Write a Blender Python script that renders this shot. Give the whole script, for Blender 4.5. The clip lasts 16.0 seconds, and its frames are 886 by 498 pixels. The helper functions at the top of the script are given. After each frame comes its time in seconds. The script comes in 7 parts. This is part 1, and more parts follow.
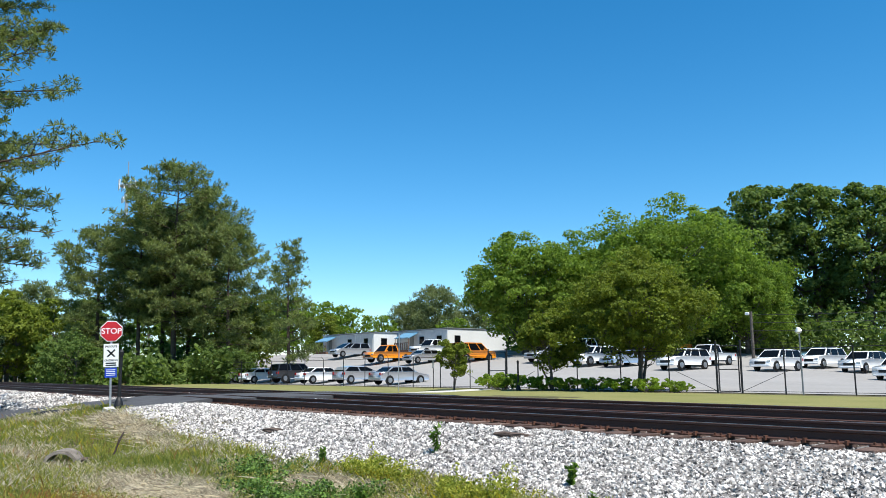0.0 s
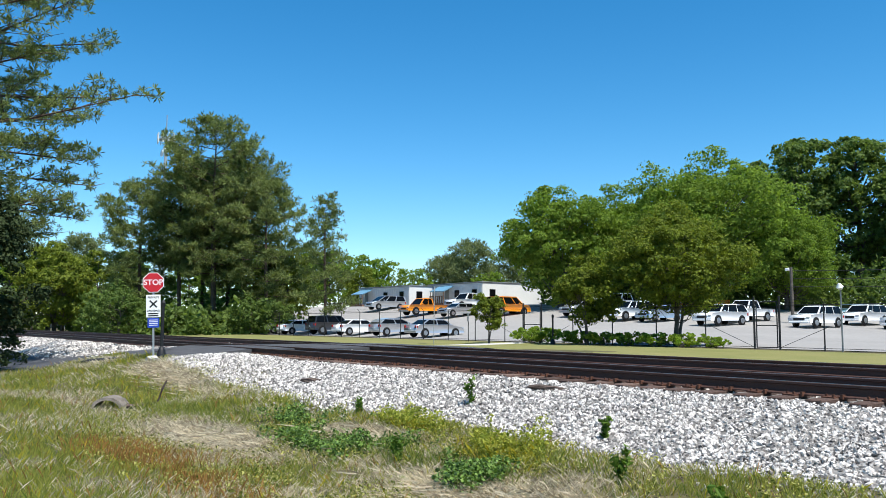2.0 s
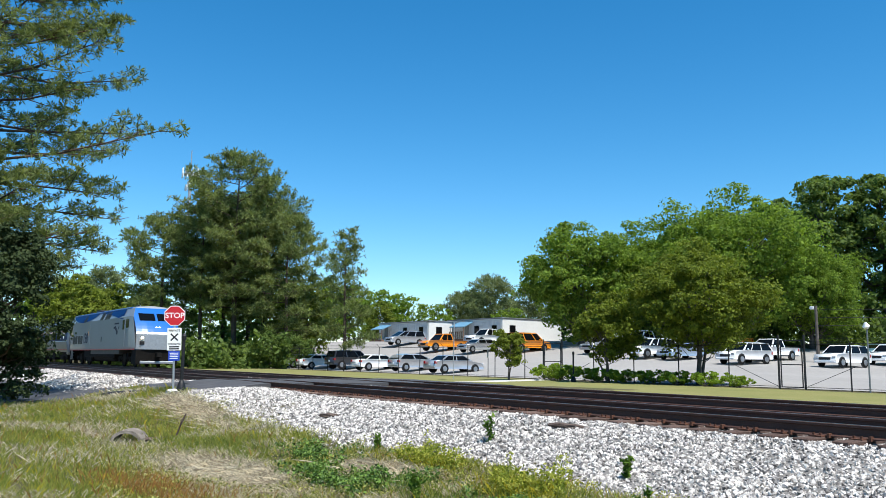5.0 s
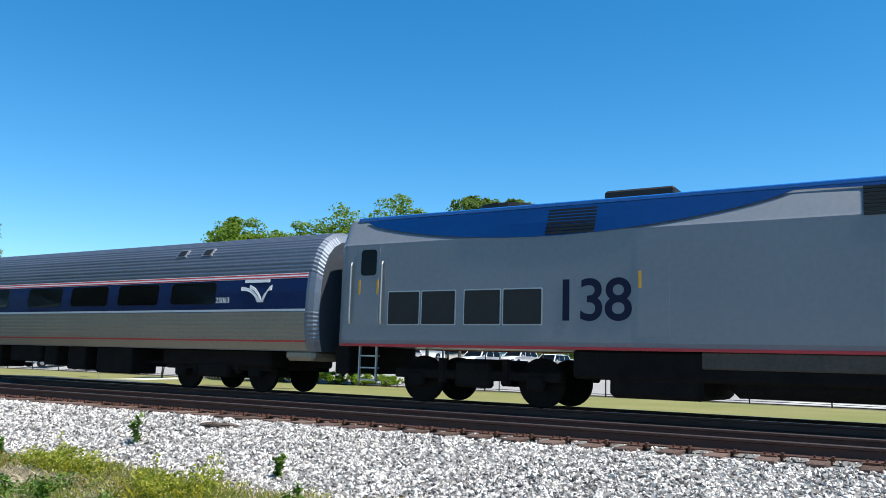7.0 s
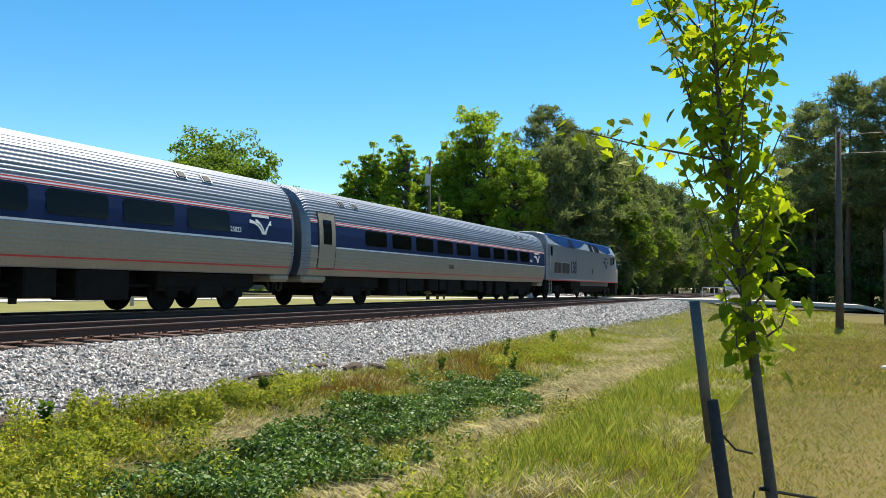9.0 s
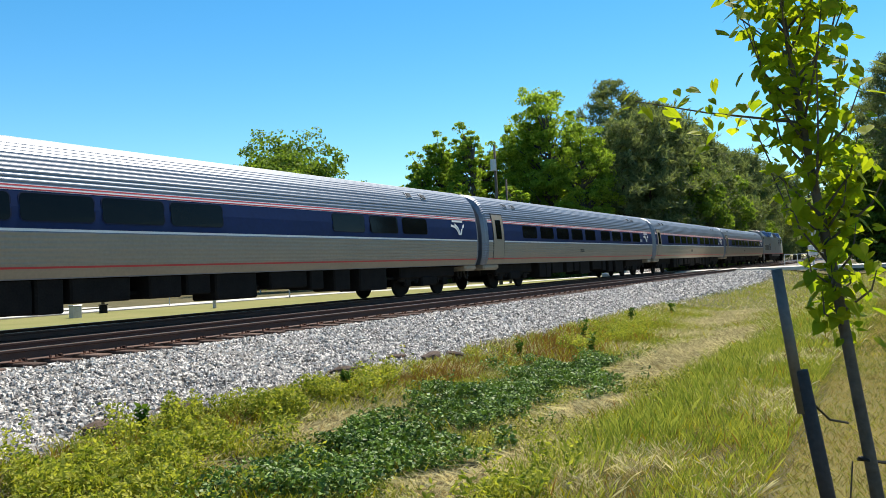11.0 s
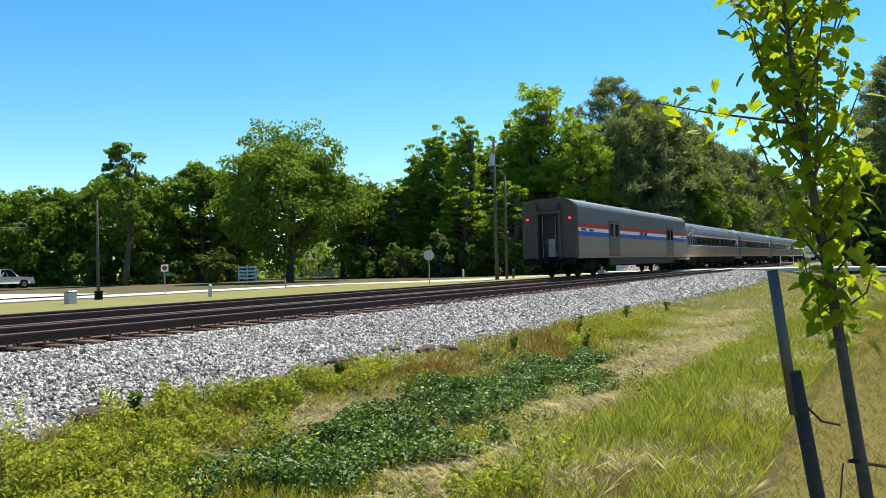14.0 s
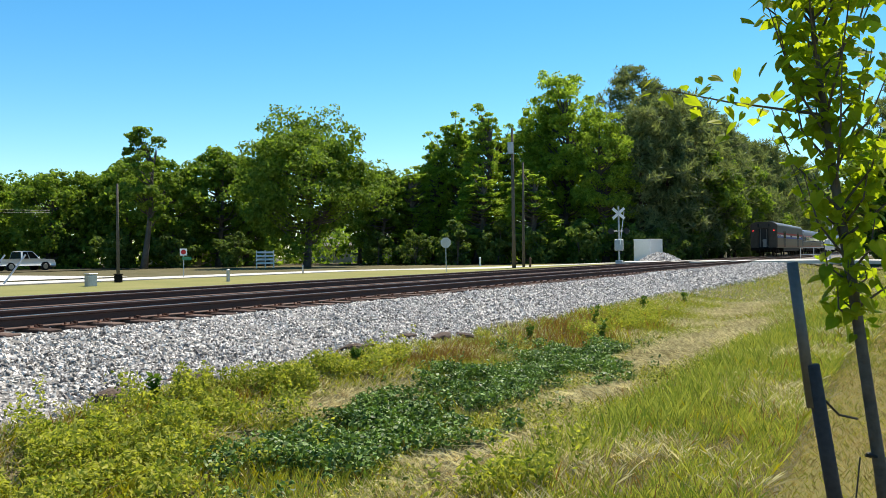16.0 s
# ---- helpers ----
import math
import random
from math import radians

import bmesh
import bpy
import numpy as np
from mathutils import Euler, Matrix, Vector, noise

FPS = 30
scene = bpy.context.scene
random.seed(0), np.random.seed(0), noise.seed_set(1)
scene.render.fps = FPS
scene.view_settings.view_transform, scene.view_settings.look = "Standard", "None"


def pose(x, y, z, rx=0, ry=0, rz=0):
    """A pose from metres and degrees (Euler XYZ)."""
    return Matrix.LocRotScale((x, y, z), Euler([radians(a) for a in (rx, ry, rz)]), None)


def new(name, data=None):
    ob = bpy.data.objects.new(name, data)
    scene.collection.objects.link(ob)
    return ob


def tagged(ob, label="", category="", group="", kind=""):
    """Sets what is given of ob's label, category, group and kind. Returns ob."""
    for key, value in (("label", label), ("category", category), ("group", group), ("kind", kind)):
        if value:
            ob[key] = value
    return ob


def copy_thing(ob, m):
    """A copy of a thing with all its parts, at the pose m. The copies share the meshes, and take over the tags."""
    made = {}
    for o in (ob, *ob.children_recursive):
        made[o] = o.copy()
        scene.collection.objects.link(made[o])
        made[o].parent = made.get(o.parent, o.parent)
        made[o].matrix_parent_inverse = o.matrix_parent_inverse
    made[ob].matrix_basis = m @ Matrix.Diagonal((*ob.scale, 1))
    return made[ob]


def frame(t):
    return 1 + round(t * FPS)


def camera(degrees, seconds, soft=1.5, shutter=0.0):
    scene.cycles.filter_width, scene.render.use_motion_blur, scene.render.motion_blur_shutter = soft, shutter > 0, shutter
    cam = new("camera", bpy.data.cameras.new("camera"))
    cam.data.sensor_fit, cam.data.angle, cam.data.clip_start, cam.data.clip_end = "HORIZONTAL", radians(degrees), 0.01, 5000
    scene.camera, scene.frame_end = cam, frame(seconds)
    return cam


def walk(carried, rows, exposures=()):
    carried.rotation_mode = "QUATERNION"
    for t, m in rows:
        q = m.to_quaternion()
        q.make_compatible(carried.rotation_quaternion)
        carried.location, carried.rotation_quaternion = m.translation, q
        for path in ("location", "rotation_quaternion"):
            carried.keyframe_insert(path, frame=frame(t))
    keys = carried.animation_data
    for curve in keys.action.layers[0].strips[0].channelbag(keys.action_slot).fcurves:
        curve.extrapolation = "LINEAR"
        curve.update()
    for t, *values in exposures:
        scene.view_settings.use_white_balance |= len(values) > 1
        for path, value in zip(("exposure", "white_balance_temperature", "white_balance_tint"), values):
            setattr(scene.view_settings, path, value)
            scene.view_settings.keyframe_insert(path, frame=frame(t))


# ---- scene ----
EYE = 0.775
cam = camera(58.05, 16.0, soft=0.8)


def aim(t, yaw, pitch, roll):
    return (t, pose(0, 0, EYE, 90 + pitch, roll, yaw))


walk(cam, [
    aim(0, 50.39, 8.69, 0.34),
    aim(0.5, 49.75, 6.37, -0.41),
    aim(1, 51.23, 5.75, -0.33),
    aim(1.5, 52.39, 5.68, -0.20),
    aim(2, 52.88, 5.38, -0.21),
    aim(2.5, 52.90, 5.29, -0.27),
    aim(3, 53.37, 5.11, -0.58),
    aim(3.5, 54.41, 5.77, -0.49),
    aim(4, 55.33, 6.64, -0.30),
    aim(4.5, 55.00, 6.56, -0.35),
    aim(5, 54.27, 7.91, -0.77),
    aim(5.2, 54.19, 8.04, -0.89),
    aim(5.7, 53.60, 8.20, -0.90),
    aim(6.2, 51.00, 8.40, -1.00),
    aim(6.6, 45.50, 8.40, -1.20),
    aim(6.9, 36.00, 8.40, -1.60),
    aim(7.1, 23.50, 8.30, -2.00),
    aim(7.3, 6.44, 8.29, -2.44),
    aim(7.5, -11.60, 8.12, -1.75),
    aim(7.7, -29.10, 8.01, -2.67),
    aim(7.9, -43.58, 5.50, -6.74),
    aim(8, -50.31, 6.02, -5.13),
    aim(8.1, -55.41, 7.20, -2.15),
    aim(8.2, -57.88, 6.62, -2.91),
    aim(8.5, -67.22, 3.52, -2.37),
    aim(9, -65.63, 2.59, -0.83),
    aim(9.5, -64.34, 2.48, -0.59),
    aim(10, -61.51, 0.70, 3.25),
    aim(10.2, -61.77, 1.40, 3.24),
    aim(12.3, -58.49, 1.42, 1.95),
    aim(12.5, -58.98, 1.49, 1.91),
    aim(13, -59.09, 1.17, 1.83),
    aim(13.5, -59.69, 1.28, 1.74),
    aim(14, -60.69, 1.25, 1.53),
    aim(14.5, -60.47, 1.39, 1.43),
    aim(15, -60.23, 0.89, 1.37),
    aim(15.5, -59.73, 0.66, 1.26),
    aim(16, -59.48, 0.38, 0.78),
], exposures=[(0.0, 0.56, 6350, 8), (5.2, 0.56, 6350, 8), (7.5, 0.62, 6350, 8), (8.6, 0.66, 7150, 8), (16.0, 0.72, 7150, 8)])

# ---- light: clear spring midday, sun high ahead of the train, along the tracks ----
SUN_AZ, SUN_EL = radians(93), radians(62)      # azimuth from +Y towards +X
world = bpy.data.worlds.new("sky")
scene.world = world
world.use_nodes = True
wn = world.node_tree.nodes
sky = wn.new("ShaderNodeTexSky")
sky.sky_type = "NISHITA"
sky.sun_disc = False
sky.sun_elevation, sky.sun_rotation = SUN_EL, SUN_AZ
sky.altitude, sky.air_density, sky.dust_density, sky.ozone_density = 800, 1.0, 0.1, 3.5
hue = wn.new("ShaderNodeHueSaturation")
hue.inputs["Hue"].default_value = 0.492
hue.inputs["Saturation"].default_value = 1.34
world.node_tree.links.new(sky.outputs[0], hue.inputs["Color"])
world.node_tree.links.new(hue.outputs[0], wn["Background"].inputs[0])
wn["Background"].inputs[1].default_value = 0.12
sun = new("sun", bpy.data.lights.new("sun", "SUN"))
sun.data.energy, sun.data.angle, sun.data.color = 5.0, radians(0.53), (1.0, 0.95, 0.87)
sun.rotation_euler = Vector((-math.sin(SUN_AZ) * math.cos(SUN_EL), -math.cos(SUN_AZ) * math.cos(SUN_EL), -math.sin(SUN_EL))).to_track_quat("-Z", "Y").to_euler()


# ---- materials ----
def material(name, base, rough=0.6, metal=0.0, vary=0.25, scale=3.0, fine=40.0, bump=0.2, other=None, island=0.0, obj=0.0,
             through_light=0.0, coat=0.0, glow=0.0, mix_bias=0.5, spec=None):
    """A node material: two scales of noise between two tones, bump, optional variation per island or per object."""
    m = bpy.data.materials.new(name)
    m.use_nodes = True
    n, ln = m.node_tree.nodes, m.node_tree.links
    b = n["Principled BSDF"]
    tc = n.new("ShaderNodeTexCoord")
    n1, n2 = n.new("ShaderNodeTexNoise"), n.new("ShaderNodeTexNoise")
    n1.inputs["Scale"].default_value, n1.inputs["Detail"].default_value = scale, 4
    n2.inputs["Scale"].default_value, n2.inputs["Detail"].default_value = fine, 3
    for q in (n1, n2):
        ln.new(tc.outputs["Object"], q.inputs["Vector"])
    add = n.new("ShaderNodeMath")
    add.operation = "ADD"
    ln.new(n1.outputs[0], add.inputs[0])
    ln.new(n2.outputs[0], add.inputs[1])
    last = add.outputs[0]
    if island or obj:
        src = n.new("ShaderNodeNewGeometry").outputs["Random Per Island"] if island else n.new("ShaderNodeObjectInfo").outputs["Random"]
        mad = n.new("ShaderNodeMath")
        mad.operation = "MULTIPLY_ADD"
        mad.inputs[1].default_value = (island or obj) * 2
        ln.new(src, mad.inputs[0])
        sub = n.new("ShaderNodeMath")
        sub.operation = "SUBTRACT"
        sub.inputs[1].default_value = island or obj
        ln.new(last, sub.inputs[0])
        ln.new(sub.outputs[0], mad.inputs[2])
        last = mad.outputs[0]
    ramp = n.new("ShaderNodeMapRange")
    ramp.inputs[1].default_value, ramp.inputs[2].default_value = 0.55 + (0.5 - mix_bias), 1.45 + (0.5 - mix_bias)
    ln.new(last, ramp.inputs[0])
    mix = n.new("ShaderNodeMix")
    mix.data_type = "RGBA"
    c2 = other or tuple(min(1, c * (1 + vary)) for c in base)
    c1 = base if other else tuple(c * (1 - vary) for c in base)
    mix.inputs["A"].default_value, mix.inputs["B"].default_value = (*c1, 1), (*c2, 1)
    ln.new(ramp.outputs[0], mix.inputs["Factor"])
    ln.new(mix.outputs["Result"], b.inputs["Base Color"])
    b.inputs["Roughness"].default_value, b.inputs["Metallic"].default_value = rough, metal
    b.inputs["Coat Weight"].default_value = coat
    b.inputs["Specular IOR Level"].default_value = spec if spec is not None else (0.12 if through_light or rough >= 0.85 else 0.5)
    if bump:
        bp = n.new("ShaderNodeBump")
        bp.inputs["Strength"].default_value, bp.inputs["Distance"].default_value = bump, 0.02
        ln.new(n2.outputs[0], bp.inputs["Height"])
        ln.new(bp.outputs[0], b.inputs["Normal"])
    if glow:
        b.inputs["Emission Color"].default_value, b.inputs["Emission Strength"].default_value = (*base, 1), glow
    if through_light:
        tr, ms = n.new("ShaderNodeBsdfTranslucent"), n.new("ShaderNodeMixShader")
        gain = n.new("ShaderNodeMix")
        gain.data_type, gain.blend_type = "RGBA", "MULTIPLY"
        gain.inputs["Factor"].default_value = 1
        gain.inputs["B"].default_value = (1.4, 1.45, 0.75, 1)
        ln.new(mix.outputs["Result"], gain.inputs["A"])
        ln.new(gain.outputs["Result"], tr.inputs[0])
        ms.inputs[0].default_value = through_light
        ln.new(b.outputs[0], ms.inputs[1])
        ln.new(tr.outputs[0], ms.inputs[2])
        ln.new(ms.outputs[0], n["Material Output"].inputs[0])
    return m


M = {}
M["soil"] = material("meadow_ground", (0.15, 0.12, 0.075), 0.95, other=(0.055, 0.06, 0.018), scale=0.5, fine=9, bump=0.5)
M["far_grass"] = material("mown_grass", (0.14, 0.155, 0.045), 0.9, other=(0.25, 0.22, 0.09), scale=0.4, fine=12, bump=0.3)
M["lawn"] = material("lawn_ground", (0.10, 0.10, 0.026), 0.95, other=(0.18, 0.135, 0.052), scale=0.7, fine=25, bump=0.4)
M["bed"] = material("ballast_bed", (0.09, 0.084, 0.078), 0.9, other=(0.28, 0.265, 0.25), scale=6, fine=22, bump=0.8)
M["stone"] = material("ballast_stone", (0.11, 0.10, 0.095), 0.85, other=(0.80, 0.74, 0.68), scale=8, fine=40, bump=0.2, island=0.45)
M["asphalt"] = material("old_asphalt", (0.075, 0.075, 0.08), 0.9, scale=1.5, fine=60, bump=0.3, vary=0.35)
M["lot"] = material("bleached_lot_asphalt", (0.29, 0.275, 0.26), 0.9, scale=0.15, fine=3, bump=0.1, vary=0.14)
M["road"] = material("pale_road_concrete", (0.50, 0.48, 0.44), 0.9, scale=0.3, fine=5, bump=0.1, vary=0.12)
M["rail"] = material("rusty_rail_side", (0.050, 0.022, 0.016), 0.7, 0.2, scale=3, fine=50, other=(0.085, 0.038, 0.028), bump=0.2)
M["rail_top"] = material("worn_rail_head", (0.30, 0.28, 0.28), 0.32, 1.0, vary=0.2, scale=2, fine=30, bump=0.02)
M["tie"] = material("creosoted_tie", (0.055, 0.036, 0.030), 0.9, scale=2, fine=30, other=(0.20, 0.135, 0.11), bump=0.5, obj=0.25)
M["plate"] = material("rusty_tie_plate", (0.12, 0.05, 0.03), 0.8, 0.3, scale=9, fine=60, vary=0.4)
# Bluish base stands in for more sky reflected in the coach body.
M["steel"] = material("brushed_stainless", (0.18, 0.20, 0.235), 0.48, 0.8, vary=0.12, scale=0.6, fine=14, bump=0.03)
# Tan stands in for sunlit ground reflected in the lower steel.
M["tan_steel"] = material("ground_tinted_stainless", (0.29, 0.245, 0.18), 0.55, 0.25, vary=0.15, scale=0.6, fine=14, bump=0.03)
M["navy"] = material("navy_band_paint", (0.005, 0.018, 0.075), 0.5, vary=0.2, scale=0.8, fine=9, bump=0.02, spec=0.15)
M["red"] = material("red_stripe_paint", (0.45, 0.03, 0.035), 0.45, vary=0.12, scale=1, fine=9, bump=0.0)
M["white"] = material("white_paint", (0.74, 0.74, 0.72), 0.45, vary=0.08, scale=0.8, fine=9, bump=0.02)
M["blue"] = material("bright_blue_paint", (0.015, 0.09, 0.42), 0.4, vary=0.15, scale=0.8, fine=9, bump=0.0)
M["loco_grey"] = material("loco_silver_paint", (0.185, 0.20, 0.225), 0.45, 0.1, vary=0.1, scale=0.5, fine=10, bump=0.02, coat=0.2)
M["loco_blue"] = material("loco_blue_paint", (0.002, 0.032, 0.13), 0.6, vary=0.15, scale=0.6, fine=9, bump=0.0, spec=0.05)
M["sky_blue"] = material("loco_nose_blue_paint", (0.012, 0.12, 0.42), 0.3, vary=0.1, scale=0.6, fine=9, bump=0.0, coat=0.4)
M["ink"] = material("dark_navy_lettering", (0.006, 0.010, 0.035), 0.6, vary=0.1, bump=0.0, spec=0.2)
M["bag_steel"] = material("dull_baggage_steel", (0.15, 0.17, 0.18), 0.5, 0.5, vary=0.12, scale=0.5, fine=10, bump=0.03)
# Bronze steel, darkened so the colour holds the shade of the train's rear.
M["dark_bronze"] = material("bronze_darkened_for_shade", (0.085, 0.07, 0.055), 0.7, 0.3, vary=0.35, scale=2, fine=15)
M["door_grey"] = material("dull_door_steel", (0.12, 0.115, 0.10), 0.6, 0.3, vary=0.2, scale=1, fine=12)
M["skirt"] = material("dusty_skirt", (0.045, 0.038, 0.032), 0.7, 0.2, vary=0.25, scale=1, fine=12)
M["roof"] = material("car_roof_paint", (0.55, 0.56, 0.57), 0.4, 0.3, vary=0.1, scale=0.5, fine=9, bump=0.03)
M["glass"] = material("dark_tinted_glass", (0.004, 0.0045, 0.005), 0.10, vary=0.2, bump=0.0, spec=0.12)
M["black"] = material("black_metal", (0.012, 0.012, 0.013), 0.55, 0.2, vary=0.3, scale=4, fine=40)
M["under"] = material("underframe_grime", (0.012, 0.011, 0.010), 0.9, 0.0, vary=0.45, scale=3, fine=25, bump=0.3, spec=0.1)
M["tyre"] = material("tyre_rubber", (0.015, 0.015, 0.015), 0.85, vary=0.2)
M["alloy"] = material("alloy_rim", (0.45, 0.45, 0.46), 0.35, 0.9, vary=0.1)
M["yellow"] = material("yellow_paint", (0.65, 0.33, 0.02), 0.5, vary=0.1)
M["grey"] = material("grey_steel", (0.23, 0.24, 0.24), 0.5, 0.6, vary=0.2)
M["galv"] = material("galvanised_steel", (0.42, 0.43, 0.44), 0.45, 0.7, vary=0.2, scale=8)
M["bark"] = material("pine_bark", (0.055, 0.040, 0.030), 0.95, scale=3, fine=18, other=(0.14, 0.10, 0.075), bump=0.8)
M["bark_grey"] = material("grey_bark", (0.06, 0.05, 0.042), 0.95, scale=3, fine=22, other=(0.16, 0.14, 0.12), bump=0.6)
M["pine"] = material("pine_needles", (0.06, 0.085, 0.028), 0.6, other=(0.24, 0.28, 0.10), scale=0.35, fine=3, bump=0.0, island=0.3, through_light=0.4)
M["pine_dark"] = material("dark_pine_needles", (0.075, 0.10, 0.042), 0.6, other=(0.24, 0.275, 0.13), scale=0.35, fine=3, bump=0.0, island=0.3, through_light=0.4)
M["leaf"] = material("spring_leaves", (0.085, 0.14, 0.022), 0.6, other=(0.23, 0.32, 0.05), scale=0.3, fine=2.5, bump=0.0, island=0.35, through_light=0.50)
M["leaf_dark"] = material("dark_leaves", (0.065, 0.105, 0.028), 0.6, other=(0.17, 0.235, 0.06), scale=0.3, fine=2.5, bump=0.0, island=0.35, through_light=0.46)
M["leaf_light"] = material("fresh_light_leaves", (0.13, 0.2, 0.025), 0.6, other=(0.36, 0.46, 0.075), scale=0.3, fine=2.5, bump=0.0, island=0.35, through_light=0.60)
M["leaf_myrtle"] = material("olive_myrtle_leaves", (0.07, 0.10, 0.014), 0.6, other=(0.22, 0.26, 0.035), scale=0.8, fine=5, bump=0.0, island=0.35, through_light=0.4)
M["cedar"] = material("dark_cedar_sprays", (0.018, 0.032, 0.012), 0.7, other=(0.06, 0.08, 0.03), scale=0.8, fine=5, bump=0.0, island=0.3, through_light=0.12)
M["leaf_near"] = material("maple_leaves", (0.13, 0.20, 0.012), 0.5, other=(0.34, 0.37, 0.025), scale=2, fine=20, bump=0.1, island=0.35, through_light=0.62)


# ---- building helpers ----
def mesh(name, verts, faces, mats=(), smooth=False):
    me = bpy.data.meshes.new(name)
    me.from_pydata([tuple(v) for v in verts], [], [tuple(f) for f in faces])
    for m in (mats if isinstance(mats, (list, tuple)) else [mats]):
        me.materials.append(m)
    if smooth:
        me.shade_smooth()
    me.update()
    return me


def bulk(name, v, f, mat, smooth=False):
    """A mesh from numpy arrays: v (n, 3), f (m, k) with equal corners."""
    me = bpy.data.meshes.new(name)
    n, (m, k) = len(v), f.shape
    me.vertices.add(n)
    me.vertices.foreach_set("co", np.ascontiguousarray(v, dtype=np.float32).ravel())
    me.loops.add(m * k)
    me.loops.foreach_set("vertex_index", np.ascontiguousarray(f, dtype=np.int32).ravel())
    me.polygons.add(m)
    me.polygons.foreach_set("loop_start", np.arange(0, m * k, k, dtype=np.int32))
    me.polygons.foreach_set("use_smooth", np.full(m, smooth))
    me.materials.append(mat)
    me.update(calc_edges=True)
    return me


def child(name, data, parent, label="", m=None):
    ob = new(name, data)
    ob.parent = parent
    if m is not None:
        ob.matrix_basis = m
    return tagged(ob, label)


class Shape:
    """Collects boxes, tubes and lofts into one mesh."""

    def __init__(self):
        self.v, self.f = [], []

    def add(self, v, f):
        o = len(self.v)
        self.v += [tuple(p) for p in v]
        self.f += [tuple(i + o for i in q) for q in f]
        return self

    def box(self, x0, x1, y0, y1, z0, z1, bevel=0.0):
        b = min(bevel, (x1 - x0) / 2.1, (y1 - y0) / 2.1, (z1 - z0) / 2.1)
        if b <= 0:
            v = [(x, y, z) for z in (z0, z1) for y in (y0, y1) for x in (x0, x1)]
            return self.add(v, [(0, 2, 3, 1), (4, 5, 7, 6), (0, 1, 5, 4), (2, 6, 7, 3), (0, 4, 6, 2), (1, 3, 7, 5)])
        rings = []
        for z, i in ((z0, b), (z0 + b, 0), (z1 - b, 0), (z1, b)):
            rings.append([(x0 + b + i * 0.3, y0 + i, z), (x1 - b - i * 0.3, y0 + i, z), (x1 - i, y0 + b + i * 0.3, z), (x1 - i, y1 - b - i * 0.3, z),
                          (x1 - b - i * 0.3, y1 - i, z), (x0 + b + i * 0.3, y1 - i, z), (x0 + i, y1 - b - i * 0.3, z), (x0 + i, y0 + b + i * 0.3, z)])
        return self.loft(rings)

    def loft(self, rings, closed=True, caps=True):
        n = len(rings[0])
        v = [p for r in rings for p in r]
        f = []
        for k in range(len(rings) - 1):
            for i in range(n if closed else n - 1):
                j = (i + 1) % n
                f.append((k * n + i, k * n + j, (k + 1) * n + j, (k + 1) * n + i))
        if caps:
            f.append(tuple(reversed(range(n))))
            f.append(tuple(range((len(rings) - 1) * n, len(rings) * n)))
        return self.add(v, f)

    def tube(self, pts, radii, sides=8, caps=True):
        rings = []
        pts = [Vector(p) for p in pts]
        for i, p in enumerate(pts):
            d = (pts[min(i + 1, len(pts) - 1)] - pts[max(i - 1, 0)]).normalized()
            a = d.cross(Vector((0.31, 0.95, 0.11)) if abs(d.z) > 0.8 else Vector((0, 0, 1))).normalized()
            b = d.cross(a)
            r = radii[i] if isinstance(radii, (list, tuple)) else radii
            rings.append([p + r * (math.cos(q) * a + math.sin(q) * b) for q in (2 * math.pi * k / sides for k in range(sides))])
        return self.loft(rings, True, caps)

    def disc(self, x, y, z, r, depth, sides=20, hole=0.0):
        """A wheel-like drum with its axis along y."""
        return self.loft([[(x + q * math.cos(a), yy, z + q * math.sin(a)) for a in (2 * math.pi * k / sides for k in range(sides))]
                          for yy, q in ((y, r * 0.94), (y + depth * 0.15, r), (y + depth * 0.85, r), (y + depth, r * 0.94))])

    def done(self, name, mats, smooth=False):
        return mesh(name, self.v, self.f, mats, smooth)


def part(name, shape, mat, parent, label="", smooth=False):
    return child(name, shape.done(name, mat, smooth), parent, label)


def thing(name, x, y, z, rz, label, category, group="", kind=""):
    ob = new(name)
    ob.empty_display_size = 0.2
    ob.matrix_basis = pose(x, y, z, 0, 0, rz)
    return tagged(ob, label, category, group, kind)


def lettering(name, body, size, mat, parent, m, label="", spacing=1.0):
    cu = bpy.data.curves.new(name, "FONT")
    cu.body, cu.size, cu.extrude, cu.offset, cu.align_x, cu.align_y, cu.space_character = body, size, 0.003, size * 0.012, "CENTER", "CENTER", spacing
    tmp = bpy.data.objects.new(name, cu)
    me = bpy.data.meshes.new_from_object(tmp)
    bpy.data.objects.remove(tmp)
    me.materials.append(mat)
    return child(name, me, parent, label, m)


def fractal(x, y, s, o=0.0):
    return noise.noise(Vector((x * s + o, y * s - o, o)))


# ---- the lie of the land: z = 0 is the top of the rails, the tracks run along x ----
NEAR, FAR = 11.43, 15.85          # centre lines of the two tracks
PROFILE = [(-3000, -1.0), (-40, -1.0), (-8, -0.95), (0, -0.86), (1.6, -0.88), (3.2, -1.08), (4.8, -1.18), (6.3, -1.05), (7.6, -0.82), (8.6, -0.62),
           (9.9, -0.30), (18.0, -0.30), (20.5, -0.50), (26, -0.50), (34, -0.38), (60, -0.30), (3000, -0.30)]
PY, PZ = np.array([p[0] for p in PROFILE]), np.array([p[1] for p in PROFILE])


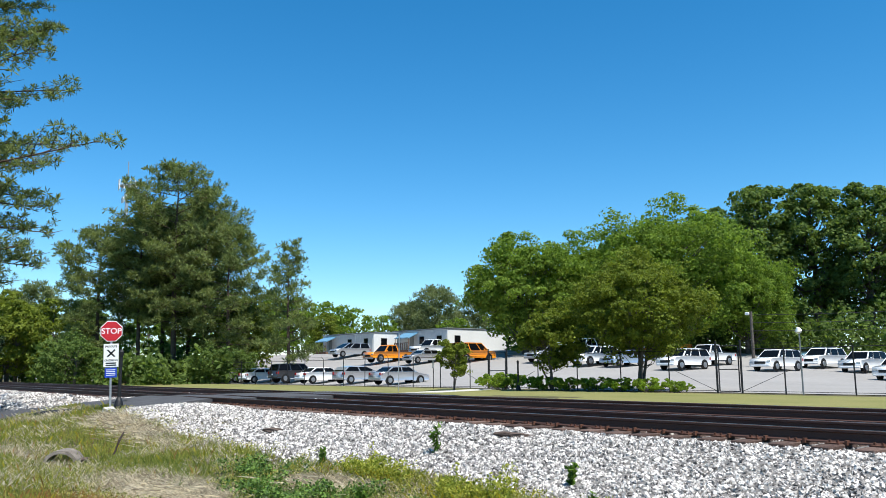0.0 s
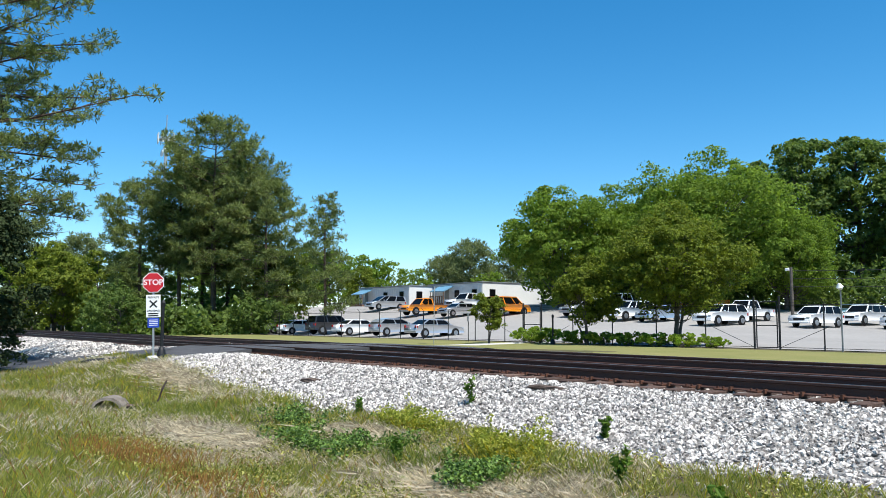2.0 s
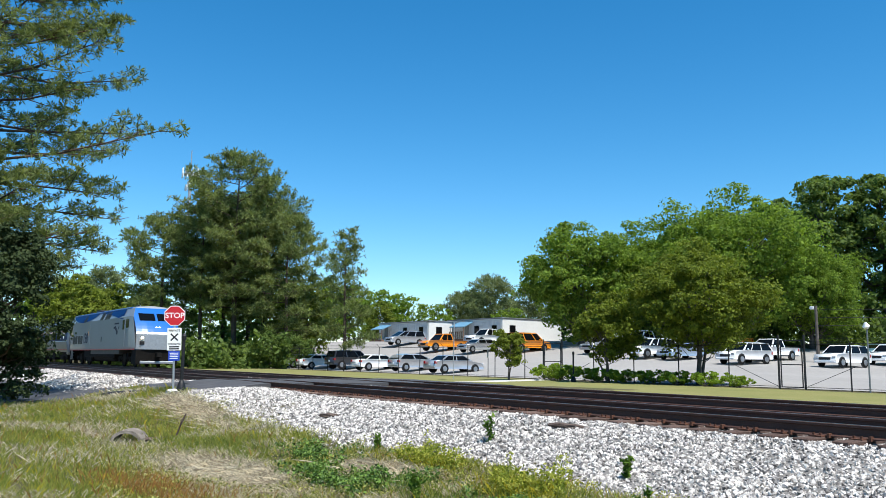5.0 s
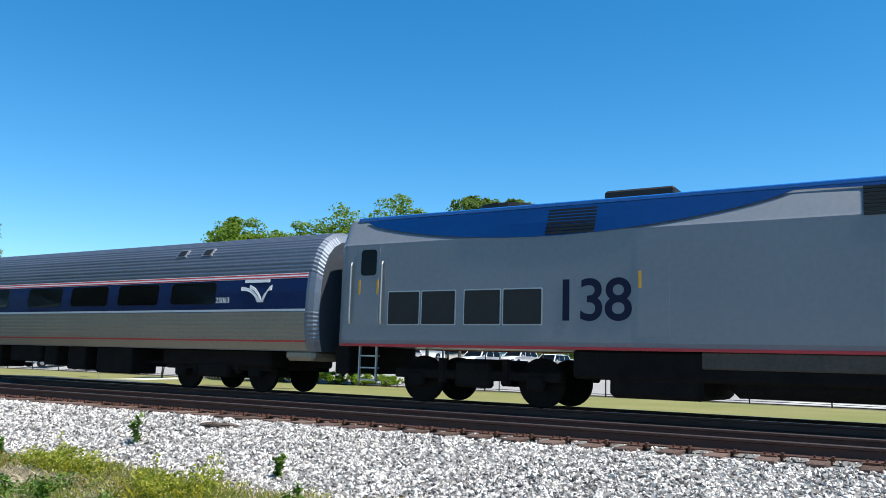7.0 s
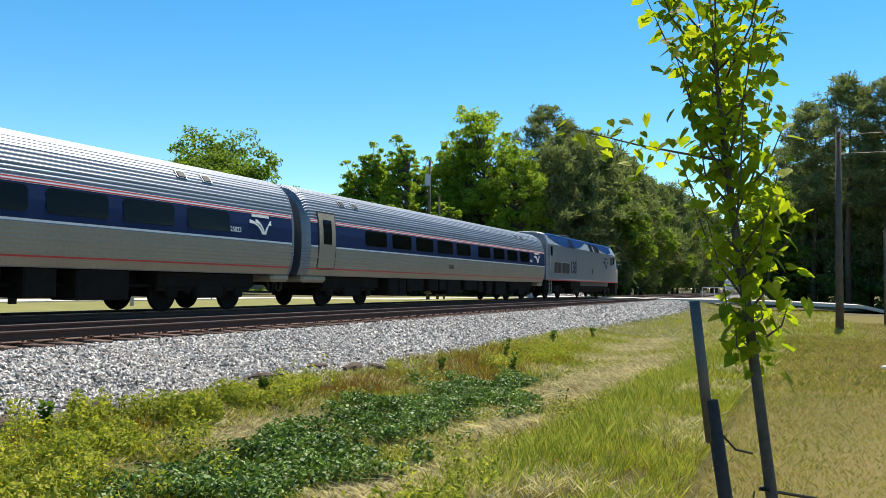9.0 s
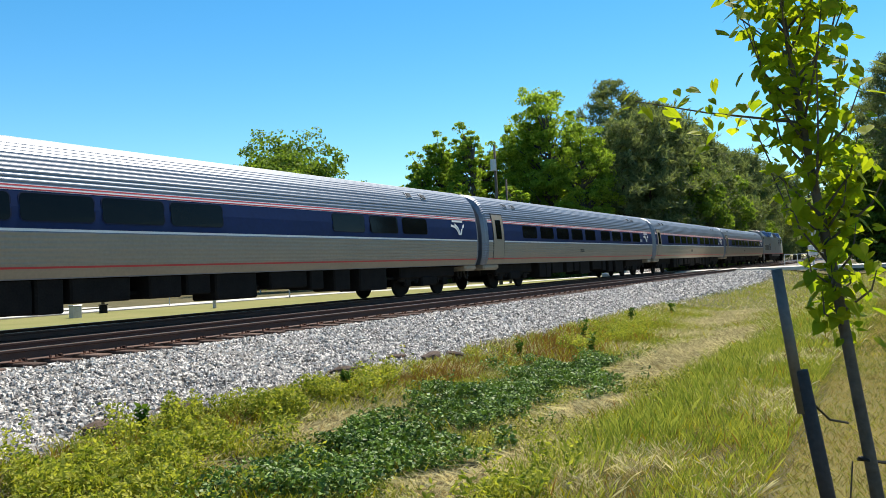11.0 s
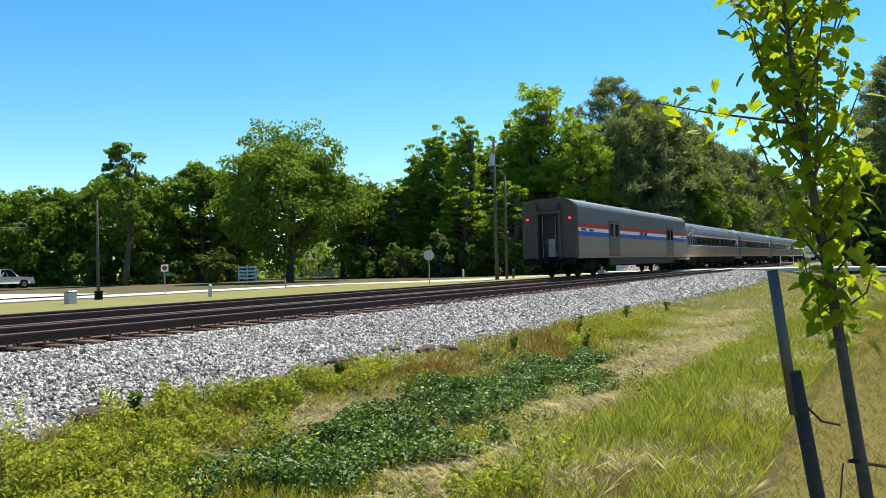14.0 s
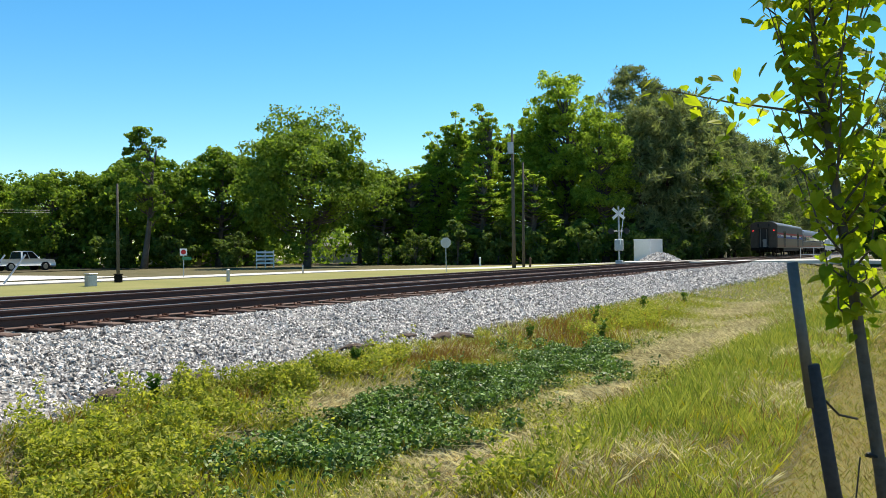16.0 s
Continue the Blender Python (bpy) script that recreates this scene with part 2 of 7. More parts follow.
def ground_z(x, y):
    x, y = np.asarray(x, float), np.asarray(y, float)
    z = np.interp(y, PY, PZ)
    # the staff lot climbs away from the fence
    lift = np.minimum(3.4, 0.0027 * np.clip(y - 38, 0, 60) * np.clip(-x - 22, 0, 90))
    z = z + lift
    # ramps of the two level crossings
    for cx, w in ((-26.0, 6.0), (67.0, 9.0)):
        k = np.exp(-((x - cx) / w) ** 4) * np.clip((y + 4) / 12, 0, 1) * np.clip((34 - y) / 12, 0, 1)
        z = z + k * np.clip(-0.17 - z, 0, None) * np.where(y < 9, np.clip((y - 1) / 8.0, 0, 1), 1)
    return z


def gz(x, y):
    return float(ground_z(x, y))


# ---- ground and paving ----
def sheet(name, xs, ys, mat, off=0.0, rough=0.0, kind="structure", label="", category=""):
    X, Y = np.meshgrid(xs, ys)
    Z = ground_z(X, Y) + off
    if rough:
        for s, a in ((0.55, 1.0), (1.9, 0.45)):
            Z = Z + rough * a * np.array([[fractal(x, y, s, 3.1) for x in xs] for y in ys])
    v = np.stack([X, Y, Z], -1).reshape(-1, 3)
    n, m = len(xs), len(ys)
    i = (np.arange(m - 1)[:, None] * n + np.arange(n - 1)[None]).ravel()
    ob = new(name, bulk(name, v, np.stack([i, i + 1, i + n + 1, i + n], 1), mat, True))
    return tagged(ob, label, category, "", kind)


def steps(*spans):
    out = []
    for a, b, s in spans:
        out += list(np.arange(a, b, s))
    return np.array(out + [spans[-1][1]])


sheet("ground", steps((-2600, -200, 200), (-200, -60, 10), (-60, 90, 1.0), (90, 200, 10), (200, 2600, 200)),
      steps((-2600, -60, 200), (-60, -4, 4), (-4, 10, 0.5), (10, 46, 2), (46, 120, 6), (120, 2600, 200)),
      M["soil"], 0, 0.02, label="rough meadow earth under dry spring grass", category="ground")
sheet("lawn", steps((-30, 60, 0.75)), steps((-40, 0.8, 0.75)), M["lawn"], 0.012, 0.02, label="mown sunlit lawn bank yellow green and straw", category="lawn")
sheet("verge", steps((-120, 140, 4)), steps((20.4, 34, 1.0)), M["far_grass"], 0.03, 0.01, label="mown grass strip beyond the tracks", category="grass strip")
sheet("parking_lot", steps((-190, 8, 3)), steps((36, 80, 2)), M["lot"], 0.035, label="sun-bleached grey asphalt staff parking lot", category="parking lot")
sheet("trailer_yard", steps((-190, -62, 4)), steps((76, 88, 2)), M["lot"], 0.035, label="upper yard of grey asphalt behind the trailers", category="parking lot")
sheet("gravel_lot", steps((14, 32, 2)), steps((41, 66, 2)), M["road"], 0.05, label="pale dusty gravel lot beside the trees", category="gravel lot")


def strip(name, path, width, mat, off, label, category, heights=None):
    """A paved strip along a line of plan points, laid on the land."""
    v, f = [], []
    pts = [Vector(p) for p in path]
    for i, p in enumerate(pts):
        d = (pts[min(i + 1, len(pts) - 1)] - pts[max(i - 1, 0)]).normalized()
        s = Vector((d.y, -d.x)) * width / 2
        for q in (-1.0, -0.5, 0.0, 0.5, 1.0):
            e = p + s * q
            z = max(gz(e.x, e.y) + off, heights[i] if heights else -9)
            v.append((e.x, e.y, z - 0.03 * abs(q)))
        v += [(v[-5][0], v[-5][1], v[-5][2] - 0.25), (v[-1][0], v[-1][1], v[-1][2] - 0.25)]
    for i in range(len(pts) - 1):
        a, b = i * 7, i * 7 + 7
        f += [(a + k, b + k, b + k + 1, a + k + 1) for k in range(4)]
        f += [(a + 5, b + 5, b, a), (a + 4, b + 4, b + 6, a + 6)]
    return tagged(new(name, mesh(name, v, f, mat, False)), label, category, "", "structure")


def spaced(a, b, n):
    return [(a[0] + (b[0] - a[0]) * k / n, a[1] + (b[1] - a[1]) * k / n) for k in range(n + 1)]


strip("street", spaced((-5, 38.5), (46, 37.0), 20) + spaced((48, 36.5), (62, 28), 8) + spaced((63, 26.5), (66, 19.5), 5), 3.6, M["road"], 0.06,
      "pale sunlit street running beside the tracks", "street")
strip("crossing_road", spaced((66, 21), (69.5, 6.5), 8) + spaced((70.2, 4.5), (74, -22), 10), 8.0, M["road"], 0.06,
      "pale concrete road over the tracks", "road", [-0.02] * 9 + [-0.06, -0.1, -0.16, -0.25] + [-0.9] * 7)
strip("private_crossing", spaced((-26.9, 20.5), (-26.9, 8.0), 10), 5.4, M["asphalt"], 0.05, "black asphalt private crossing over both tracks", "crossing", [-0.4, -0.2] + [-0.012] * 7 + [-0.13, -0.3])
strip("service_path", [(-26.9, 8.6), (-27.4, 8.0), (-29.0, 7.4), (-32, 6.9), (-38, 6.4), (-46, 6.0), (-60, 5.5)], 3.4, M["asphalt"], 0.07,
      "dark asphalt service path leaving the crossing", "path", [-0.24, -0.3] + [-0.9] * 5)
strip("garden_path", spaced((-36.0, 23.0), (-37.0, 36.5), 6), 2.0, M["road"], 0.06, "pale footpath to the fence gate", "path")

# ---- trackbed: ballast, ties, rails ----
XA, XB = -330.0, 420.0
bed_y = [7.3, 8.0, 8.8, 9.4, 9.95, 10.3, 18.0, 19.0, 20.6]
bed_z = [-0.96, -0.74, -0.53, -0.37, -0.245, -0.235, -0.215, -0.36, -0.56]
bx = steps((XA, -60, 15), (-60, 90, 0.6), (90, XB, 15))
bv = np.array([(x, y + (0.35 * fractal(x, 0, 0.35) if k == 0 else 0), max(z + 0.03 * fractal(x, y, 0.9), gz(x, y) - 0.02 if k in (0, 8) else -9))
               for x in bx for k, (y, z) in enumerate(zip(bed_y, bed_z))])
nb = len(bed_y)
bi = (np.arange(len(bx) - 1)[:, None] * nb + np.arange(nb - 1)[None]).ravel()
tagged(new("ballast_bed", bulk("ballast_bed", bv, np.stack([bi, bi + nb, bi + nb + 1, bi + 1], 1), M["bed"])),
       "grey crushed stone bed under both tracks", "trackbed", "", "structure")

RAIL = [(-0.07, -0.172), (0.07, -0.172), (0.07, -0.160), (0.012, -0.135), (0.010, -0.048), (0.036, -0.036), (0.036, -0.008), (0.030, 0.0),
        (-0.030, 0.0), (-0.036, -0.008), (-0.036, -0.036), (-0.010, -0.048), (-0.012, -0.135), (-0.07, -0.160)]


def track(name, centre, label):
    t = thing(name, 0, centre, 0, 0, label, "railway track", "", "structure")
    for side in (-1, 1):
        y = side * 0.7525
        s = Shape().loft([[(x, y + a, b) for a, b in RAIL] for x in (XA, XB)])
        r = part("rail", s, M["rail"], t, "rusty steel rail with a worn head")
        part("rail_head", Shape().box(XA, XB, y - 0.03, y + 0.03, -0.001, 0.003), M["rail_top"], r, "shiny worn running surface")
    return t


track_near = track("track_near", NEAR, "rusty steel track on wooden ties in ballast")
track_far = track("track_far", FAR, "rusty steel track carrying the passing train")

# ---- loose ballast stones ----
OCT = np.array([(1, 0, 0), (-1, 0, 0), (0, 1, 0), (0, -1, 0), (0, 0, 1), (0, 0, -1)], float)
OCF = np.array([(0, 2, 4), (2, 1, 4), (1, 3, 4), (3, 0, 4), (2, 0, 5), (1, 2, 5), (3, 1, 5), (0, 3, 5)])


def stones(name, spans, label):
    rng = np.random.default_rng(5)
    P, S = [], []
    for x0, x1, y0, y1, dens, size in spans:
        n = int((x1 - x0) * (y1 - y0) * dens)
        P.append(np.stack([rng.uniform(x0, x1, n), rng.uniform(y0, y1, n)], 1))
        S.append(size * rng.uniform(0.55, 1.35, n))
    P, S = np.concatenate(P), np.concatenate(S)
    n = len(P)
    z = np.interp(P[:, 1], bed_y, bed_z)
    edge = 7.75 + 0.5 * np.array([fractal(x, 0, 0.35) + 0.6 * fractal(x, 3, 1.3) for x in P[:, 0]])
    keep = (P[:, 1] > edge) | (rng.random(n) < np.exp(-(edge - P[:, 1]) * 5))
    # the two crossings are paved over
    keep &= ~((np.abs(P[:, 0] + 26.9) < 2.9) & (P[:, 1] > 7.9)) & ~((np.abs(P[:, 0] - 68) < 4.6))
    P, S, z = P[keep], S[keep], z[keep]
    n = len(P)
    z = np.maximum(z, ground_z(P[:, 0], P[:, 1]))
    sc = rng.uniform(0.6, 1.2, (n, 6, 1)) * OCT[None]
    sc = sc * np.stack([S, S * rng.uniform(0.6, 1, n), S * rng.uniform(0.4, 0.8, n)], 1)[:, None]
    q = rng.normal(size=(n, 4))
    q /= np.linalg.norm(q, axis=1)[:, None]
    w, a, b, c = q.T
    R = np.stack([1 - 2 * (b * b + c * c), 2 * (a * b - w * c), 2 * (a * c + w * b), 2 * (a * b + w * c), 1 - 2 * (a * a + c * c), 2 * (b * c - w * a),
                  2 * (a * c - w * b), 2 * (b * c + w * a), 1 - 2 * (a * a + b * b)], 1).reshape(n, 3, 3)
    v = np.einsum("nij,nkj->nki", R, sc) + np.stack([P[:, 0], P[:, 1], z + S * 0.25], 1)[:, None]
    f = (np.arange(n)[:, None, None] * 6 + OCF[None]).reshape(-1, 3)
    tagged(new(name, bulk(name, v.reshape(-1, 3), f, M["stone"])), label, "ballast", "", "stuff")


stones("ballast_stones", [(-10, 16, 7.0, 10.2, 680, 0.036), (-26, -10, 7.0, 10.2, 400, 0.043), (16, 34, 7.0, 10.2, 420, 0.048),
                          (34, 63, 7.0, 10.35, 150, 0.075), (-60, -28.6, 7.0, 10.35, 80, 0.085), (-24, 40, 12.9, 14.4, 110, 0.05),
                          (-60, -28.6, 12.9, 14.4, 50, 0.08), (-10, 16, 10.2, 12.6, 60, 0.03)],
       "loose pale grey crushed stone ballast")


# ---- the train; each vehicle's origin is on the rail below its rear end, x points ahead ----
def bogie(parent, x, wheelbase=2.6, r=0.46):
    b = Shape()
    for y in (-1.12, 1.02):
        b.box(x - wheelbase / 2 - 0.55, x + wheelbase / 2 + 0.55, y, y + 0.12, 0.52, 0.72, 0.03)
        b.box(x - 0.42, x + 0.42, y - 0.05, y + 0.17, 0.36, 0.9, 0.05)
        for dx in (-wheelbase / 2, wheelbase / 2):
            b.box(x + dx - 0.2, x + dx + 0.2, y - 0.04, y + 0.16, 0.34, 0.66, 0.05)
        b.tube([(x - 0.75, y + 0.05, 0.45), (x - 0.75, y + 0.05, 0.95)], 0.1, 8)
        b.tube([(x + 0.75, y + 0.05, 0.45), (x + 0.75, y + 0.05, 0.95)], 0.1, 8)
    b.box(x - 0.35, x + 0.35, -1.0, 1.0, 0.5, 0.95, 0.05)
    g = part("bogie", b, M["under"], parent, "grimy black truck frame")
    for dx in (-wheelbase / 2, wheelbase / 2):
        for y in (-0.83, 0.70):
            part("wheel", Shape().disc(x + dx, y, r, r, 0.13, 28), M["under"], g, "dark steel wheel")
    return g


def coupling(parent, x, s):
    c = Shape().box(min(x, x + 0.45 * s), max(x, x + 0.45 * s), -0.12, 0.12, 0.7, 0.98, 0.03)
    part("coupler", c, M["under"], parent)
    for y in (-0.75, -0.45, 0.5):
        pts = [(x + 0.02 * s, y, 0.9), (x + 0.12 * s, y, 0.62), (x + 0.25 * s, y, 0.5), (x + 0.4 * s, y, 0.62)]
        part("hose", Shape().tube(pts, 0.03, 6), M["black"], parent, "hanging black air hose")


def skin(y, z, x0, x1, out, flip):
    """A band laid along a side whose outline in (y, z) is given."""
    return Shape().loft([[(x, a * flip, b) for a, b in zip(y, z)] for x in (x0, x1)], False, False)


def tube_outline(ribs=True):
    """Half outline (y, z) of the tube-shaped coach, from the sill up to the roof crown."""
    key = [(1.42, 1.02), (1.52, 1.25), (1.575, 1.6), (1.595, 2.0), (1.585, 2.4), (1.545, 2.78), (1.47, 3.13), (1.33, 3.46), (1.10, 3.71), (0.80, 3.87), (0.41, 3.95), (0.0, 3.97)]
    ky, kz = np.array([k[0] for k in key]), np.array([k[1] for k in key])
    s = np.concatenate([[0], np.cumsum(np.hypot(np.diff(ky), np.diff(kz)))])
    t = np.linspace(0, s[-1], 160)
    return np.interp(t, s, ky), np.interp(t, s, kz), t


def coach_outline():
    y, z, t = tube_outline()
    rib = np.where((np.arange(len(t)) % 4) < 2, 0.010, 0.0)
    plain = ((z > 1.93) & (z < 2.84)) | (z < 1.3)
    n = np.stack([np.gradient(z), -np.gradient(y)], 1)
    n /= np.linalg.norm(n, axis=1)[:, None]
    k = np.where(plain, 0.0, rib)
    return y + n[:, 0] * k, z + n[:, 1] * k, z


OY, OZ, OK = coach_outline()


def band(z0, z1, out=0.012):
    y, z, _ = tube_outline()
    zz = np.linspace(z0, z1, 8)
    return np.interp(zz, z, y) + out, zz


def side_y(z, out=0.0):
    y, zz, _ = tube_outline()
    return float(np.interp(z, zz, y)) + out


def panel(shape, x0, x1, z0, z1, flip, out, corner=0.1, face=side_y):
    """A rounded panel standing out from the curved side."""
    pts = []
    c = min(corner, (x1 - x0) / 2.2, (z1 - z0) / 2.2)
    for cx, cz, a0 in ((x1 - c, z1 - c, 0), (x0 + c, z1 - c, 90), (x0 + c, z0 + c, 180), (x1 - c, z0 + c, 270)):
        for a in (0, 30, 60, 90):
            pts.append((cx + c * math.cos(radians(a0 + a)), cz + c * math.sin(radians(a0 + a))))
    rings = [[(x, flip * (face(z) + o), z) for x, z in pts] for o in (-0.05, out)]
    shape.loft(rings)
    return shape


def emblem(parent, x, z, flip, mat, size, face, out):
    """The operator's mark as plain shapes: a swept fan of three rails and a bar over it."""
    s = Shape()
    for (ax, az), (bx, bz), (cx, cz), w0, w1 in (((-1.0, 0.20), (-0.15, 0.20), (0.22, -0.48), 0.10, 0.10), ((-0.45, 0.27), (0.12, 0.18), (0.36, -0.48), 0.11, 0.05),
                                                 ((0.98, 0.22), (0.55, 0.14), (0.42, -0.48), 0.13, 0.06)):
        up, dn = [], []
        for i in range(7):
            q = i / 6
            u = ax * (1 - q) ** 2 + 2 * bx * q * (1 - q) + cx * q * q
            v = az * (1 - q) ** 2 + 2 * bz * q * (1 - q) + cz * q * q
            h = w0 + (w1 - w0) * q
            up.append((u + h * q, v + h * (1 - q)))
            dn.append((u - h * q, v - h * (1 - q)))
        pts = up + dn[::-1]
        s.loft([[(x + size * u, flip * (face(z + size * v) + o), z + size * v) for u, v in pts] for o in (-0.02, out)])
    s.loft([[(px, flip * (face(pz) + o), pz) for px, pz in ((x - size * 0.8, z + 0.48 * size), (x + size * 0.8, z + 0.48 * size),
                                                             (x + size * 0.8, z + 0.62 * size), (x - size * 0.8, z + 0.62 * size))] for o in (-0.02, out)])
    part("emblem", s, mat, parent, "operator's mark as a plain swept shape")


def add_bars(parent, x, z, flip, mat, w, h, face, out, n=5):
    s = Shape()
    for k in range(n):
        a = x + (k - n / 2) * w / n
        panel(s, a, a + w / n * 0.7, z - h / 2, z + h / 2, flip, out, 0.01, face)
    part("marking", s, mat, parent, "small unreadable markings")


COACH = 25.55


def coach(label, windows, number):
    t = thing("passenger_coach", 0, FAR, 0, 0, label, "railway coach", "coaches of the train")
    L = COACH
    full_y = np.concatenate([OY, -OY[::-1][1:]])
    full_z = np.concatenate([OZ, OZ[::-1][1:]])
    rings = []
    for x, k in ((0.0, 0.90), (0.10, 0.965), (0.22, 0.995), (0.32, 1.0), (L - 0.32, 1.0), (L - 0.22, 0.995), (L - 0.10, 0.965), (L, 0.90)):
        rings.append([(x, a * k, 1.6 + (b - 1.6) * (k if b > 1.6 else 1)) for a, b in zip(full_y, full_z)])
    part("body", Shape().loft(rings), M["steel"], t, "fluted stainless steel tube body")
    for s in (-1, 1):
        def lay(name, z0, z1, mat, out, lab=""):
            by, bz = band(z0, z1, out)
            sh = Shape().loft([[(x, s * a, b) for a, b in zip(by, bz)] + [(x, s * (by[-1] - 0.03), bz[-1]), (x, s * (by[0] - 0.03), bz[0])] for x in (0.30, L - 0.30)])
            part(name, sh, mat, t, lab)
        # Lower skin: the ground's reflection is put into its tan colour.
        low_y, low_z = OY[(OK > 1.04) & (OK < 1.94)] + 0.003, OZ[(OK > 1.04) & (OK < 1.94)]
        part("lower_side", Shape().loft([[(x, s * a, b) for a, b in zip(low_y, low_z)] for x in (0.31, L - 0.31)], False, False), M["tan_steel"], t, "lower fluting coloured tan for the ground's reflection")
        lay("window_band", 1.99, 2.72, M["navy"], 0.006, "navy blue band along the windows")
        lay("white_stripe", 2.72, 2.84, M["white"], 0.007)
        lay("stripe", 2.73, 2.76, M["red"], 0.010, "thin red stripe")
        lay("stripe", 2.80, 2.83, M["red"], 0.010, "thin red stripe")
        lay("white_stripe", 1.945, 1.995, M["white"], 0.007)
        lay("stripe", 1.225, 1.265, M["red"], 0.012, "thin red stripe low on the side")
        for x in windows:
            w = child("window", panel(Shape(), x, x + 1.66, 2.12, 2.70, s, 0.012, 0.12).done("window", M["ink"]), t, "metal framed window")
            part("pane", panel(Shape(), x + 0.03, x + 1.63, 2.145, 2.675, s, 0.018, 0.1), M["glass"], w, "dark tinted pane")
        def curved(x0, x1, z0, z1, out):
            by, bz = band(z0, z1, out)
            return Shape().loft([[(x, s * a, b) for a, b in zip(by, bz)] + [(x, s * (by[-1] - 0.04), bz[-1]), (x, s * (by[0] - 0.04), bz[0])] for x in (x0, x1)])
        for q, (x0, x1) in enumerate(((0.75, 1.72), (L - 1.15, L - 0.34))[:1]):
            d = part("door", curved(x0, x1, 1.28, 3.06, 0.026), M["tan_steel"], t, "grey steel vestibule door")
            part("door_window", curved(x0 + 0.24, x1 - 0.24, 2.05, 2.85, 0.034), M["glass"], d)
            part("door_frame", curved(x0 - 0.05, x1 + 0.05, 1.22, 3.12, 0.016), M["black"], d)
        emblem(t, L - 1.85, 2.40, s, M["white"], 0.50, side_y, 0.022)
        if s < 0 and number:
            lettering("fleet_number", number, 0.19, M["white"], t, Matrix.Translation((L - 2.95, -side_y(2.25, 0.015), 2.22)) @ pose(0, 0, 0, 90, 0, 0))
            lettering("fleet_number", number, 0.24, M["black"], t, Matrix.Translation((L - 14.2, -side_y(1.55, 0.02), 1.58)) @ pose(0, 0, 0, 90, 0, 0))
        for x in (L - 4.05, L - 5.0, 2.3, 3.2):
            yy, zz = 1.235, 3.50
            h = Shape().loft([[(x + dx, s * (side_y(z_, o)), z_ + o * 0.6) for dx, z_ in ((0, 3.40), (0.36, 3.40), (0.36, 3.60), (0, 3.60))] for o in (-0.04, 0.03)])
            hob = part("roof_hatch", h, M["galv"], t, "small square roof vent")
            part("grille", Shape().loft([[(x + dx, s * (side_y(z_, o)), z_ + o * 0.6) for dx, z_ in ((0.05, 3.43), (0.31, 3.43), (0.31, 3.57), (0.05, 3.57))] for o in (-0.02, 0.04)]), M["black"], hob)
    # diaphragms and skirts at the ends
    for x0, x1 in ((-0.32, 0.03), (L - 0.03, L + 0.30)):
        part("diaphragm", Shape().box(x0, x1, -0.62, 0.62, 1.15, 3.35, 0.08), M["black"], t, "black rubber gangway")
    for x0, x1 in ((0.12, 1.5), (L - 1.0, L - 0.12)):
        part("end_skirt", Shape().box(x0, x1, -1.42, 1.42, 0.80, 1.06, 0.08), M["tan_steel"], t, "lower end skirt of steel")
    u = Shape()
    rng = random.Random(4)
    x = 6.0
    while x < L - 6.5:
        w = rng.uniform(0.5, 1.7)
        u.box(x, x + w, -1.36, -0.5, rng.uniform(0.32, 0.56), 1.04, 0.04)
        u.box(x, x + w * 0.8, 0.5, 1.36, rng.uniform(0.42, 0.72), 1.04, 0.04)
        x += w + rng.choice((0.06, 0.15, 0.5))
    u.box(1.5, L - 1.5, -0.5, 0.5, 0.55, 1.04, 0.03)
    for x in (3.5, L - 3.5):
        u.box(x - 1.9, x + 1.9, -1.22, 1.22, 0.62, 1.04, 0.05)
        u.box(x - 0.55, x + 0.55, -1.25, 1.25, 0.34, 0.7, 0.05)
    u.tube([(3, -0.9, 0.66), (L - 3, -0.9, 0.66)], 0.05, 6)
    part("underframe_equipment", u, M["under"], t, "grimy boxes and pipes under the floor")
    for x in (3.5, L - 3.5):
        bogie(t, x)
    coupling(t, 0, -1)
    coupling(t, L, 1)
    return t


WIN = [3.7, 5.75, 7.8, 9.85, 11.9, 14.5, 16.55, 18.6, 20.7]
CAFE = [4.6, 6.4, 8.2, 10.0, 16.0, 17.9, 19.8]


def box_outline(h, w, bottom, shoulder, r):
    """Half outline (y, z) with flat sides and a rounded roof."""
    pts = [(w - 0.03, bottom), (w, bottom + 0.15), (w, shoulder)]
    for k in range(1, 13):
        a = radians(90 * k / 12)
        pts.append((w * math.cos(a) ** 0.5 if k < 12 else 0.0, shoulder + (h - shoulder) * math.sin(a)))
    return pts


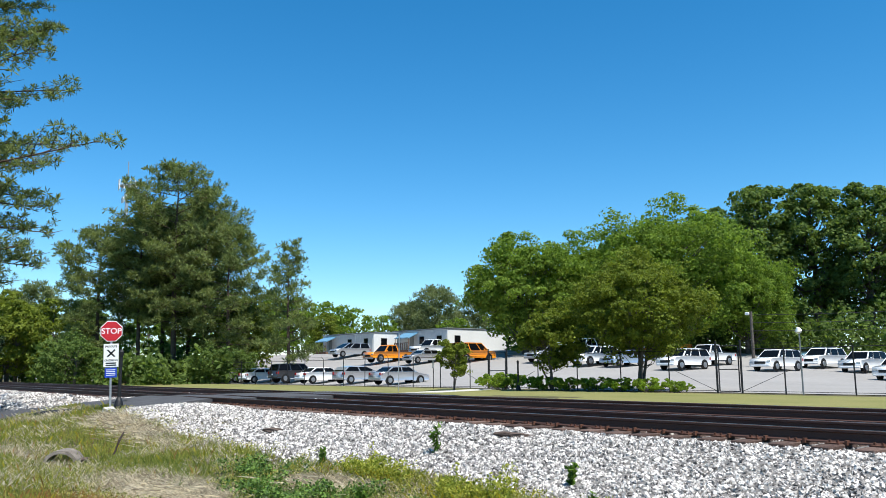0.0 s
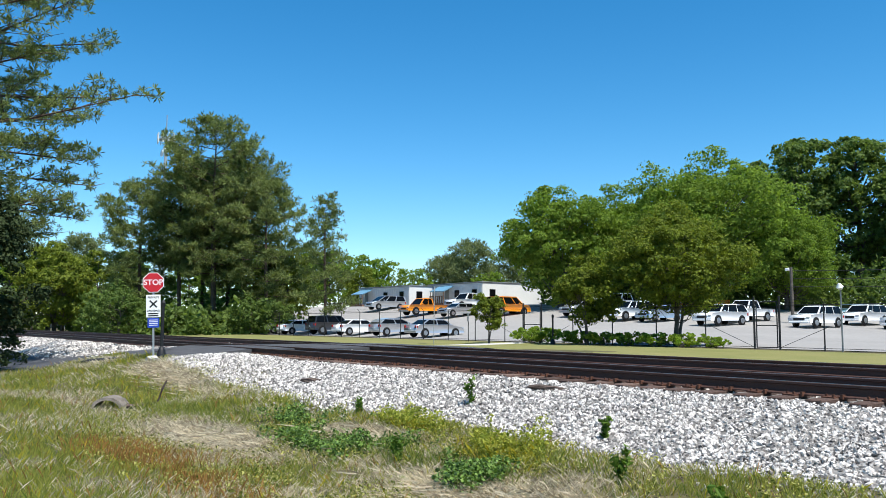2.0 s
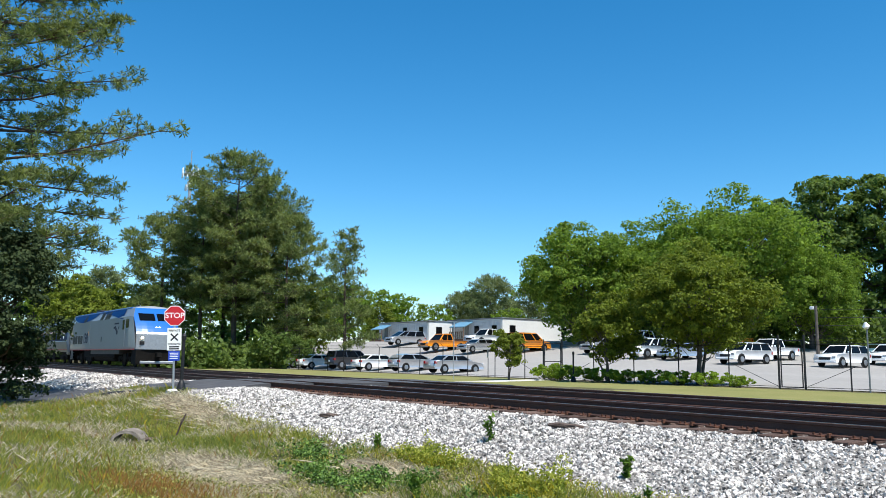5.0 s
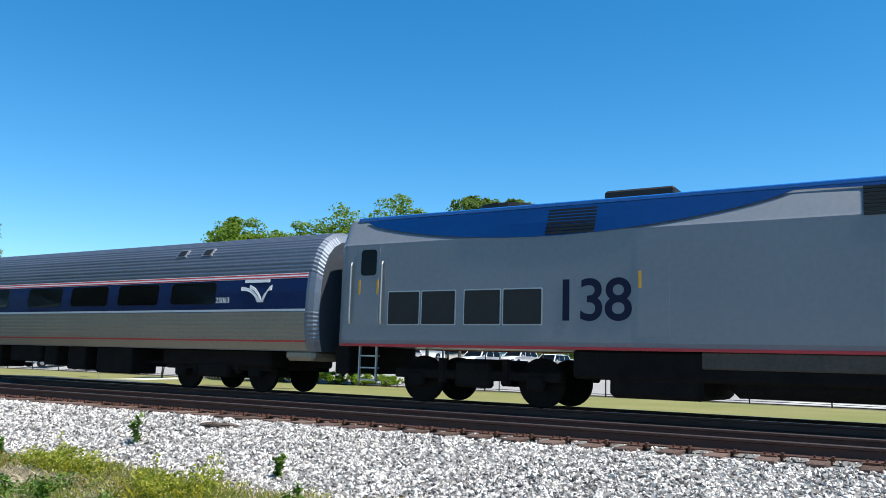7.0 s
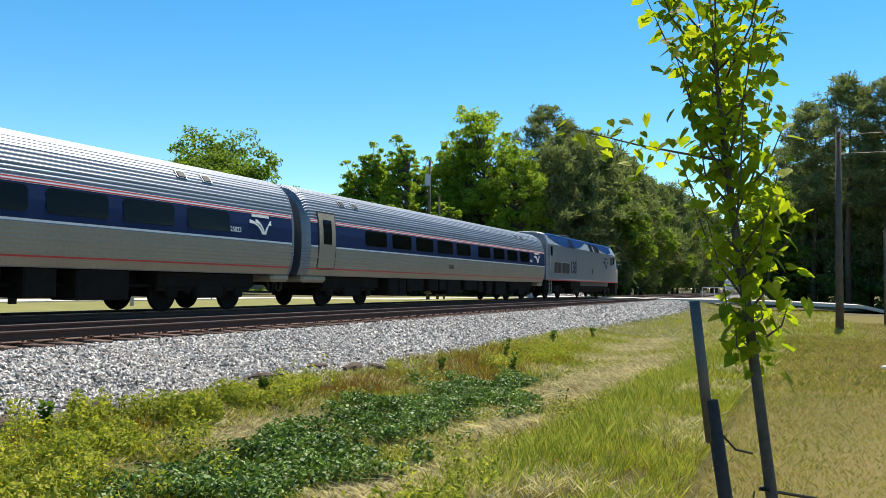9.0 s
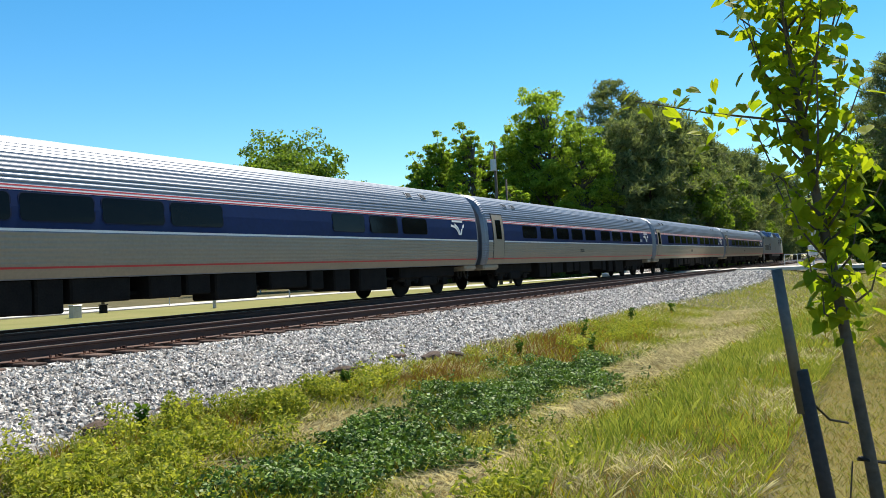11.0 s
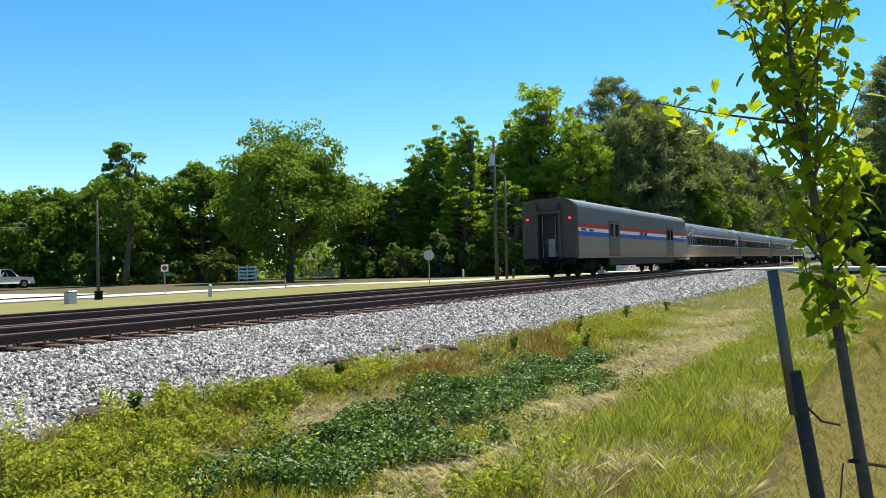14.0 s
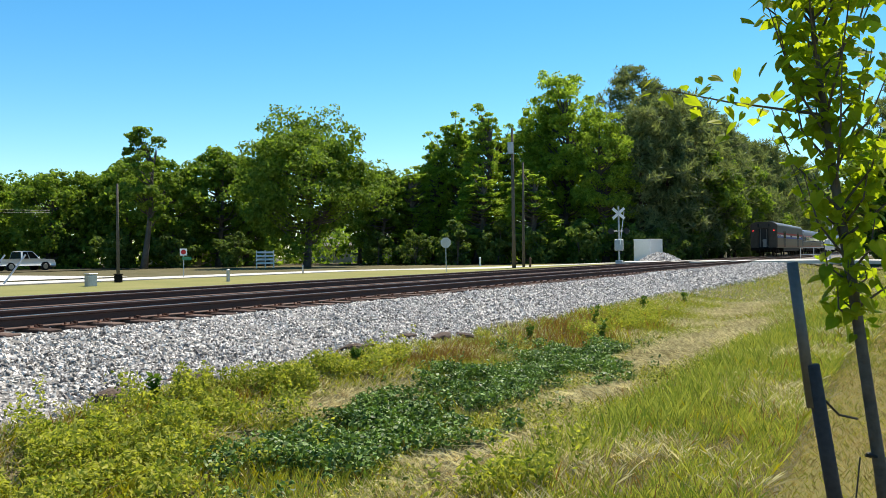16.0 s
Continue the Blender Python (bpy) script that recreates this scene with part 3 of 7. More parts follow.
def baggage_car():
    t = thing("baggage_car", 0, FAR, 0, 0, "stainless baggage car with red white and blue side stripes", "railway car")
    L, w = 25.55, 1.56
    half = box_outline(4.24, w, 1.02, 3.70, 0.5)
    ring = half + [(-a, b) for a, b in half[::-1][1:]]
    part("body", Shape().loft([[(x, a * k, b) for a, b in ring] for x, k in ((0.26, 1), (L - 0.12, 1), (L, 0.97))]), M["bag_steel"], t, "smooth silver upper body")
    # the open vestibule: two door jambs and a lintel round a dark doorway
    dw, top = 0.60, 3.42
    out = [p for p in half if p[0] > dw]
    roof_in = [p for p in half if p[0] <= dw]
    zt = float(np.interp(dw, [p[0] for p in half[::-1]], [p[1] for p in half[::-1]]))
    for sgn in (-1, 1):
        jamb = [(sgn * a, b) for a, b in out] + [(sgn * dw, zt), (sgn * dw, 1.02)]
        part("end_wall", Shape().loft([[(x, a * k, b) for a, b in jamb] for x, k in ((0.0, 0.955), (0.08, 0.985), (0.16, 1.0), (0.26, 1.0))]), M["dark_bronze"], t, "bronze end wall with shade worked into its dark colour")
    lint = [(-dw, top), (dw, top), (dw, zt)] + [(a, b) for a, b in roof_in] + [(-a, b) for a, b in roof_in[::-1][1:]] + [(-dw, zt)]
    part("end_wall", Shape().loft([[(x, a * k, b) for a, b in lint] for x, k in ((0.0, 0.955), (0.08, 0.985), (0.16, 1.0), (0.26, 1.0))]), M["dark_bronze"], t, "bronze lintel with shade worked into its dark colour")
    part("vestibule_floor", Shape().box(0.0, 0.26, -dw, dw, 1.02, 1.10), M["under"], t)
    def flat(z):
        return w
    for s in (-1, 1):
        def lay(name, z0, z1, mat, out, x0=0.27, x1=L - 0.13, lab=""):
            sh = Shape().box(x0, x1, min(s * (w - 0.02), s * (w + out)), max(s * (w - 0.02), s * (w + out)), z0, z1)
            return part(name, sh, mat, t, lab)
        lay("stripe", 2.66, 2.90, M["red"], 0.006, lab="broad red stripe")
        lay("white_stripe", 2.46, 2.66, M["white"], 0.005)
        lay("stripe", 2.24, 2.46, M["blue"], 0.006, lab="broad blue stripe")
        lay("stripe", 1.22, 1.26, M["red"], 0.022, lab="thin red stripe low on the side")
        for k in range(11):
            z = 1.30 + k * 0.083
            part("flute", Shape().box(0.27, L - 0.15, min(s * w, s * (w + 0.014)), max(s * w, s * (w + 0.014)), z, z + 0.045), M["tan_steel"], t)
        lay("lower_panel", 1.04, 2.22, M["tan_steel"], 0.004, lab="stainless lower side")
        for x in (5.5, 19.2):
            d = part("door", panel(Shape(), x, x + 2.0, 1.2, 3.14, s, 0.02, 0.06, flat), M["door_grey"], t, "grey double loading door")
            part("door_frame", panel(Shape(), x - 0.08, x + 2.08, 1.14, 3.2, s, 0.012, 0.1, flat), M["black"], d)
            for dx in (0.2, 1.18):
                part("door_window", panel(Shape(), x + dx, x + dx + 0.62, 2.28, 3.0, s, 0.028, 0.12, flat), M["glass"], d)
            for z in (1.7, 2.2):
                part("latch", Shape().box(x + 1.0, x + 1.2, min(s * w, s * (w + 0.06)), max(s * w, s * (w + 0.06)), z, z + 0.05), M["galv"], d)
        add_bars(t, L - 1.0, 2.56, s, M["navy"], 1.3, 0.1, flat, 0.012, 7)
        add_bars(t, L - 12.6, 2.56, s, M["navy"], 1.9, 0.2, flat, 0.012, 6)
        add_bars(t, 1.1, 2.56, s, M["navy"], 0.8, 0.13, flat, 0.012, 5)
        lettering("word", "Baggage", 0.24, M["ink"], t, Matrix.Translation((2.35, s * (w + 0.008), 2.56)) @ pose(0, 0, 0, 90, 0, 0 if s < 0 else 180))
    for s in (-1, 1):
        part("side_skirt", Shape().box(5.6, 21.2, min(s * 1.46, s * 1.55), max(s * 1.46, s * 1.55), 0.62, 1.03, 0.02), M["skirt"], t, "dusty brown skirt between the doors")
    for x in (4.0, 12.5, 21.0):
        part("roof_vent", Shape().tube([(x, -0.3, 4.1), (x, -0.3, 4.36)], 0.42, 14), M["galv"], t, "round metal roof vent")
    # the gangway end with its frame, gate and lamps
    part("end_frame", Shape().box(-0.16, 0.03, -0.72, -0.58, 1.0, 3.45, 0.03).box(-0.16, 0.03, 0.58, 0.72, 1.0, 3.45, 0.03), M["dark_bronze"], t, "dark gangway posts")
    part("end_canopy", Shape().box(-0.24, 0.02, -0.80, 0.80, 3.42, 3.56, 0.03), M["dark_bronze"], t, "dark steel gangway canopy")
    part("end_door", Shape().box(0.20, 0.255, -dw, dw, 1.1, 3.42, 0.01), M["black"], t, "dark end door")
    part("gangway_curtain", Shape().box(0.13, 0.19, -0.30, 0.10, 1.12, 2.1, 0.02), M["grey"], t, "pale folded curtain in the doorway")
    part("gate_bar", Shape().tube([(0.1, -0.55, 1.15), (0.1, 0.25, 2.0)], 0.025, 6).tube([(0.1, -0.35, 1.1), (0.1, -0.35, 3.3)], 0.02, 6).tube([(0.1, 0.38, 1.1), (0.1, 0.38, 3.3)], 0.02, 6), M["grey"], t, "thin safety bars")
    part("end_step", Shape().box(-0.34, 0.0, -0.85, 0.85, 0.92, 1.02, 0.02), M["under"], t)
    for y in (-0.62, 0.62):
        part("roof_bracket", Shape().box(-0.05, 0.12, y - 0.09, y + 0.09, 3.62, 4.0, 0.04), M["black"], t)
    for y in (-1.15, 1.15):
        part("marker_lamp", Shape().tube([(-0.06, y, 0.98), (0.02, y, 0.98)], 0.06, 10), M["white"], t, "small pale marker lamp")
    for y in (-1.2, 1.2):
        lamp = part("tail_lamp", Shape().tube([(0.02, y, 3.16), (-0.05, y, 3.16)], 0.06, 12), M["tail"], t, "glowing red tail lamp")
    part("end_sill", Shape().box(-0.12, 0.1, -1.45, 1.45, 0.7, 1.06, 0.04), M["under"], t)
    for x in (L + 0.02,):
        part("diaphragm", Shape().box(x - 0.05, x + 0.28, -0.62, 0.62, 1.15, 3.35, 0.08), M["black"], t, "black rubber gangway")
    u = Shape().box(5.6, L - 5.6, -1.42, 1.42, 0.55, 1.03, 0.06).box(1.2, L - 1.2, -0.5, 0.5, 0.72, 1.03, 0.03)
    part("underframe_equipment", u, M["under"], t, "dark skirted underframe")
    for x in (3.5, L - 3.5):
        bogie(t, x)
    coupling(t, -0.05, -1)
    return t


M["tail"] = material("red_lamp", (0.9, 0.03, 0.03), 0.4, glow=1.6, bump=0)
M["headlamp"] = material("warm_headlamp", (1.0, 0.85, 0.55), 0.4, glow=6.0, bump=0)


def locomotive():
    t = thing("diesel_locomotive", 0, FAR, 0, 0, "silver and blue streamlined diesel locomotive with sloping nose", "locomotive")
    L, w = 20.7, 1.5
    half = [(w - 0.02, 1.18), (w, 1.3), (w, 3.42), (w - 0.02, 3.46), (1.24, 4.02), (1.16, 4.08), (0.8, 4.16), (0.0, 4.2)]
    ring = half + [(-a, b) for a, b in half[::-1][1:]]
    rings = [[(0.0, a * 0.94, 1.18 + (b - 1.18) * 0.985) for a, b in ring], [(0.12, a * 0.99, b) for a, b in ring], [(0.22, a, b) for a, b in ring]]
    # the nose: the higher the outline, the farther back it ends
    def front(b, a):
        back = 0.0 if b < 2.2 else (b - 2.2) ** 1.25 * 0.78
        return L - back - 0.22 * (a / w) ** 4
    for k in (0.0, 0.55, 0.85, 1.0):
        r = []
        for a, b in ring:
            x = 17.2 + (front(b, a) - 17.2) * k
            r.append((x, a * (1 - 0.06 * k ** 3), b - 0.03 * k * (b > 4)))
        rings.append(r)
    part("body", Shape().loft(rings), M["loco_grey"], t, "silver grey car body")
    def flat(z):
        return w if z < 3.44 else w - (z - 3.44) * 0.42
    for s in (-1, 1):
        # the blue sweep along the cant rail, a wave in two lobes
        n = 60
        v, f = [], []
        for k in range(n + 1):
            x = 0.6 + (17.4 - 0.6) * k / n
            if x < 9.5:
                low = 3.95 - 0.58 * math.sin(math.pi * min(1, (x - 0.6) / 8.9)) ** 0.7
            else:
                low = 3.95 - 0.75 * ((x - 9.5) / 7.9) ** 1.6
            low = max(low, 3.3)
            for z in (low, (low + 3.98) / 2, 3.98):
                v.append((x, s * (flat(z) + 0.016), z))
        for k in range(n):
            for q in (0, 1):
                a = k * 3 + q
                f.append((a, a + 3, a + 4, a + 1))
        part("blue_sweep", Shape().add(v, f), M["loco_blue"], t, "dark blue wave along the roof edge")
        part("roof_edge", Shape().box(0.3, 18.3, min(s * 1.16, s * 1.27), max(s * 1.16, s * 1.27), 3.985, 4.085, 0.02), M["sky_blue"] , t, "bright blue roof edge")
        part("stripe", Shape().box(0.1, L - 0.4, min(s * 1.46, s * 1.508), max(s * 1.46, s * 1.508), 1.16, 1.215), M["red"], t, "thin red stripe at the sill")
        for x0, x1 in ((1.35, 2.18), (2.21, 3.06), (3.24, 4.1), (4.13, 5.0)):
            g = part("intake", panel(Shape(), x0, x1, 1.62, 2.36, s, 0.006, 0.03, flat), M["galv"], t, "dark louvred air intake")
            part("grille", panel(Shape(), x0 + 0.025, x1 - 0.025, 1.645, 2.335, s, 0.012, 0.02, flat), M["black"], g)
        d = part("door", panel(Shape(), 0.52, 1.1, 1.62, 3.36, s, 0.008, 0.03, flat), M["loco_grey"], t, "grey side door by the rear end")
        part("door_window", panel(Shape(), 0.6, 1.02, 2.72, 3.3, s, 0.014, 0.08, flat), M["glass"], d)
        for x in (0.36, 1.2):
            part("handrail", Shape().tube([(x, s * 1.53, 1.65), (x, s * 1.56, 1.75), (x, s * 1.56, 2.95), (x, s * 1.53, 3.02)], 0.02, 6), M["galv"], t)
            part("handrail_recess", panel(Shape(), x - 0.07, x + 0.07, 1.62, 3.05, s, 0.004, 0.02, flat), M["grey"], t)
        for x, z in ((0.55, 2.3), (1.04, 2.3), (6.9, 2.3)):
            part("grab_mark", panel(Shape(), x, x + 0.05, z, z + 0.32, s, 0.016, 0.01, flat), M["yellow"], t, "small yellow grab mark")
        part("door", panel(Shape(), 6.86, 7.46, 1.42, 3.3, s, 0.007, 0.03, flat), M["loco_grey"], t, "flush grey service door")
        for x0, x1 in ((5.05, 6.05), (10.6, 11.5), (12.0, 12.7), (12.8, 13.5)):
            g = Shape()
            for k in range(8):
                z = 3.40 + k * 0.068
                g.box(x0, x1, min(s * (flat(z) - 0.02), s * (flat(z) + 0.012)), max(s * (flat(z) - 0.02), s * (flat(z) + 0.012)), z, z + 0.05)
            part("vent", g, M["black"], t, "slatted radiator vent")
        if s < 0:
            lettering("fleet_number", "138", 1.12, M["ink"], t, Matrix.Translation((6.0, -w - 0.006, 2.06)) @ pose(0, 0, 0, 90, 0, 0), spacing=0.92)
        else:
            lettering("fleet_number", "138", 1.12, M["ink"], t, Matrix.Translation((5.93, w + 0.006, 2.06)) @ pose(0, 0, 0, 90, 0, 180), spacing=0.92)
        emblem(t, 15.6, 2.6, s, M["ink"], 0.75, flat, 0.008)
        part("side_port", panel(Shape(), 11.2, 11.42, 1.75, 2.15, s, 0.01, 0.03, flat), M["black"], t)
        cd = part("cab_door", panel(Shape(), 17.2, 17.85, 1.35, 3.3, s, 0.01, 0.05, flat), M["loco_grey"], t, "grey cab door")
        part("door_window", panel(Shape(), 17.3, 17.75, 2.55, 3.2, s, 0.016, 0.06, flat), M["glass"], cd)
        part("cab_window", panel(Shape(), 18.1, 18.75, 2.65, 3.25, s, 0.0, 0.06, flat), M["glass"], t, "dark cab side window")
        st = Shape()
        for z in (0.42, 0.68, 0.94):
            st.box(0.62, 1.06, min(s * 1.3, s * 1.46), max(s * 1.3, s * 1.46), z, z + 0.03)
        st.box(0.60, 0.63, min(s * 1.4, s * 1.46), max(s * 1.4, s * 1.46), 0.4, 1.18).box(1.05, 1.08, min(s * 1.4, s * 1.46), max(s * 1.4, s * 1.46), 0.4, 1.18)
        part("ladder", st, M["galv"], t, "steel boarding steps")
    # nose: blue upper mask, white lower face, windscreens, lamps
    def nose_strip(z0, z1, y0, y1, out, n=8):
        s_ = Shape()
        v, f = [], []
        zs = [z0 + (z1 - z0) * i / n for i in range(n + 1)]
        ys = [y0 + (y1 - y0) * i / n for i in range(n + 1)]
        for z in zs:
            for y in ys:
                lim = (w if z < 3.44 else w - (z - 3.44) * 0.45) * 0.94
                yy = max(-lim, min(lim, y))
                v.append((front(z, yy) + out, yy, z))
        for i in range(n):
            for j in range(n):
                a = i * (n + 1) + j
                f.append((a, a + 1, a + n + 2, a + n + 1))
        return s_.add(v, f)
    part("nose_mask", nose_strip(2.35, 4.0, -1.42, 1.42, 0.012), M["sky_blue"], t, "bright blue upper nose")
    part("nose_face", nose_strip(1.2, 2.35, -1.42, 1.42, 0.012), M["galv"], t, "silver lower nose")
    for y0, y1 in ((-1.1, -0.08), (0.08, 1.1)):
        part("windscreen", nose_strip(3.12, 3.62, y0, y1, 0.03), M["glass"], t, "dark windscreen pane")
    for y in (-0.28, -0.08):
        part("headlamp", Shape().tube([(front(2.75, 0) - 0.05, y + 0.18, 2.62), (front(2.75, 0) + 0.09, y + 0.18, 2.62)], 0.085, 12), M["headlamp"], t, "lit round headlamp")
    for y in (-1.05, 1.05):
        part("ditch_lamp", Shape().tube([(L - 0.2, y, 1.95), (L + 0.03, y, 1.95)], 0.08, 12), M["headlamp"], t, "lit ditch lamp")
        part("number_board", Shape().box(L - 0.2, L + 0.02, y - 0.15, y + 0.15, 1.5, 1.75, 0.03), M["black"], t)
    part("pilot", Shape().loft([[(19.6, -1.4, 0.25), (19.6, 1.4, 0.25), (19.6, 1.4, 1.2), (19.6, -1.4, 1.2)], [(20.5, -1.35, 0.22), (20.5, 1.35, 0.22), (20.62, 1.4, 1.2), (20.62, -1.4, 1.2)]]),
         M["under"], t, "dark pilot plate under the nose")
    part("pilot_plate", Shape().box(20.5, 20.62, -1.1, 1.1, 0.26, 0.44, 0.03), M["galv"], t, "pale lower pilot")
    part("coupler", Shape().box(20.5, 21.1, -0.16, 0.16, 0.68, 1.0, 0.04), M["under"], t)
    part("skirt", Shape().box(5.6, 15.2, -1.44, 1.44, 0.62, 1.18, 0.06), M["under"], t, "dark grey fuel tank skirt")
    part("fuel_tank", Shape().box(6.3, 8.0, -1.4, 1.4, 0.30, 0.9, 0.08).box(8.4, 14.6, -1.3, 1.3, 0.38, 0.9, 0.15), M["under"], t)
    part("lower_band", Shape().box(8.0, 16.6, -1.47, 1.47, 0.86, 1.16, 0.02), M["dark_bronze"], t, "dark lower skirt panel")
    part("rear_sill", Shape().box(-0.1, 0.3, -1.4, 1.4, 0.55, 1.2, 0.04), M["under"], t)
    part("rear_gangway", Shape().box(-0.25, 0.03, -0.5, 0.5, 1.2, 3.2, 0.05), M["black"], t)
    part("roof_fan", Shape().tube([(3.6, 0, 4.15), (3.6, 0, 4.30)], 0.75, 20), M["black"], t, "black round radiator fan")
    part("roof_hatch", Shape().box(6.0, 7.4, -0.8, 0.8, 4.15, 4.34, 0.04), M["black"], t, "black exhaust hatch")
    part("horn", Shape().tube([(14.2, 0.2, 4.2), (14.2, 0.2, 4.38), (14.6, 0.2, 4.42)], 0.06, 8), M["black"], t)
    for x in (3.3, 16.9):
        bogie(t, x, 2.8, 0.5)
    coupling(t, -0.1, -1)
    return t


loco = locomotive()
coach_a = coach("fluted stainless passenger coach with navy window band", WIN, "25063")
coaches = [coach_a]
coach_b = coach("stainless passenger coach with navy window band and red pinstripes", WIN, "25023")
coaches.append(coach_b)
for k in range(2):
    coaches.append(copy_thing(coach_b, pose(0, FAR, 0)))
cafe = coach("stainless cafe coach with fewer windows in its navy band", CAFE, "")
coaches.insert(3, cafe)
baggage = baggage_car()
CONSIST = [(loco, 0.14)] + [(c, -26.0 * (k + 1)) for k, c in enumerate(coaches)] + [(baggage, -26.0 * 6)]


# ---- trees ----
def quads(P, size, rng, up=0.3, long=1.0, out=None, wide=0.36):
    """Leaf quads at the points P: returns vertices (n, 4, 3)."""
    n = len(P)
    a = rng.normal(size=(n, 3))
    if out is not None:
        a = a * 0.8 + out
    a[:, 2] += up
    a /= np.linalg.norm(a, axis=1)[:, None]
    b = np.cross(a, rng.normal(size=(n, 3)))
    b /= np.linalg.norm(b, axis=1)[:, None]
    c = np.cross(a, b)
    s = (size * rng.uniform(0.55, 1.3, n))[:, None]
    fold = a * s * rng.uniform(-0.25, 0.25, (n, 1))
    return np.stack([P - b * s * 0.5 * long, P + c * s * wide + fold, P + b * s * 0.5 * long, P - c * s * wide + fold], 1)


def foliage(name, V, mat):
    """Leaf quads as one mesh."""
    return bulk(name, V.reshape(-1, 3), np.arange(len(V) * 4).reshape(-1, 4), mat)


def broad_tree(name, label, H, W, base, mat, leaf=0.34, clumps=60, per=170, seed=1, bark="bark_grey", stems=1, category="tree", droop=0.0, top=1.0):
    """A broad-leaved tree: tapered trunk, limbs to every clump, crown of leaf clumps."""
    rng = np.random.default_rng(seed)
    t = thing(name, 0, 0, 0, 0, label, category)
    ch = H - base
    d = rng.normal(size=(clumps, 3))
    d /= np.linalg.norm(d, axis=1)[:, None]
    rad = rng.uniform(0.45, 0.92, clumps)[:, None]
    c = d * rad * np.array([W / 2, W / 2, ch / 2]) * np.array([1, 1, 1])
    taper = 1.0 - 0.25 * np.clip(c[:, 2] / (ch / 2), 0, 1) * top
    c[:, :2] *= taper[:, None]
    c += np.array([0, 0, base + ch / 2])
    r = rng.uniform(0.10, 0.19, clumps) * min(W, ch * 1.1)
    w = Shape()
    r0 = max(0.06, H * 0.022) / stems ** 0.5
    for s in range(stems):
        lean = rng.normal(size=2) * (0.03 if stems == 1 else 0.16) * H
        pts = [(lean[0] * k ** 1.3 + 0.012 * H * math.sin(5 * k + s), lean[1] * k ** 1.3 + 0.012 * H * math.cos(4 * k + s), -0.15 + 0.80 * H * k) for k in np.linspace(0, 1, 7)]
        w.tube(pts, [r0 * 1.35, r0, r0 * 0.85, r0 * 0.7, r0 * 0.5, r0 * 0.3, r0 * 0.12], 8)
        for k in range(s, clumps, stems):
            q = min(0.92, max(0.15, (c[k, 2] - 0.25 * W * 0.5) / (0.85 * H)))
            i = min(5, int(q * 6))
            f = q * 6 - i
            a = np.array(pts[i]) * (1 - f) + np.array(pts[i + 1]) * f
            m = (a + c[k]) / 2 + np.array([0, 0, -0.05 * W])
            w.tube([a, m, c[k]], [r0 * 0.34, r0 * 0.2, r0 * 0.06], 5, False)
    part("trunk", w, M[bark], t, "", True)
    V = []
    for k in range(clumps):
        # a bough carries several rounded sprays, whose leaves face outwards and up
        n, ns = int(per * rng.uniform(0.7, 1.5)), 8
        sd = rng.normal(size=(ns, 3))
        sd[:, 2] += 0.35
        sd += 0.55 * (c[k] - np.array([0, 0, base + ch * 0.4])) / (W / 2)
        sd /= np.linalg.norm(sd, axis=1)[:, None]
        sc = c[k] + sd * (r[k] * rng.uniform(0.55, 1.0, ns))[:, None] * np.array([1.1, 1.1, 0.8])
        sr = r[k] * rng.uniform(0.26, 0.46, ns)
        j = rng.integers(0, ns, n)
        u = rng.normal(size=(n, 3))
        u[:, 2] += 0.3
        u /= np.linalg.norm(u, axis=1)[:, None]
        p = sc[j] + u * (rng.uniform(0.5, 1.0, n)[:, None] ** 0.6) * sr[j][:, None] * np.array([1.15, 1.15, 0.72])
        V.append(quads(p, leaf, rng, 0.25, 1.0, u * 1.1 + sd[j] * 0.6))
    child("crown", foliage("crown", np.concatenate(V), M[mat]), t, "uneven crown of many leaf clumps")
    return t


def needle_tufts(C, size, per, rng, wide=0.085):
    """Radiating needle sprays at the twig ends C: quads (n, 4, 3)."""
    n = len(C) * per
    c = np.repeat(C, per, 0)
    tr = np.repeat(size * rng.uniform(0.7, 1.25, len(C)), per)[:, None] * rng.uniform(0.7, 1.1, (n, 1))
    u = rng.normal(size=(n, 3))
    u[:, 2] += 0.45
    u /= np.linalg.norm(u, axis=1)[:, None]
    w = np.cross(u, rng.normal(size=(n, 3)))
    w *= wide * tr / np.linalg.norm(w, axis=1)[:, None]
    m = c + u * tr * 0.6
    return np.stack([c, m + w, c + u * tr, m - w], 1)


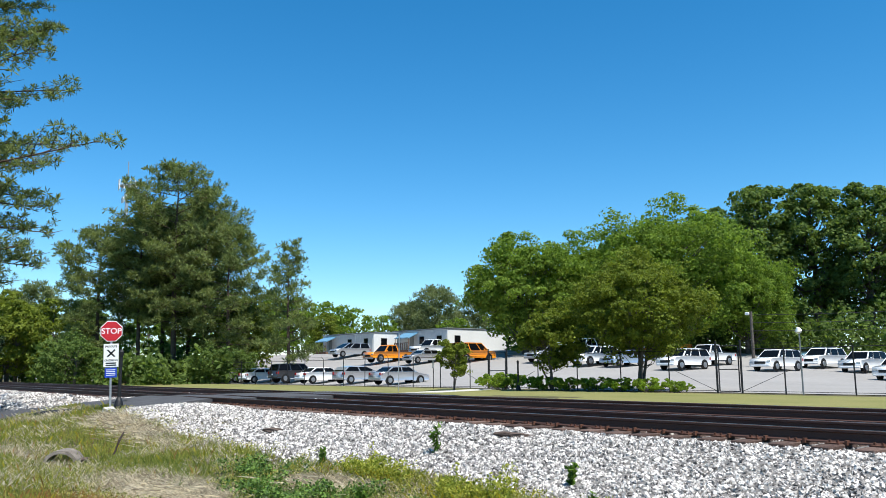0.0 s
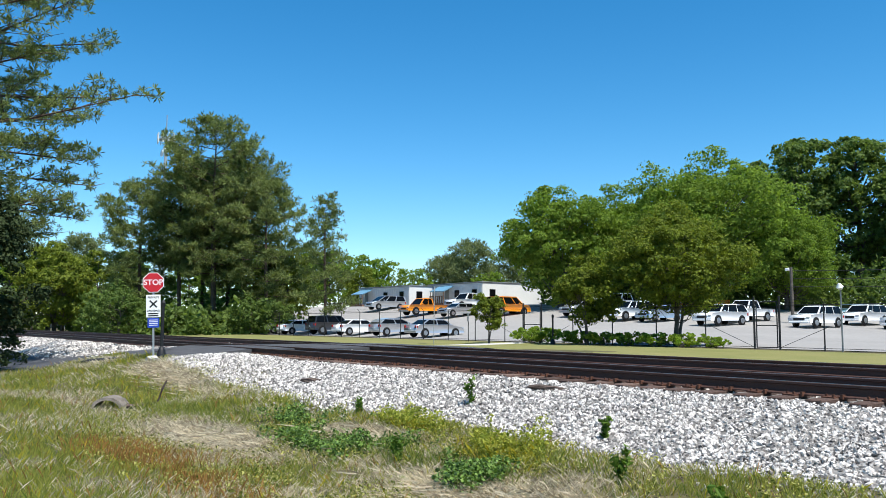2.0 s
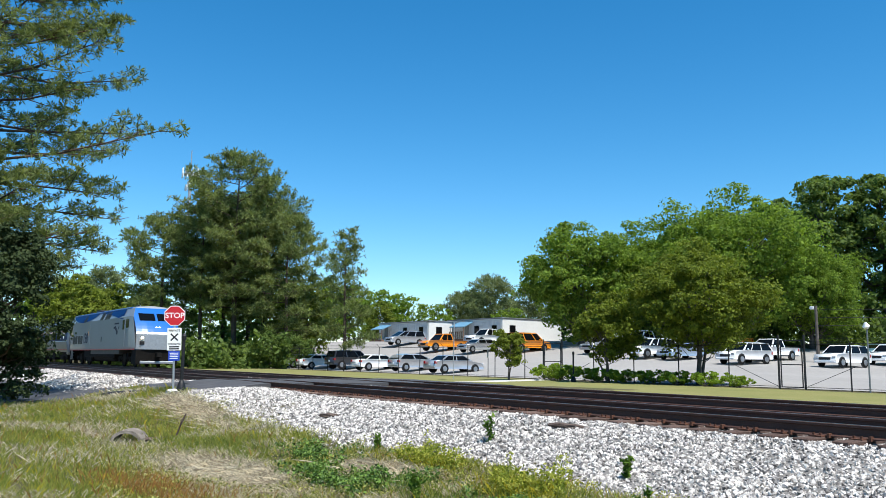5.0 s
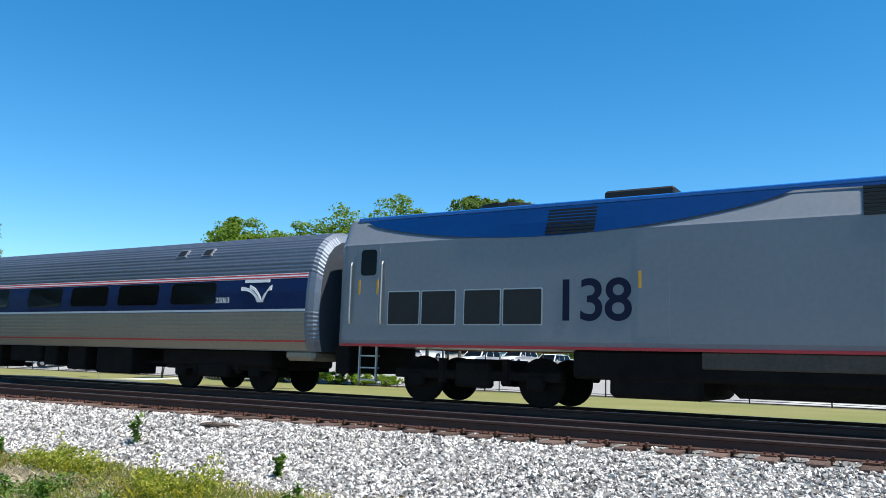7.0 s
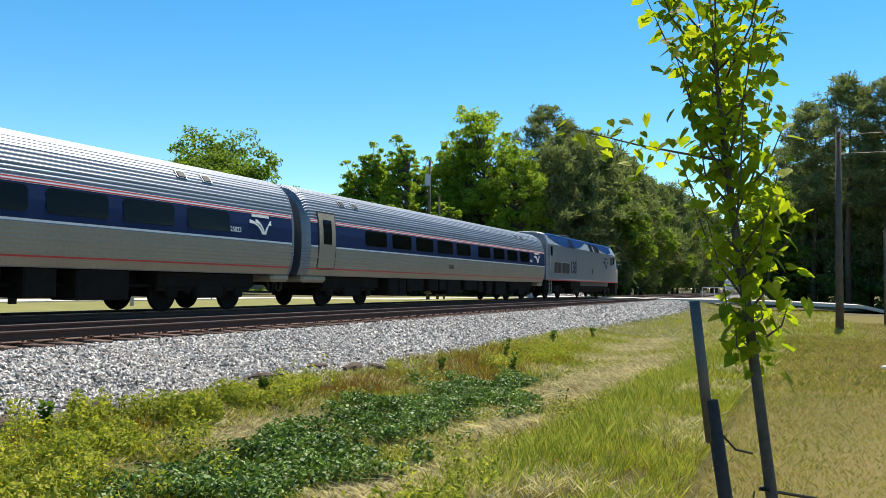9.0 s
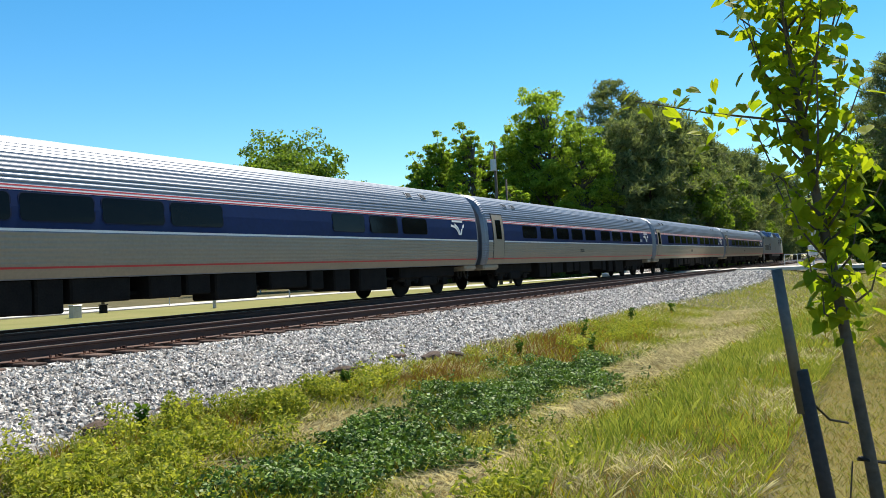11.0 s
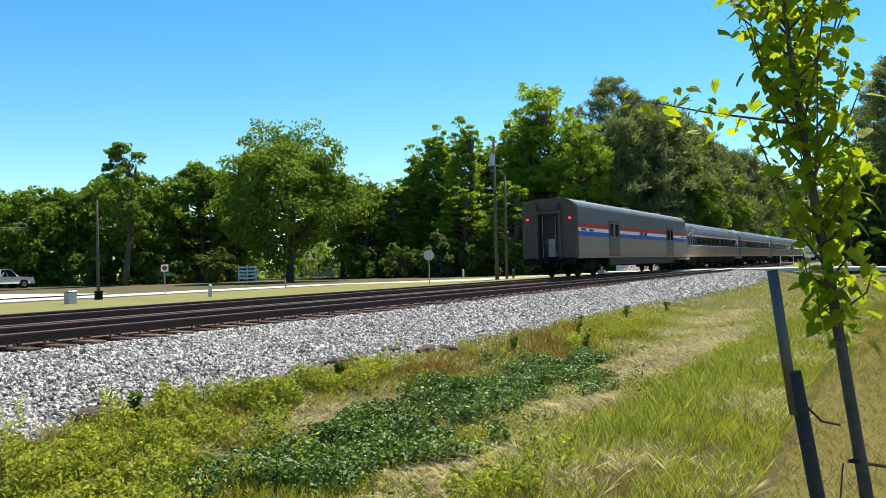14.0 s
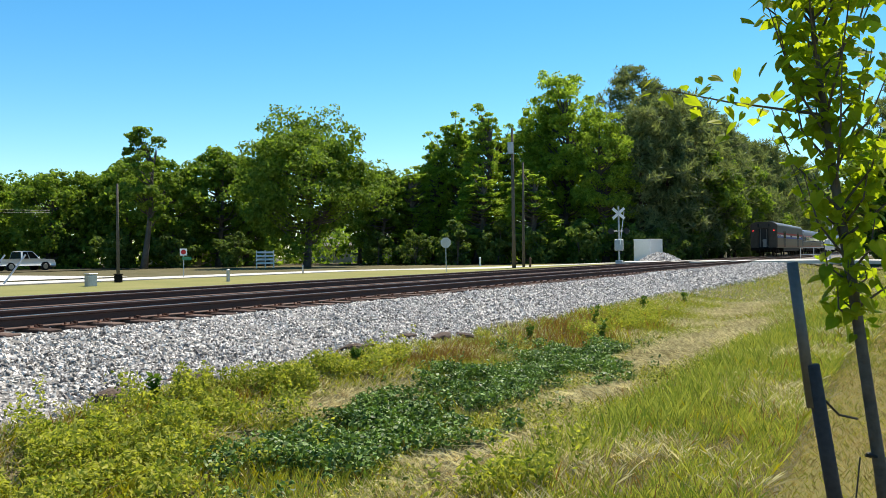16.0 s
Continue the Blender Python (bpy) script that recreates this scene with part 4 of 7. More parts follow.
def pine_tree(name, label, H, W, base, mat="pine", tuft=0.55, limbs=44, per=14, seed=1, trunk_r=None, lean=0.0, sprays=3, peak=0.35, bare=0.0, blunt=2.0):
    """A loblolly-like pine: straight trunk, whorled limbs that turn up, side branches ending in needle tufts."""
    rng = np.random.default_rng(seed)
    t = thing(name, 0, 0, 0, 0, label, "pine tree")
    r0 = trunk_r or max(0.09, H * 0.0125)
    w = Shape()
    pts = [(lean * k * k * H + 0.006 * H * math.sin(6 * k), 0.006 * H * math.cos(5 * k), -0.2 + H * 0.97 * k) for k in np.linspace(0, 1, 8)]
    w.tube(pts, [r0 * 1.25, r0, r0 * 0.92, r0 * 0.82, r0 * 0.68, r0 * 0.5, r0 * 0.3, r0 * 0.08], 9)
    C = []
    for k in range(limbs):
        z = base + (H - base) * ((k + rng.random()) / limbs)
        u = (z - base) / (H - base)
        reach = W / 2 * (0.6 + 0.4 * u / peak if u < peak else 1.0 - 0.86 * ((u - peak) / (1 - peak)) ** blunt) * rng.uniform(0.62, 1.12)
        a = 2.4 * k + rng.uniform(-0.5, 0.5)
        i = min(6, int(z / (H * 0.97) * 7))
        o = np.array(pts[i]) + (np.array(pts[i + 1]) - np.array(pts[i])) * (z / (H * 0.97) * 7 - i)
        o[2] = z
        dirv = np.array([math.cos(a), math.sin(a), 0])
        across = np.array([-dirv[1], dirv[0], 0])
        rise = rng.uniform(-0.18, 0.16) + 0.5 * u
        mid = o + dirv * reach * 0.5 + np.array([0, 0, reach * rise * 0.3]) + across * rng.normal() * 0.05 * reach
        tip = o + dirv * reach + np.array([0, 0, reach * rise])
        w.tube([o, mid, tip], [r0 * 0.26 * (1.1 - 0.6 * u), r0 * 0.15, r0 * 0.04], 5, False)
        nb = 5 + int(reach * 1.7)
        for g in range(nb):
            f = 0.28 + 0.74 * (g + rng.random()) / nb
            at0 = o + (mid - o) * f * 2 if f < 0.5 else mid + (tip - mid) * min(1.0, f * 2 - 1)
            ln = reach * 0.36 * (1.2 - f) * rng.uniform(0.6, 1.2) + 0.35 * tuft + 0.25
            d = dirv * rng.uniform(0.35, 0.9) + across * (1 if g % 2 else -1) * rng.uniform(0.3, 1.0) + np.array([0, 0, rng.uniform(-0.12, 0.55)])
            d /= np.linalg.norm(d)
            end = at0 + d * ln
            w.tube([at0, end], [r0 * 0.07, r0 * 0.025], 4, False)
            if rng.random() < bare * (1 - u) ** 2:
                continue
            for q in range(sprays):
                C.append(at0 + d * ln * (1.0 - 0.75 * q / sprays) + rng.normal(size=3) * tuft * (0.2 + 0.5 * (q > 0)) * np.array([1, 1, 0.6]))
    part("trunk", w, M["bark"], t, "", True)
    child("crown", foliage("crown", needle_tufts(np.array(C), tuft, per, rng), M[mat]), t, "layered tufts of needles with gaps")
    return t


def clear_of_tracks(x, y):
    """Keeps crowns off the railway: trees stand back from both sides of the line."""
    if abs(x) > 58 and 3.0 < y < 23.0:
        y = 23.0 if y > 9 else (3.0 if x > 80 or x < 0 else -3.0)
    return x, y


def at(ob, az, d, turn=0.0, s=1.0, sz=None):
    x, y = clear_of_tracks(d * math.sin(radians(az)), d * math.cos(radians(az)))
    ob.matrix_basis = pose(x, y, gz(x, y) - 0.03, 0, 0, turn) @ Matrix.Diagonal((s, s, sz or s, 1))
    return ob


def again(ob, az, d, turn, s=1.0, sz=None, label=""):
    return tagged(at(copy_thing(ob, Matrix.Identity(4)), az, d, turn, s, sz), label)


# left of the private crossing: the near pine with a cedar at its foot
at(pine_tree("roadside_pine", "tall loblolly pine with open drooping limbs", 24, 14.4, 4.6, tuft=0.27, limbs=118, per=19, seed=11, sprays=6, peak=0.22, bare=0.35), -85.9, 37)
at(pine_tree("roadside_pine", "bushy young pine with yellowish needles beside the tall one", 9.6, 7.5, 2.4, tuft=0.22, limbs=46, per=24, seed=12, sprays=6, peak=0.3), -86.4, 33.5)
at(broad_tree("cedar_shrub", "dense dark green cedar shrub at the path edge", 6.3, 4.6, 0.1, "cedar", 0.13, 80, 320, 12, "bark", 1, "shrub"), -83.4, 31.0)
# the pine stand beyond the tracks
STAND = "tall loblolly pine in a dense roadside stand"
at(pine_tree("stand_pine", STAND, 24.5, 13, 6.0, tuft=0.62, limbs=60, per=15, seed=21, peak=0.55), -69.0, 95)
at(pine_tree("stand_pine", STAND, 17.5, 11, 4.0, tuft=0.60, limbs=46, per=15, seed=22, peak=0.5), -73.7, 99)
at(pine_tree("stand_pine", STAND, 22.0, 13, 4.0, tuft=0.62, limbs=50, per=15, seed=23, peak=0.5), -67.0, 99)
at(pine_tree("stand_pine", STAND, 17.0, 10, 3.0, tuft=0.58, limbs=42, per=15, seed=24, peak=0.4), -65.4, 92)
sp = at(pine_tree("stand_pine", STAND, 18.5, 10, 7.0, tuft=0.60, limbs=40, per=15, seed=26, peak=0.5), -71.2, 97)
again(sp, -69.7, 104, 80, 1.1)
again(sp, -67.9, 106, 200, 1.15)
at(pine_tree("young_pine", "slender young pine beside the parked cars", 13.6, 6.4, 2.2, tuft=0.46, limbs=38, per=13, seed=25, peak=0.12, blunt=1.1), -61.3, 80)
und = at(broad_tree("understory_shrub", "dark leafy understory below the pines", 7.0, 7.5, 0.2, "leaf_dark", 0.36, 40, 110, 31, "bark_grey", 3, "shrub"), -75.4, 88, 0, 0.7)
for az, d, s, turn in ((-71.8, 88, 0.5, 50), (-69.4, 92, 0.45, 100), (-66.4, 86, 0.6, 170), (-64.6, 88, 0.55, 210), (-79.3, 90, 0.8, 20)):
    again(und, az, d, turn, s)
lit = at(broad_tree("edge_tree", "light green young tree at the woodland edge", 9.0, 8.0, 0.6, "leaf_myrtle", 0.38, 50, 140, 32, "bark_grey", 2), -63.9, 96)
for az, d, s, turn in ((-79.0, 118, 1.25, 70), (-81.6, 112, 1.15, 130), (-76.3, 128, 1.3, 200), (-58.8, 126, 0.75, 20), (-83.5, 120, 1.35, 250), (-88.0, 120, 1.5, 310)):
    again(lit, az, d, turn, s)
# far tree line over the office trailers
farp = at(pine_tree("distant_pine", "rounded distant pine above the trailers", 17.0, 12.5, 4, tuft=0.95, limbs=34, per=12, seed=33, mat="pine_dark"), -50.9, 190)
for az, d, s in ((-53.0, 200, 0.82), (-48.2, 205, 0.95), (-51.9, 210, 0.9), (-77.5, 190, 1.1), (-80.0, 200, 1.05), (-46.0, 220, 0.9)):
    again(farp, az, d, az * 7, s)
farb = at(broad_tree("distant_tree", "distant bright green broadleaf tree", 13.0, 13, 1.0, "leaf", 0.7, 36, 70, 34), -57.2, 190)
for az, d, s in ((-59.0, 180, 1.0), (-61.0, 185, 1.1), (-55.0, 195, 0.85), (-62.8, 190, 1.2), (-65, 190, 1.2), (-49.6, 185, 0.75), (-44, 200, 1.0)):
    again(farb, az, d, az * 5, s)
# the great oak group behind the lot, and darker woods beyond
oak = at(broad_tree("great_oak", "great spreading oak in fresh green leaf", 17.6, 19.5, 2.0, "leaf", 0.34, 130, 420, 41), -34.6, 88, 0, 0.93, 0.93)
at(broad_tree("great_oak", "spreading oak in bright green leaf beside the lot", 13.8, 12.5, 1.6, "leaf", 0.33, 90, 400, 42), -44.6, 90)
again(oak, -39.3, 96, 140, 0.84, 0.77)
again(oak, -29.6, 92, 60, 0.58, 0.66)
dk = at(broad_tree("wood_tree", "tall dark green woodland tree", 23.5, 13, 2.0, "leaf_dark", 0.50, 78, 190, 43), -28.4, 113)
for az, d, s, turn in ((-25.3, 112, 0.97, 40), (-22.2, 110, 0.93, 90), (-31.5, 122, 0.95, 200), (-19.4, 118, 0.85, 260), (-16.0, 120, 0.72, 300), (-12.5, 122, 0.62, 10),
                       (-35, 125, 0.8, 77), (-9, 125, 0.55, 140), (-5, 125, 0.5, 190), (-1, 125, 0.48, 220), (3, 125, 0.5, 250), (7, 125, 0.5, 280), (11, 122, 0.52, 30)):
    again(dk, az, d, turn, s)
# ornamental trees by the fence
at(broad_tree("crape_myrtle", "round multi-stemmed ornamental tree by the fence", 7.7, 7.4, 1.6, "leaf_myrtle", 0.16, 100, 420, 51, "bark_grey", 4), -36.7, 45)
at(broad_tree("crape_myrtle", "small multi-stemmed ornamental tree in the hedge", 5.0, 4.0, 1.1, "leaf_myrtle", 0.16, 60, 260, 52, "bark_grey", 4), -42.7, 46)
at(broad_tree("crape_myrtle", "low multi-stemmed shrub tree near the path", 3.1, 2.5, 0.8, "leaf_myrtle", 0.12, 44, 200, 53, "bark_grey", 4), -49.6, 49)

# right of the street: mixed woods
rt = at(broad_tree("round_oak", "broad round-crowned oak at the street edge", 15.6, 13.6, 1.6, "leaf", 0.32, 110, 330, 61), 49.9, 80)
at(broad_tree("slender_tree", "slender tall tree with an airy crown", 14.6, 5.4, 3.0, "leaf", 0.30, 44, 170, 62), 39.0, 86)
mid = at(broad_tree("wood_edge_tree", "leafy dark green tree at the wood edge", 14.6, 10.5, 0.8, "leaf", 0.46, 58, 160, 63), 43.8, 96)
for az, d, s, turn, lab in ((35.0, 100, 0.80, 30, ""), (31.5, 112, 0.82, 100, ""), (28.0, 118, 0.86, 160, ""), (24.5, 120, 0.8, 220, ""), (21, 120, 0.8, 20, ""), (17, 122, 0.75, 60, ""),
                            (14, 122, 0.7, 60, ""), (47.0, 104, 0.92, 250, ""), (53.5, 98, 0.82, 300, ""), (56.0, 96, 0.78, 340, ""), (58.4, 100, 0.9, 15, ""), (36.9, 108, 0.9, 70, ""), (41, 104, 0.85, 200, "")):
    again(mid, az, d, turn, s)
for az, d, s, turn in ((26.2, 104, 0.82, 15), (29.6, 101, 0.78, 85), (33.2, 97, 0.80, 145), (38.2, 98, 0.92, 205), (40.6, 94, 0.9, 275), (45.6, 98, 0.95, 335), (55.0, 92, 0.8, 65)):
    again(mid, az, d, turn, s)
lgt = at(broad_tree("poplar", "slim bright green poplar", 19.4, 5.4, 1.0, "leaf_light", 0.31, 130, 105, 64), 62.4, 92)
for az, d, s, sz, turn in ((59.0, 96, 0.9, 0.86, 40), (60.6, 95, 0.95, 0.97, 120), (61.4, 99, 0.9, 0.9, 200), (64.0, 98, 1.0, 0.92, 260), (57.4, 93, 1.0, 0.62, 300), (62.0, 88, 1.2, 0.55, 340), (65.6, 86, 1.2, 0.55, 340)):
    again(lgt, az, d, turn, s, sz)
tall = at(broad_tree("tall_maple", "tall bright green maple above the street", 23.4, 10.0, 2.0, "leaf_light", 0.33, 110, 290, 65), 68.3, 95)
again(tall, 66.2, 97, 90, 0.8, 0.83)
again(tall, 70.9, 90, 200, 0.72, 0.74)
pn = at(pine_tree("wood_pine", "tall pine rising from the woods", 27.5, 9.5, 12, "pine_dark", 0.75, 38, 14, seed=66, peak=0.4), 73.0, 118)
fill = at(pine_tree("wood_pine", "dense grey-green pine with limbs to the ground", 17.0, 8.5, 1.2, "pine_dark", 0.85, 46, 11, seed=67, peak=0.25), 73.4, 93)
for az, d, s, turn in ((75.2, 96, 1.06, 50), (76.6, 101, 1.12, 110), (77.9, 107, 1.08, 160), (79.2, 116, 1.08, 210), (80.2, 126, 1.05, 260), (81.2, 142, 1.1, 310), (82.3, 165, 1.15, 20), (83.2, 190, 1.2, 60), (71.6, 100, 0.9, 90),
                       (69.6, 104, 0.9, 120), (84.2, 230, 1.3, 80)):
    again(fill, az, d, turn, s)
for az, d, s, turn in ((74.6, 124, 0.95, 80), (77.0, 130, 0.88, 140), (75.8, 126, 0.92, 250), (78.6, 140, 0.86, 20)):
    again(pn, az, d, turn, s)
for az, d, s, turn in ((90.6, 96, 0.80, 10), (92.6, 90, 0.84, 70), (94.8, 88, 0.80, 150), (97.2, 86, 0.84, 220), (99.8, 90, 0.84, 280), (89.6, 120, 0.82, 310), (102.5, 90, 0.85, 200), (106, 92, 0.85, 100)):
    again(pn, az, d, turn, s)
for az, d, s, turn in ((88.6, 118, 0.9, 10), (90.0, 104, 0.95, 130), (91.8, 98, 0.9, 200), (93.8, 95, 0.95, 250), (96.0, 94, 0.9, 300), (98.6, 93, 0.95, 40), (101.0, 96, 0.9, 90), (104, 94, 0.95, 170), (108, 96, 1.0, 230)):
    again(fill, az, d, turn, s)
again(tall, 99, 82, 133, 0.7, 0.74)
low = at(broad_tree("wood_shrub", "low shaded shrub along the wood edge", 4.6, 6.5, 0.1, "leaf_dark", 0.42, 28, 75, 68, "bark_grey", 3, "shrub"), 60.5, 84)
for az, d, s, turn in ((63.4, 85, 1.0, 50), (66.4, 84, 0.9, 120), (69.2, 84, 1.0, 200), (72.0, 87, 0.9, 260), (57.5, 86, 0.8, 320), (54.8, 88, 0.8, 20), (45.0, 88, 0.8, 70), (41.2, 90, 0.9, 130),
                       (37.2, 92, 0.9, 200), (33.6, 98, 0.9, 250), (30.2, 104, 0.9, 300), (27, 108, 0.9, 10), (75.5, 90, 0.9, 120), (77.5, 97, 0.9, 200), (79.4, 107, 0.9, 250), (89.4, 100, 0.9, 40), (92.6, 92, 0.9, 100),
                       (95.5, 90, 0.9, 160), (98.4, 89, 0.9, 222)):
    again(low, az, d, turn, s)
# woods along both sides of the line beyond the crossing
for k in range(11):
    x, y = 118 + 21 * k, 23.5 + 3 * (k % 2)
    again(fill if k % 3 else mid, math.degrees(math.atan2(x, y)), math.hypot(x, y), 47 * k, 1.15 + 0.03 * k)
    if k < 6:
        again(fill, math.degrees(math.atan2(x, 2.5)), math.hypot(x, 2.5), 71 * k, 0.9 + 0.05 * k)
# denser dark trees closing the wood behind the street corner
for az, d, s, turn in ((78.5, 104, 0.95, 15), (81.0, 100, 1.0, 95), (83.5, 106, 1.05, 165), (86.0, 101, 1.0, 235), (88.5, 105, 1.08, 305), (91.0, 100, 1.0, 55), (93.5, 104, 1.05, 125)):
    again(mid, az, d, turn, s)


# ---- near meadow: blades, weeds and creepers ----
M["blade"] = material("meadow_grass", (0.11, 0.16, 0.028), 0.6, other=(0.42, 0.40, 0.10), scale=0.9, fine=6, bump=0, island=0.55, through_light=0.5)
M["straw"] = material("dead_grass_straw", (0.27, 0.21, 0.15), 0.8, other=(0.80, 0.69, 0.55), scale=1.5, fine=8, bump=0, island=0.55, through_light=0.35)
M["rust_weed"] = material("red_sorrel", (0.20, 0.10, 0.03), 0.8, other=(0.38, 0.20, 0.06), scale=1.5, fine=8, bump=0, island=0.55, through_light=0.2)
M["creeper"] = material("creeper_leaves", (0.03, 0.065, 0.012), 0.5, other=(0.17, 0.27, 0.05), scale=3, fine=12, bump=0, island=0.5, through_light=0.2, spec=0.3)
M["yellow_weed"] = material("yellow_weed_flowers", (0.22, 0.22, 0.02), 0.6, other=(0.52, 0.42, 0.03), scale=3, fine=12, bump=0, island=0.55, through_light=0.3)
M["weed"] = material("green_weed", (0.05, 0.11, 0.015), 0.6, other=(0.12, 0.19, 0.03), scale=3, fine=12, bump=0, island=0.55, through_light=0.3)

# plan patches: x, y, half-length, half-width
STRAW = [(18, 3.4, 4.5, 0.8), (14.0, 3.8, 3.0, 0.8), (6.3, 3.3, 1.1, 0.6), (9.8, 3.5, 1.3, 0.45), (7.8, 5.9, 0.9, 0.5), (5.2, 6.4, 0.7, 0.5), (-13.0, 5.0, 2.6, 0.9), (-10.8, 6.6, 1.6, 0.5), (-6.5, 5.6, 2.0, 0.8), (-21, 7.0, 2.5, 0.6), (26, 4.6, 5, 0.9)]
CREEP = [(6.2, 4.7, 1.2, 0.85), (7.4, 5.3, 0.8, 0.5), (9.2, 4.9, 1.5, 0.9), (11.8, 4.9, 1.8, 1.0), (14.2, 5.0, 1.3, 0.5), (-10.4, 6.0, 1.2, 0.5), (-12.9, 6.6, 1.1, 0.35), (-7.6, 5.9, 0.8, 0.4)]
RUST = [(11.6, 6.7, 1.6, 0.45), (17.0, 6.4, 3.6, 0.8), (15.0, 5.6, 1.2, 0.4), (-11.6, 3.6, 1.6, 0.7), (-8.6, 3.4, 1.2, 0.5), (5, 6.8, 0.8, 0.35), (7.4, 7.0, 0.8, 0.3)]
YELLOW = [(-8.0, 7.1, 0.9, 0.35), (-10.6, 7.3, 1.0, 0.3), (5.4, 6.6, 1.6, 0.7), (4.2, 5.6, 1.2, 0.8), (9.6, 7.0, 1.4, 0.35), (19, 6.0, 3.0, 0.5), (5.4, 2.6, 0.6, 0.3), (7.6, 6.9, 1.0, 0.4)]
TALL = [(7.4, 2.5, 1.6, 0.45), (9.6, 2.2, 2.4, 0.6), (13.5, 2.4, 3.0, 0.6), (5.6, 2.7, 0.8, 0.3), (18.5, 2.0, 3.5, 0.6), (-6.8, 7.0, 1.0, 0.3), (-16.0, 5.8, 2.2, 0.6), (-9.0, 6.2, 1.6, 0.4)]


def inside(P, patches):
    out = np.zeros(len(P))
    for x, y, a, b in patches:
        out = np.maximum(out, np.exp(-(((P[:, 0] - x) / a) ** 2 + ((P[:, 1] - y) / b) ** 2) * 1.2))
    return out


def meadow_points(rng, spans):
    P = []
    for x0, x1, y0, y1, dens in spans:
        n = int((x1 - x0) * (y1 - y0) * dens)
        P.append(np.stack([rng.uniform(x0, x1, n), rng.uniform(y0, y1, n)], 1))
    return np.concatenate(P)


def blades(name, P, h, w, rng, mat, label, lean=0.35, curl=0.0):
    n = len(P)
    z = ground_z(P[:, 0], P[:, 1])
    hh = h * rng.uniform(0.45, 1.35, n)
    a = rng.uniform(0, 2 * math.pi, n)
    side = np.stack([np.cos(a), np.sin(a), np.zeros(n)], 1) * (w * rng.uniform(0.6, 1.4, n))[:, None]
    tip = np.stack([rng.normal(size=n) * lean * hh, rng.normal(size=n) * lean * hh, hh * (1 - curl)], 1)
    base = np.stack([P[:, 0], P[:, 1], z - 0.01], 1)
    v = np.stack([base - side / 2, base + side / 2, base + tip * 0.6 + side * 0.35 + np.array([0, 0, 0.12]) * hh[:, None], base + tip], 1)
    f = (np.arange(n)[:, None] * 4 + np.array([0, 1, 2, 3])).reshape(-1, 4)
    tagged(new(name, bulk(name, v.reshape(-1, 3), f, M[mat])), label, "grass", "", "stuff")


rng = np.random.default_rng(77)
SPANS = [(-13, 14, 0.9, 7.7, 2250), (-28, -13, 0.6, 8.2, 750), (14, 30, 0.6, 7.6, 750), (30, 66, -2, 7.4, 130), (-62, -28, -3, 5.4, 60), (-28, -13, -4, 0.6, 200)]
P = meadow_points(rng, SPANS)
edge = 7.6 + 0.5 * np.array([fractal(x, 0, 0.35) + 0.6 * fractal(x, 3, 1.3) for x in P[:, 0]])
P = P[(P[:, 1] < edge) & ~((np.abs(P[:, 0]) < 1.2) & (P[:, 1] < 2.5))]
clear = np.array([fractal(x, y, 2.6, 11.0) + 0.5 * fractal(x, y, 0.9, 4.0) for x, y in P])
P = P[clear > -0.28]
fieldn = np.array([fractal(x, y, 0.55, 7.0) + 0.5 * fractal(x, y, 1.7, 2.0) for x, y in P])
cre, stw, rus, yel = inside(P, CREEP), inside(P, STRAW), inside(P, RUST), inside(P, YELLOW)
u = rng.random(len(P))
is_straw = (u < 0.17 + 1.3 * stw + 0.8 * fieldn) & (cre < 0.75)
is_rust = ~is_straw & (rng.random(len(P)) < 0.02 + 0.7 * rus)
is_yel = ~is_straw & ~is_rust & (rng.random(len(P)) < 0.02 + 0.55 * yel)
is_green = ~is_straw & ~is_rust & ~is_yel & (rng.random(len(P)) > cre * 0.9)
far = np.abs(P[:, 0]) > 14
for nm, sel, h, w, mat, lab, le in (("meadow_grass", is_green, 0.12, 0.0042, "blade", "yellow-green spring meadow grass", 0.3), ("dead_grass", is_straw, 0.11, 0.0040, "straw", "bleached dead straw lying in the ditch", 0.7),
                                    ("sorrel", is_rust, 0.17, 0.006, "rust_weed", "rust-brown sorrel stalks among the grass", 0.25), ("flowering_weed", is_yel, 0.16, 0.010, "yellow_weed", "yellow flowering weeds along the ballast", 0.4)):
    blades(nm, P[sel & ~far], h, w, rng, mat, lab, le)
    blades(nm, P[sel & far], h * 1.3, w * 2.2, rng, mat, lab, le)
# tall bright tufts along the ditch bottom
T = meadow_points(rng, [(x - 1.4 * a, x + 1.4 * a, y - 1.4 * b, y + 1.4 * b, 420) for x, y, a, b in TALL])
tn = np.array([fractal(x, y, 2.2, 15.0) for x, y in T])
T = T[inside(T, TALL) + 0.5 * tn > rng.uniform(0.25, 0.8, len(T))]
M["tall_blade"] = material("tall_ditch_grass", (0.12, 0.165, 0.03), 0.6, other=(0.36, 0.36, 0.10), scale=0.9, fine=6, bump=0, island=0.5, through_light=0.5)
blades("tall_grass", T, 0.22, 0.006, rng, "tall_blade", "tall bright green grass along the ditch", 0.28)
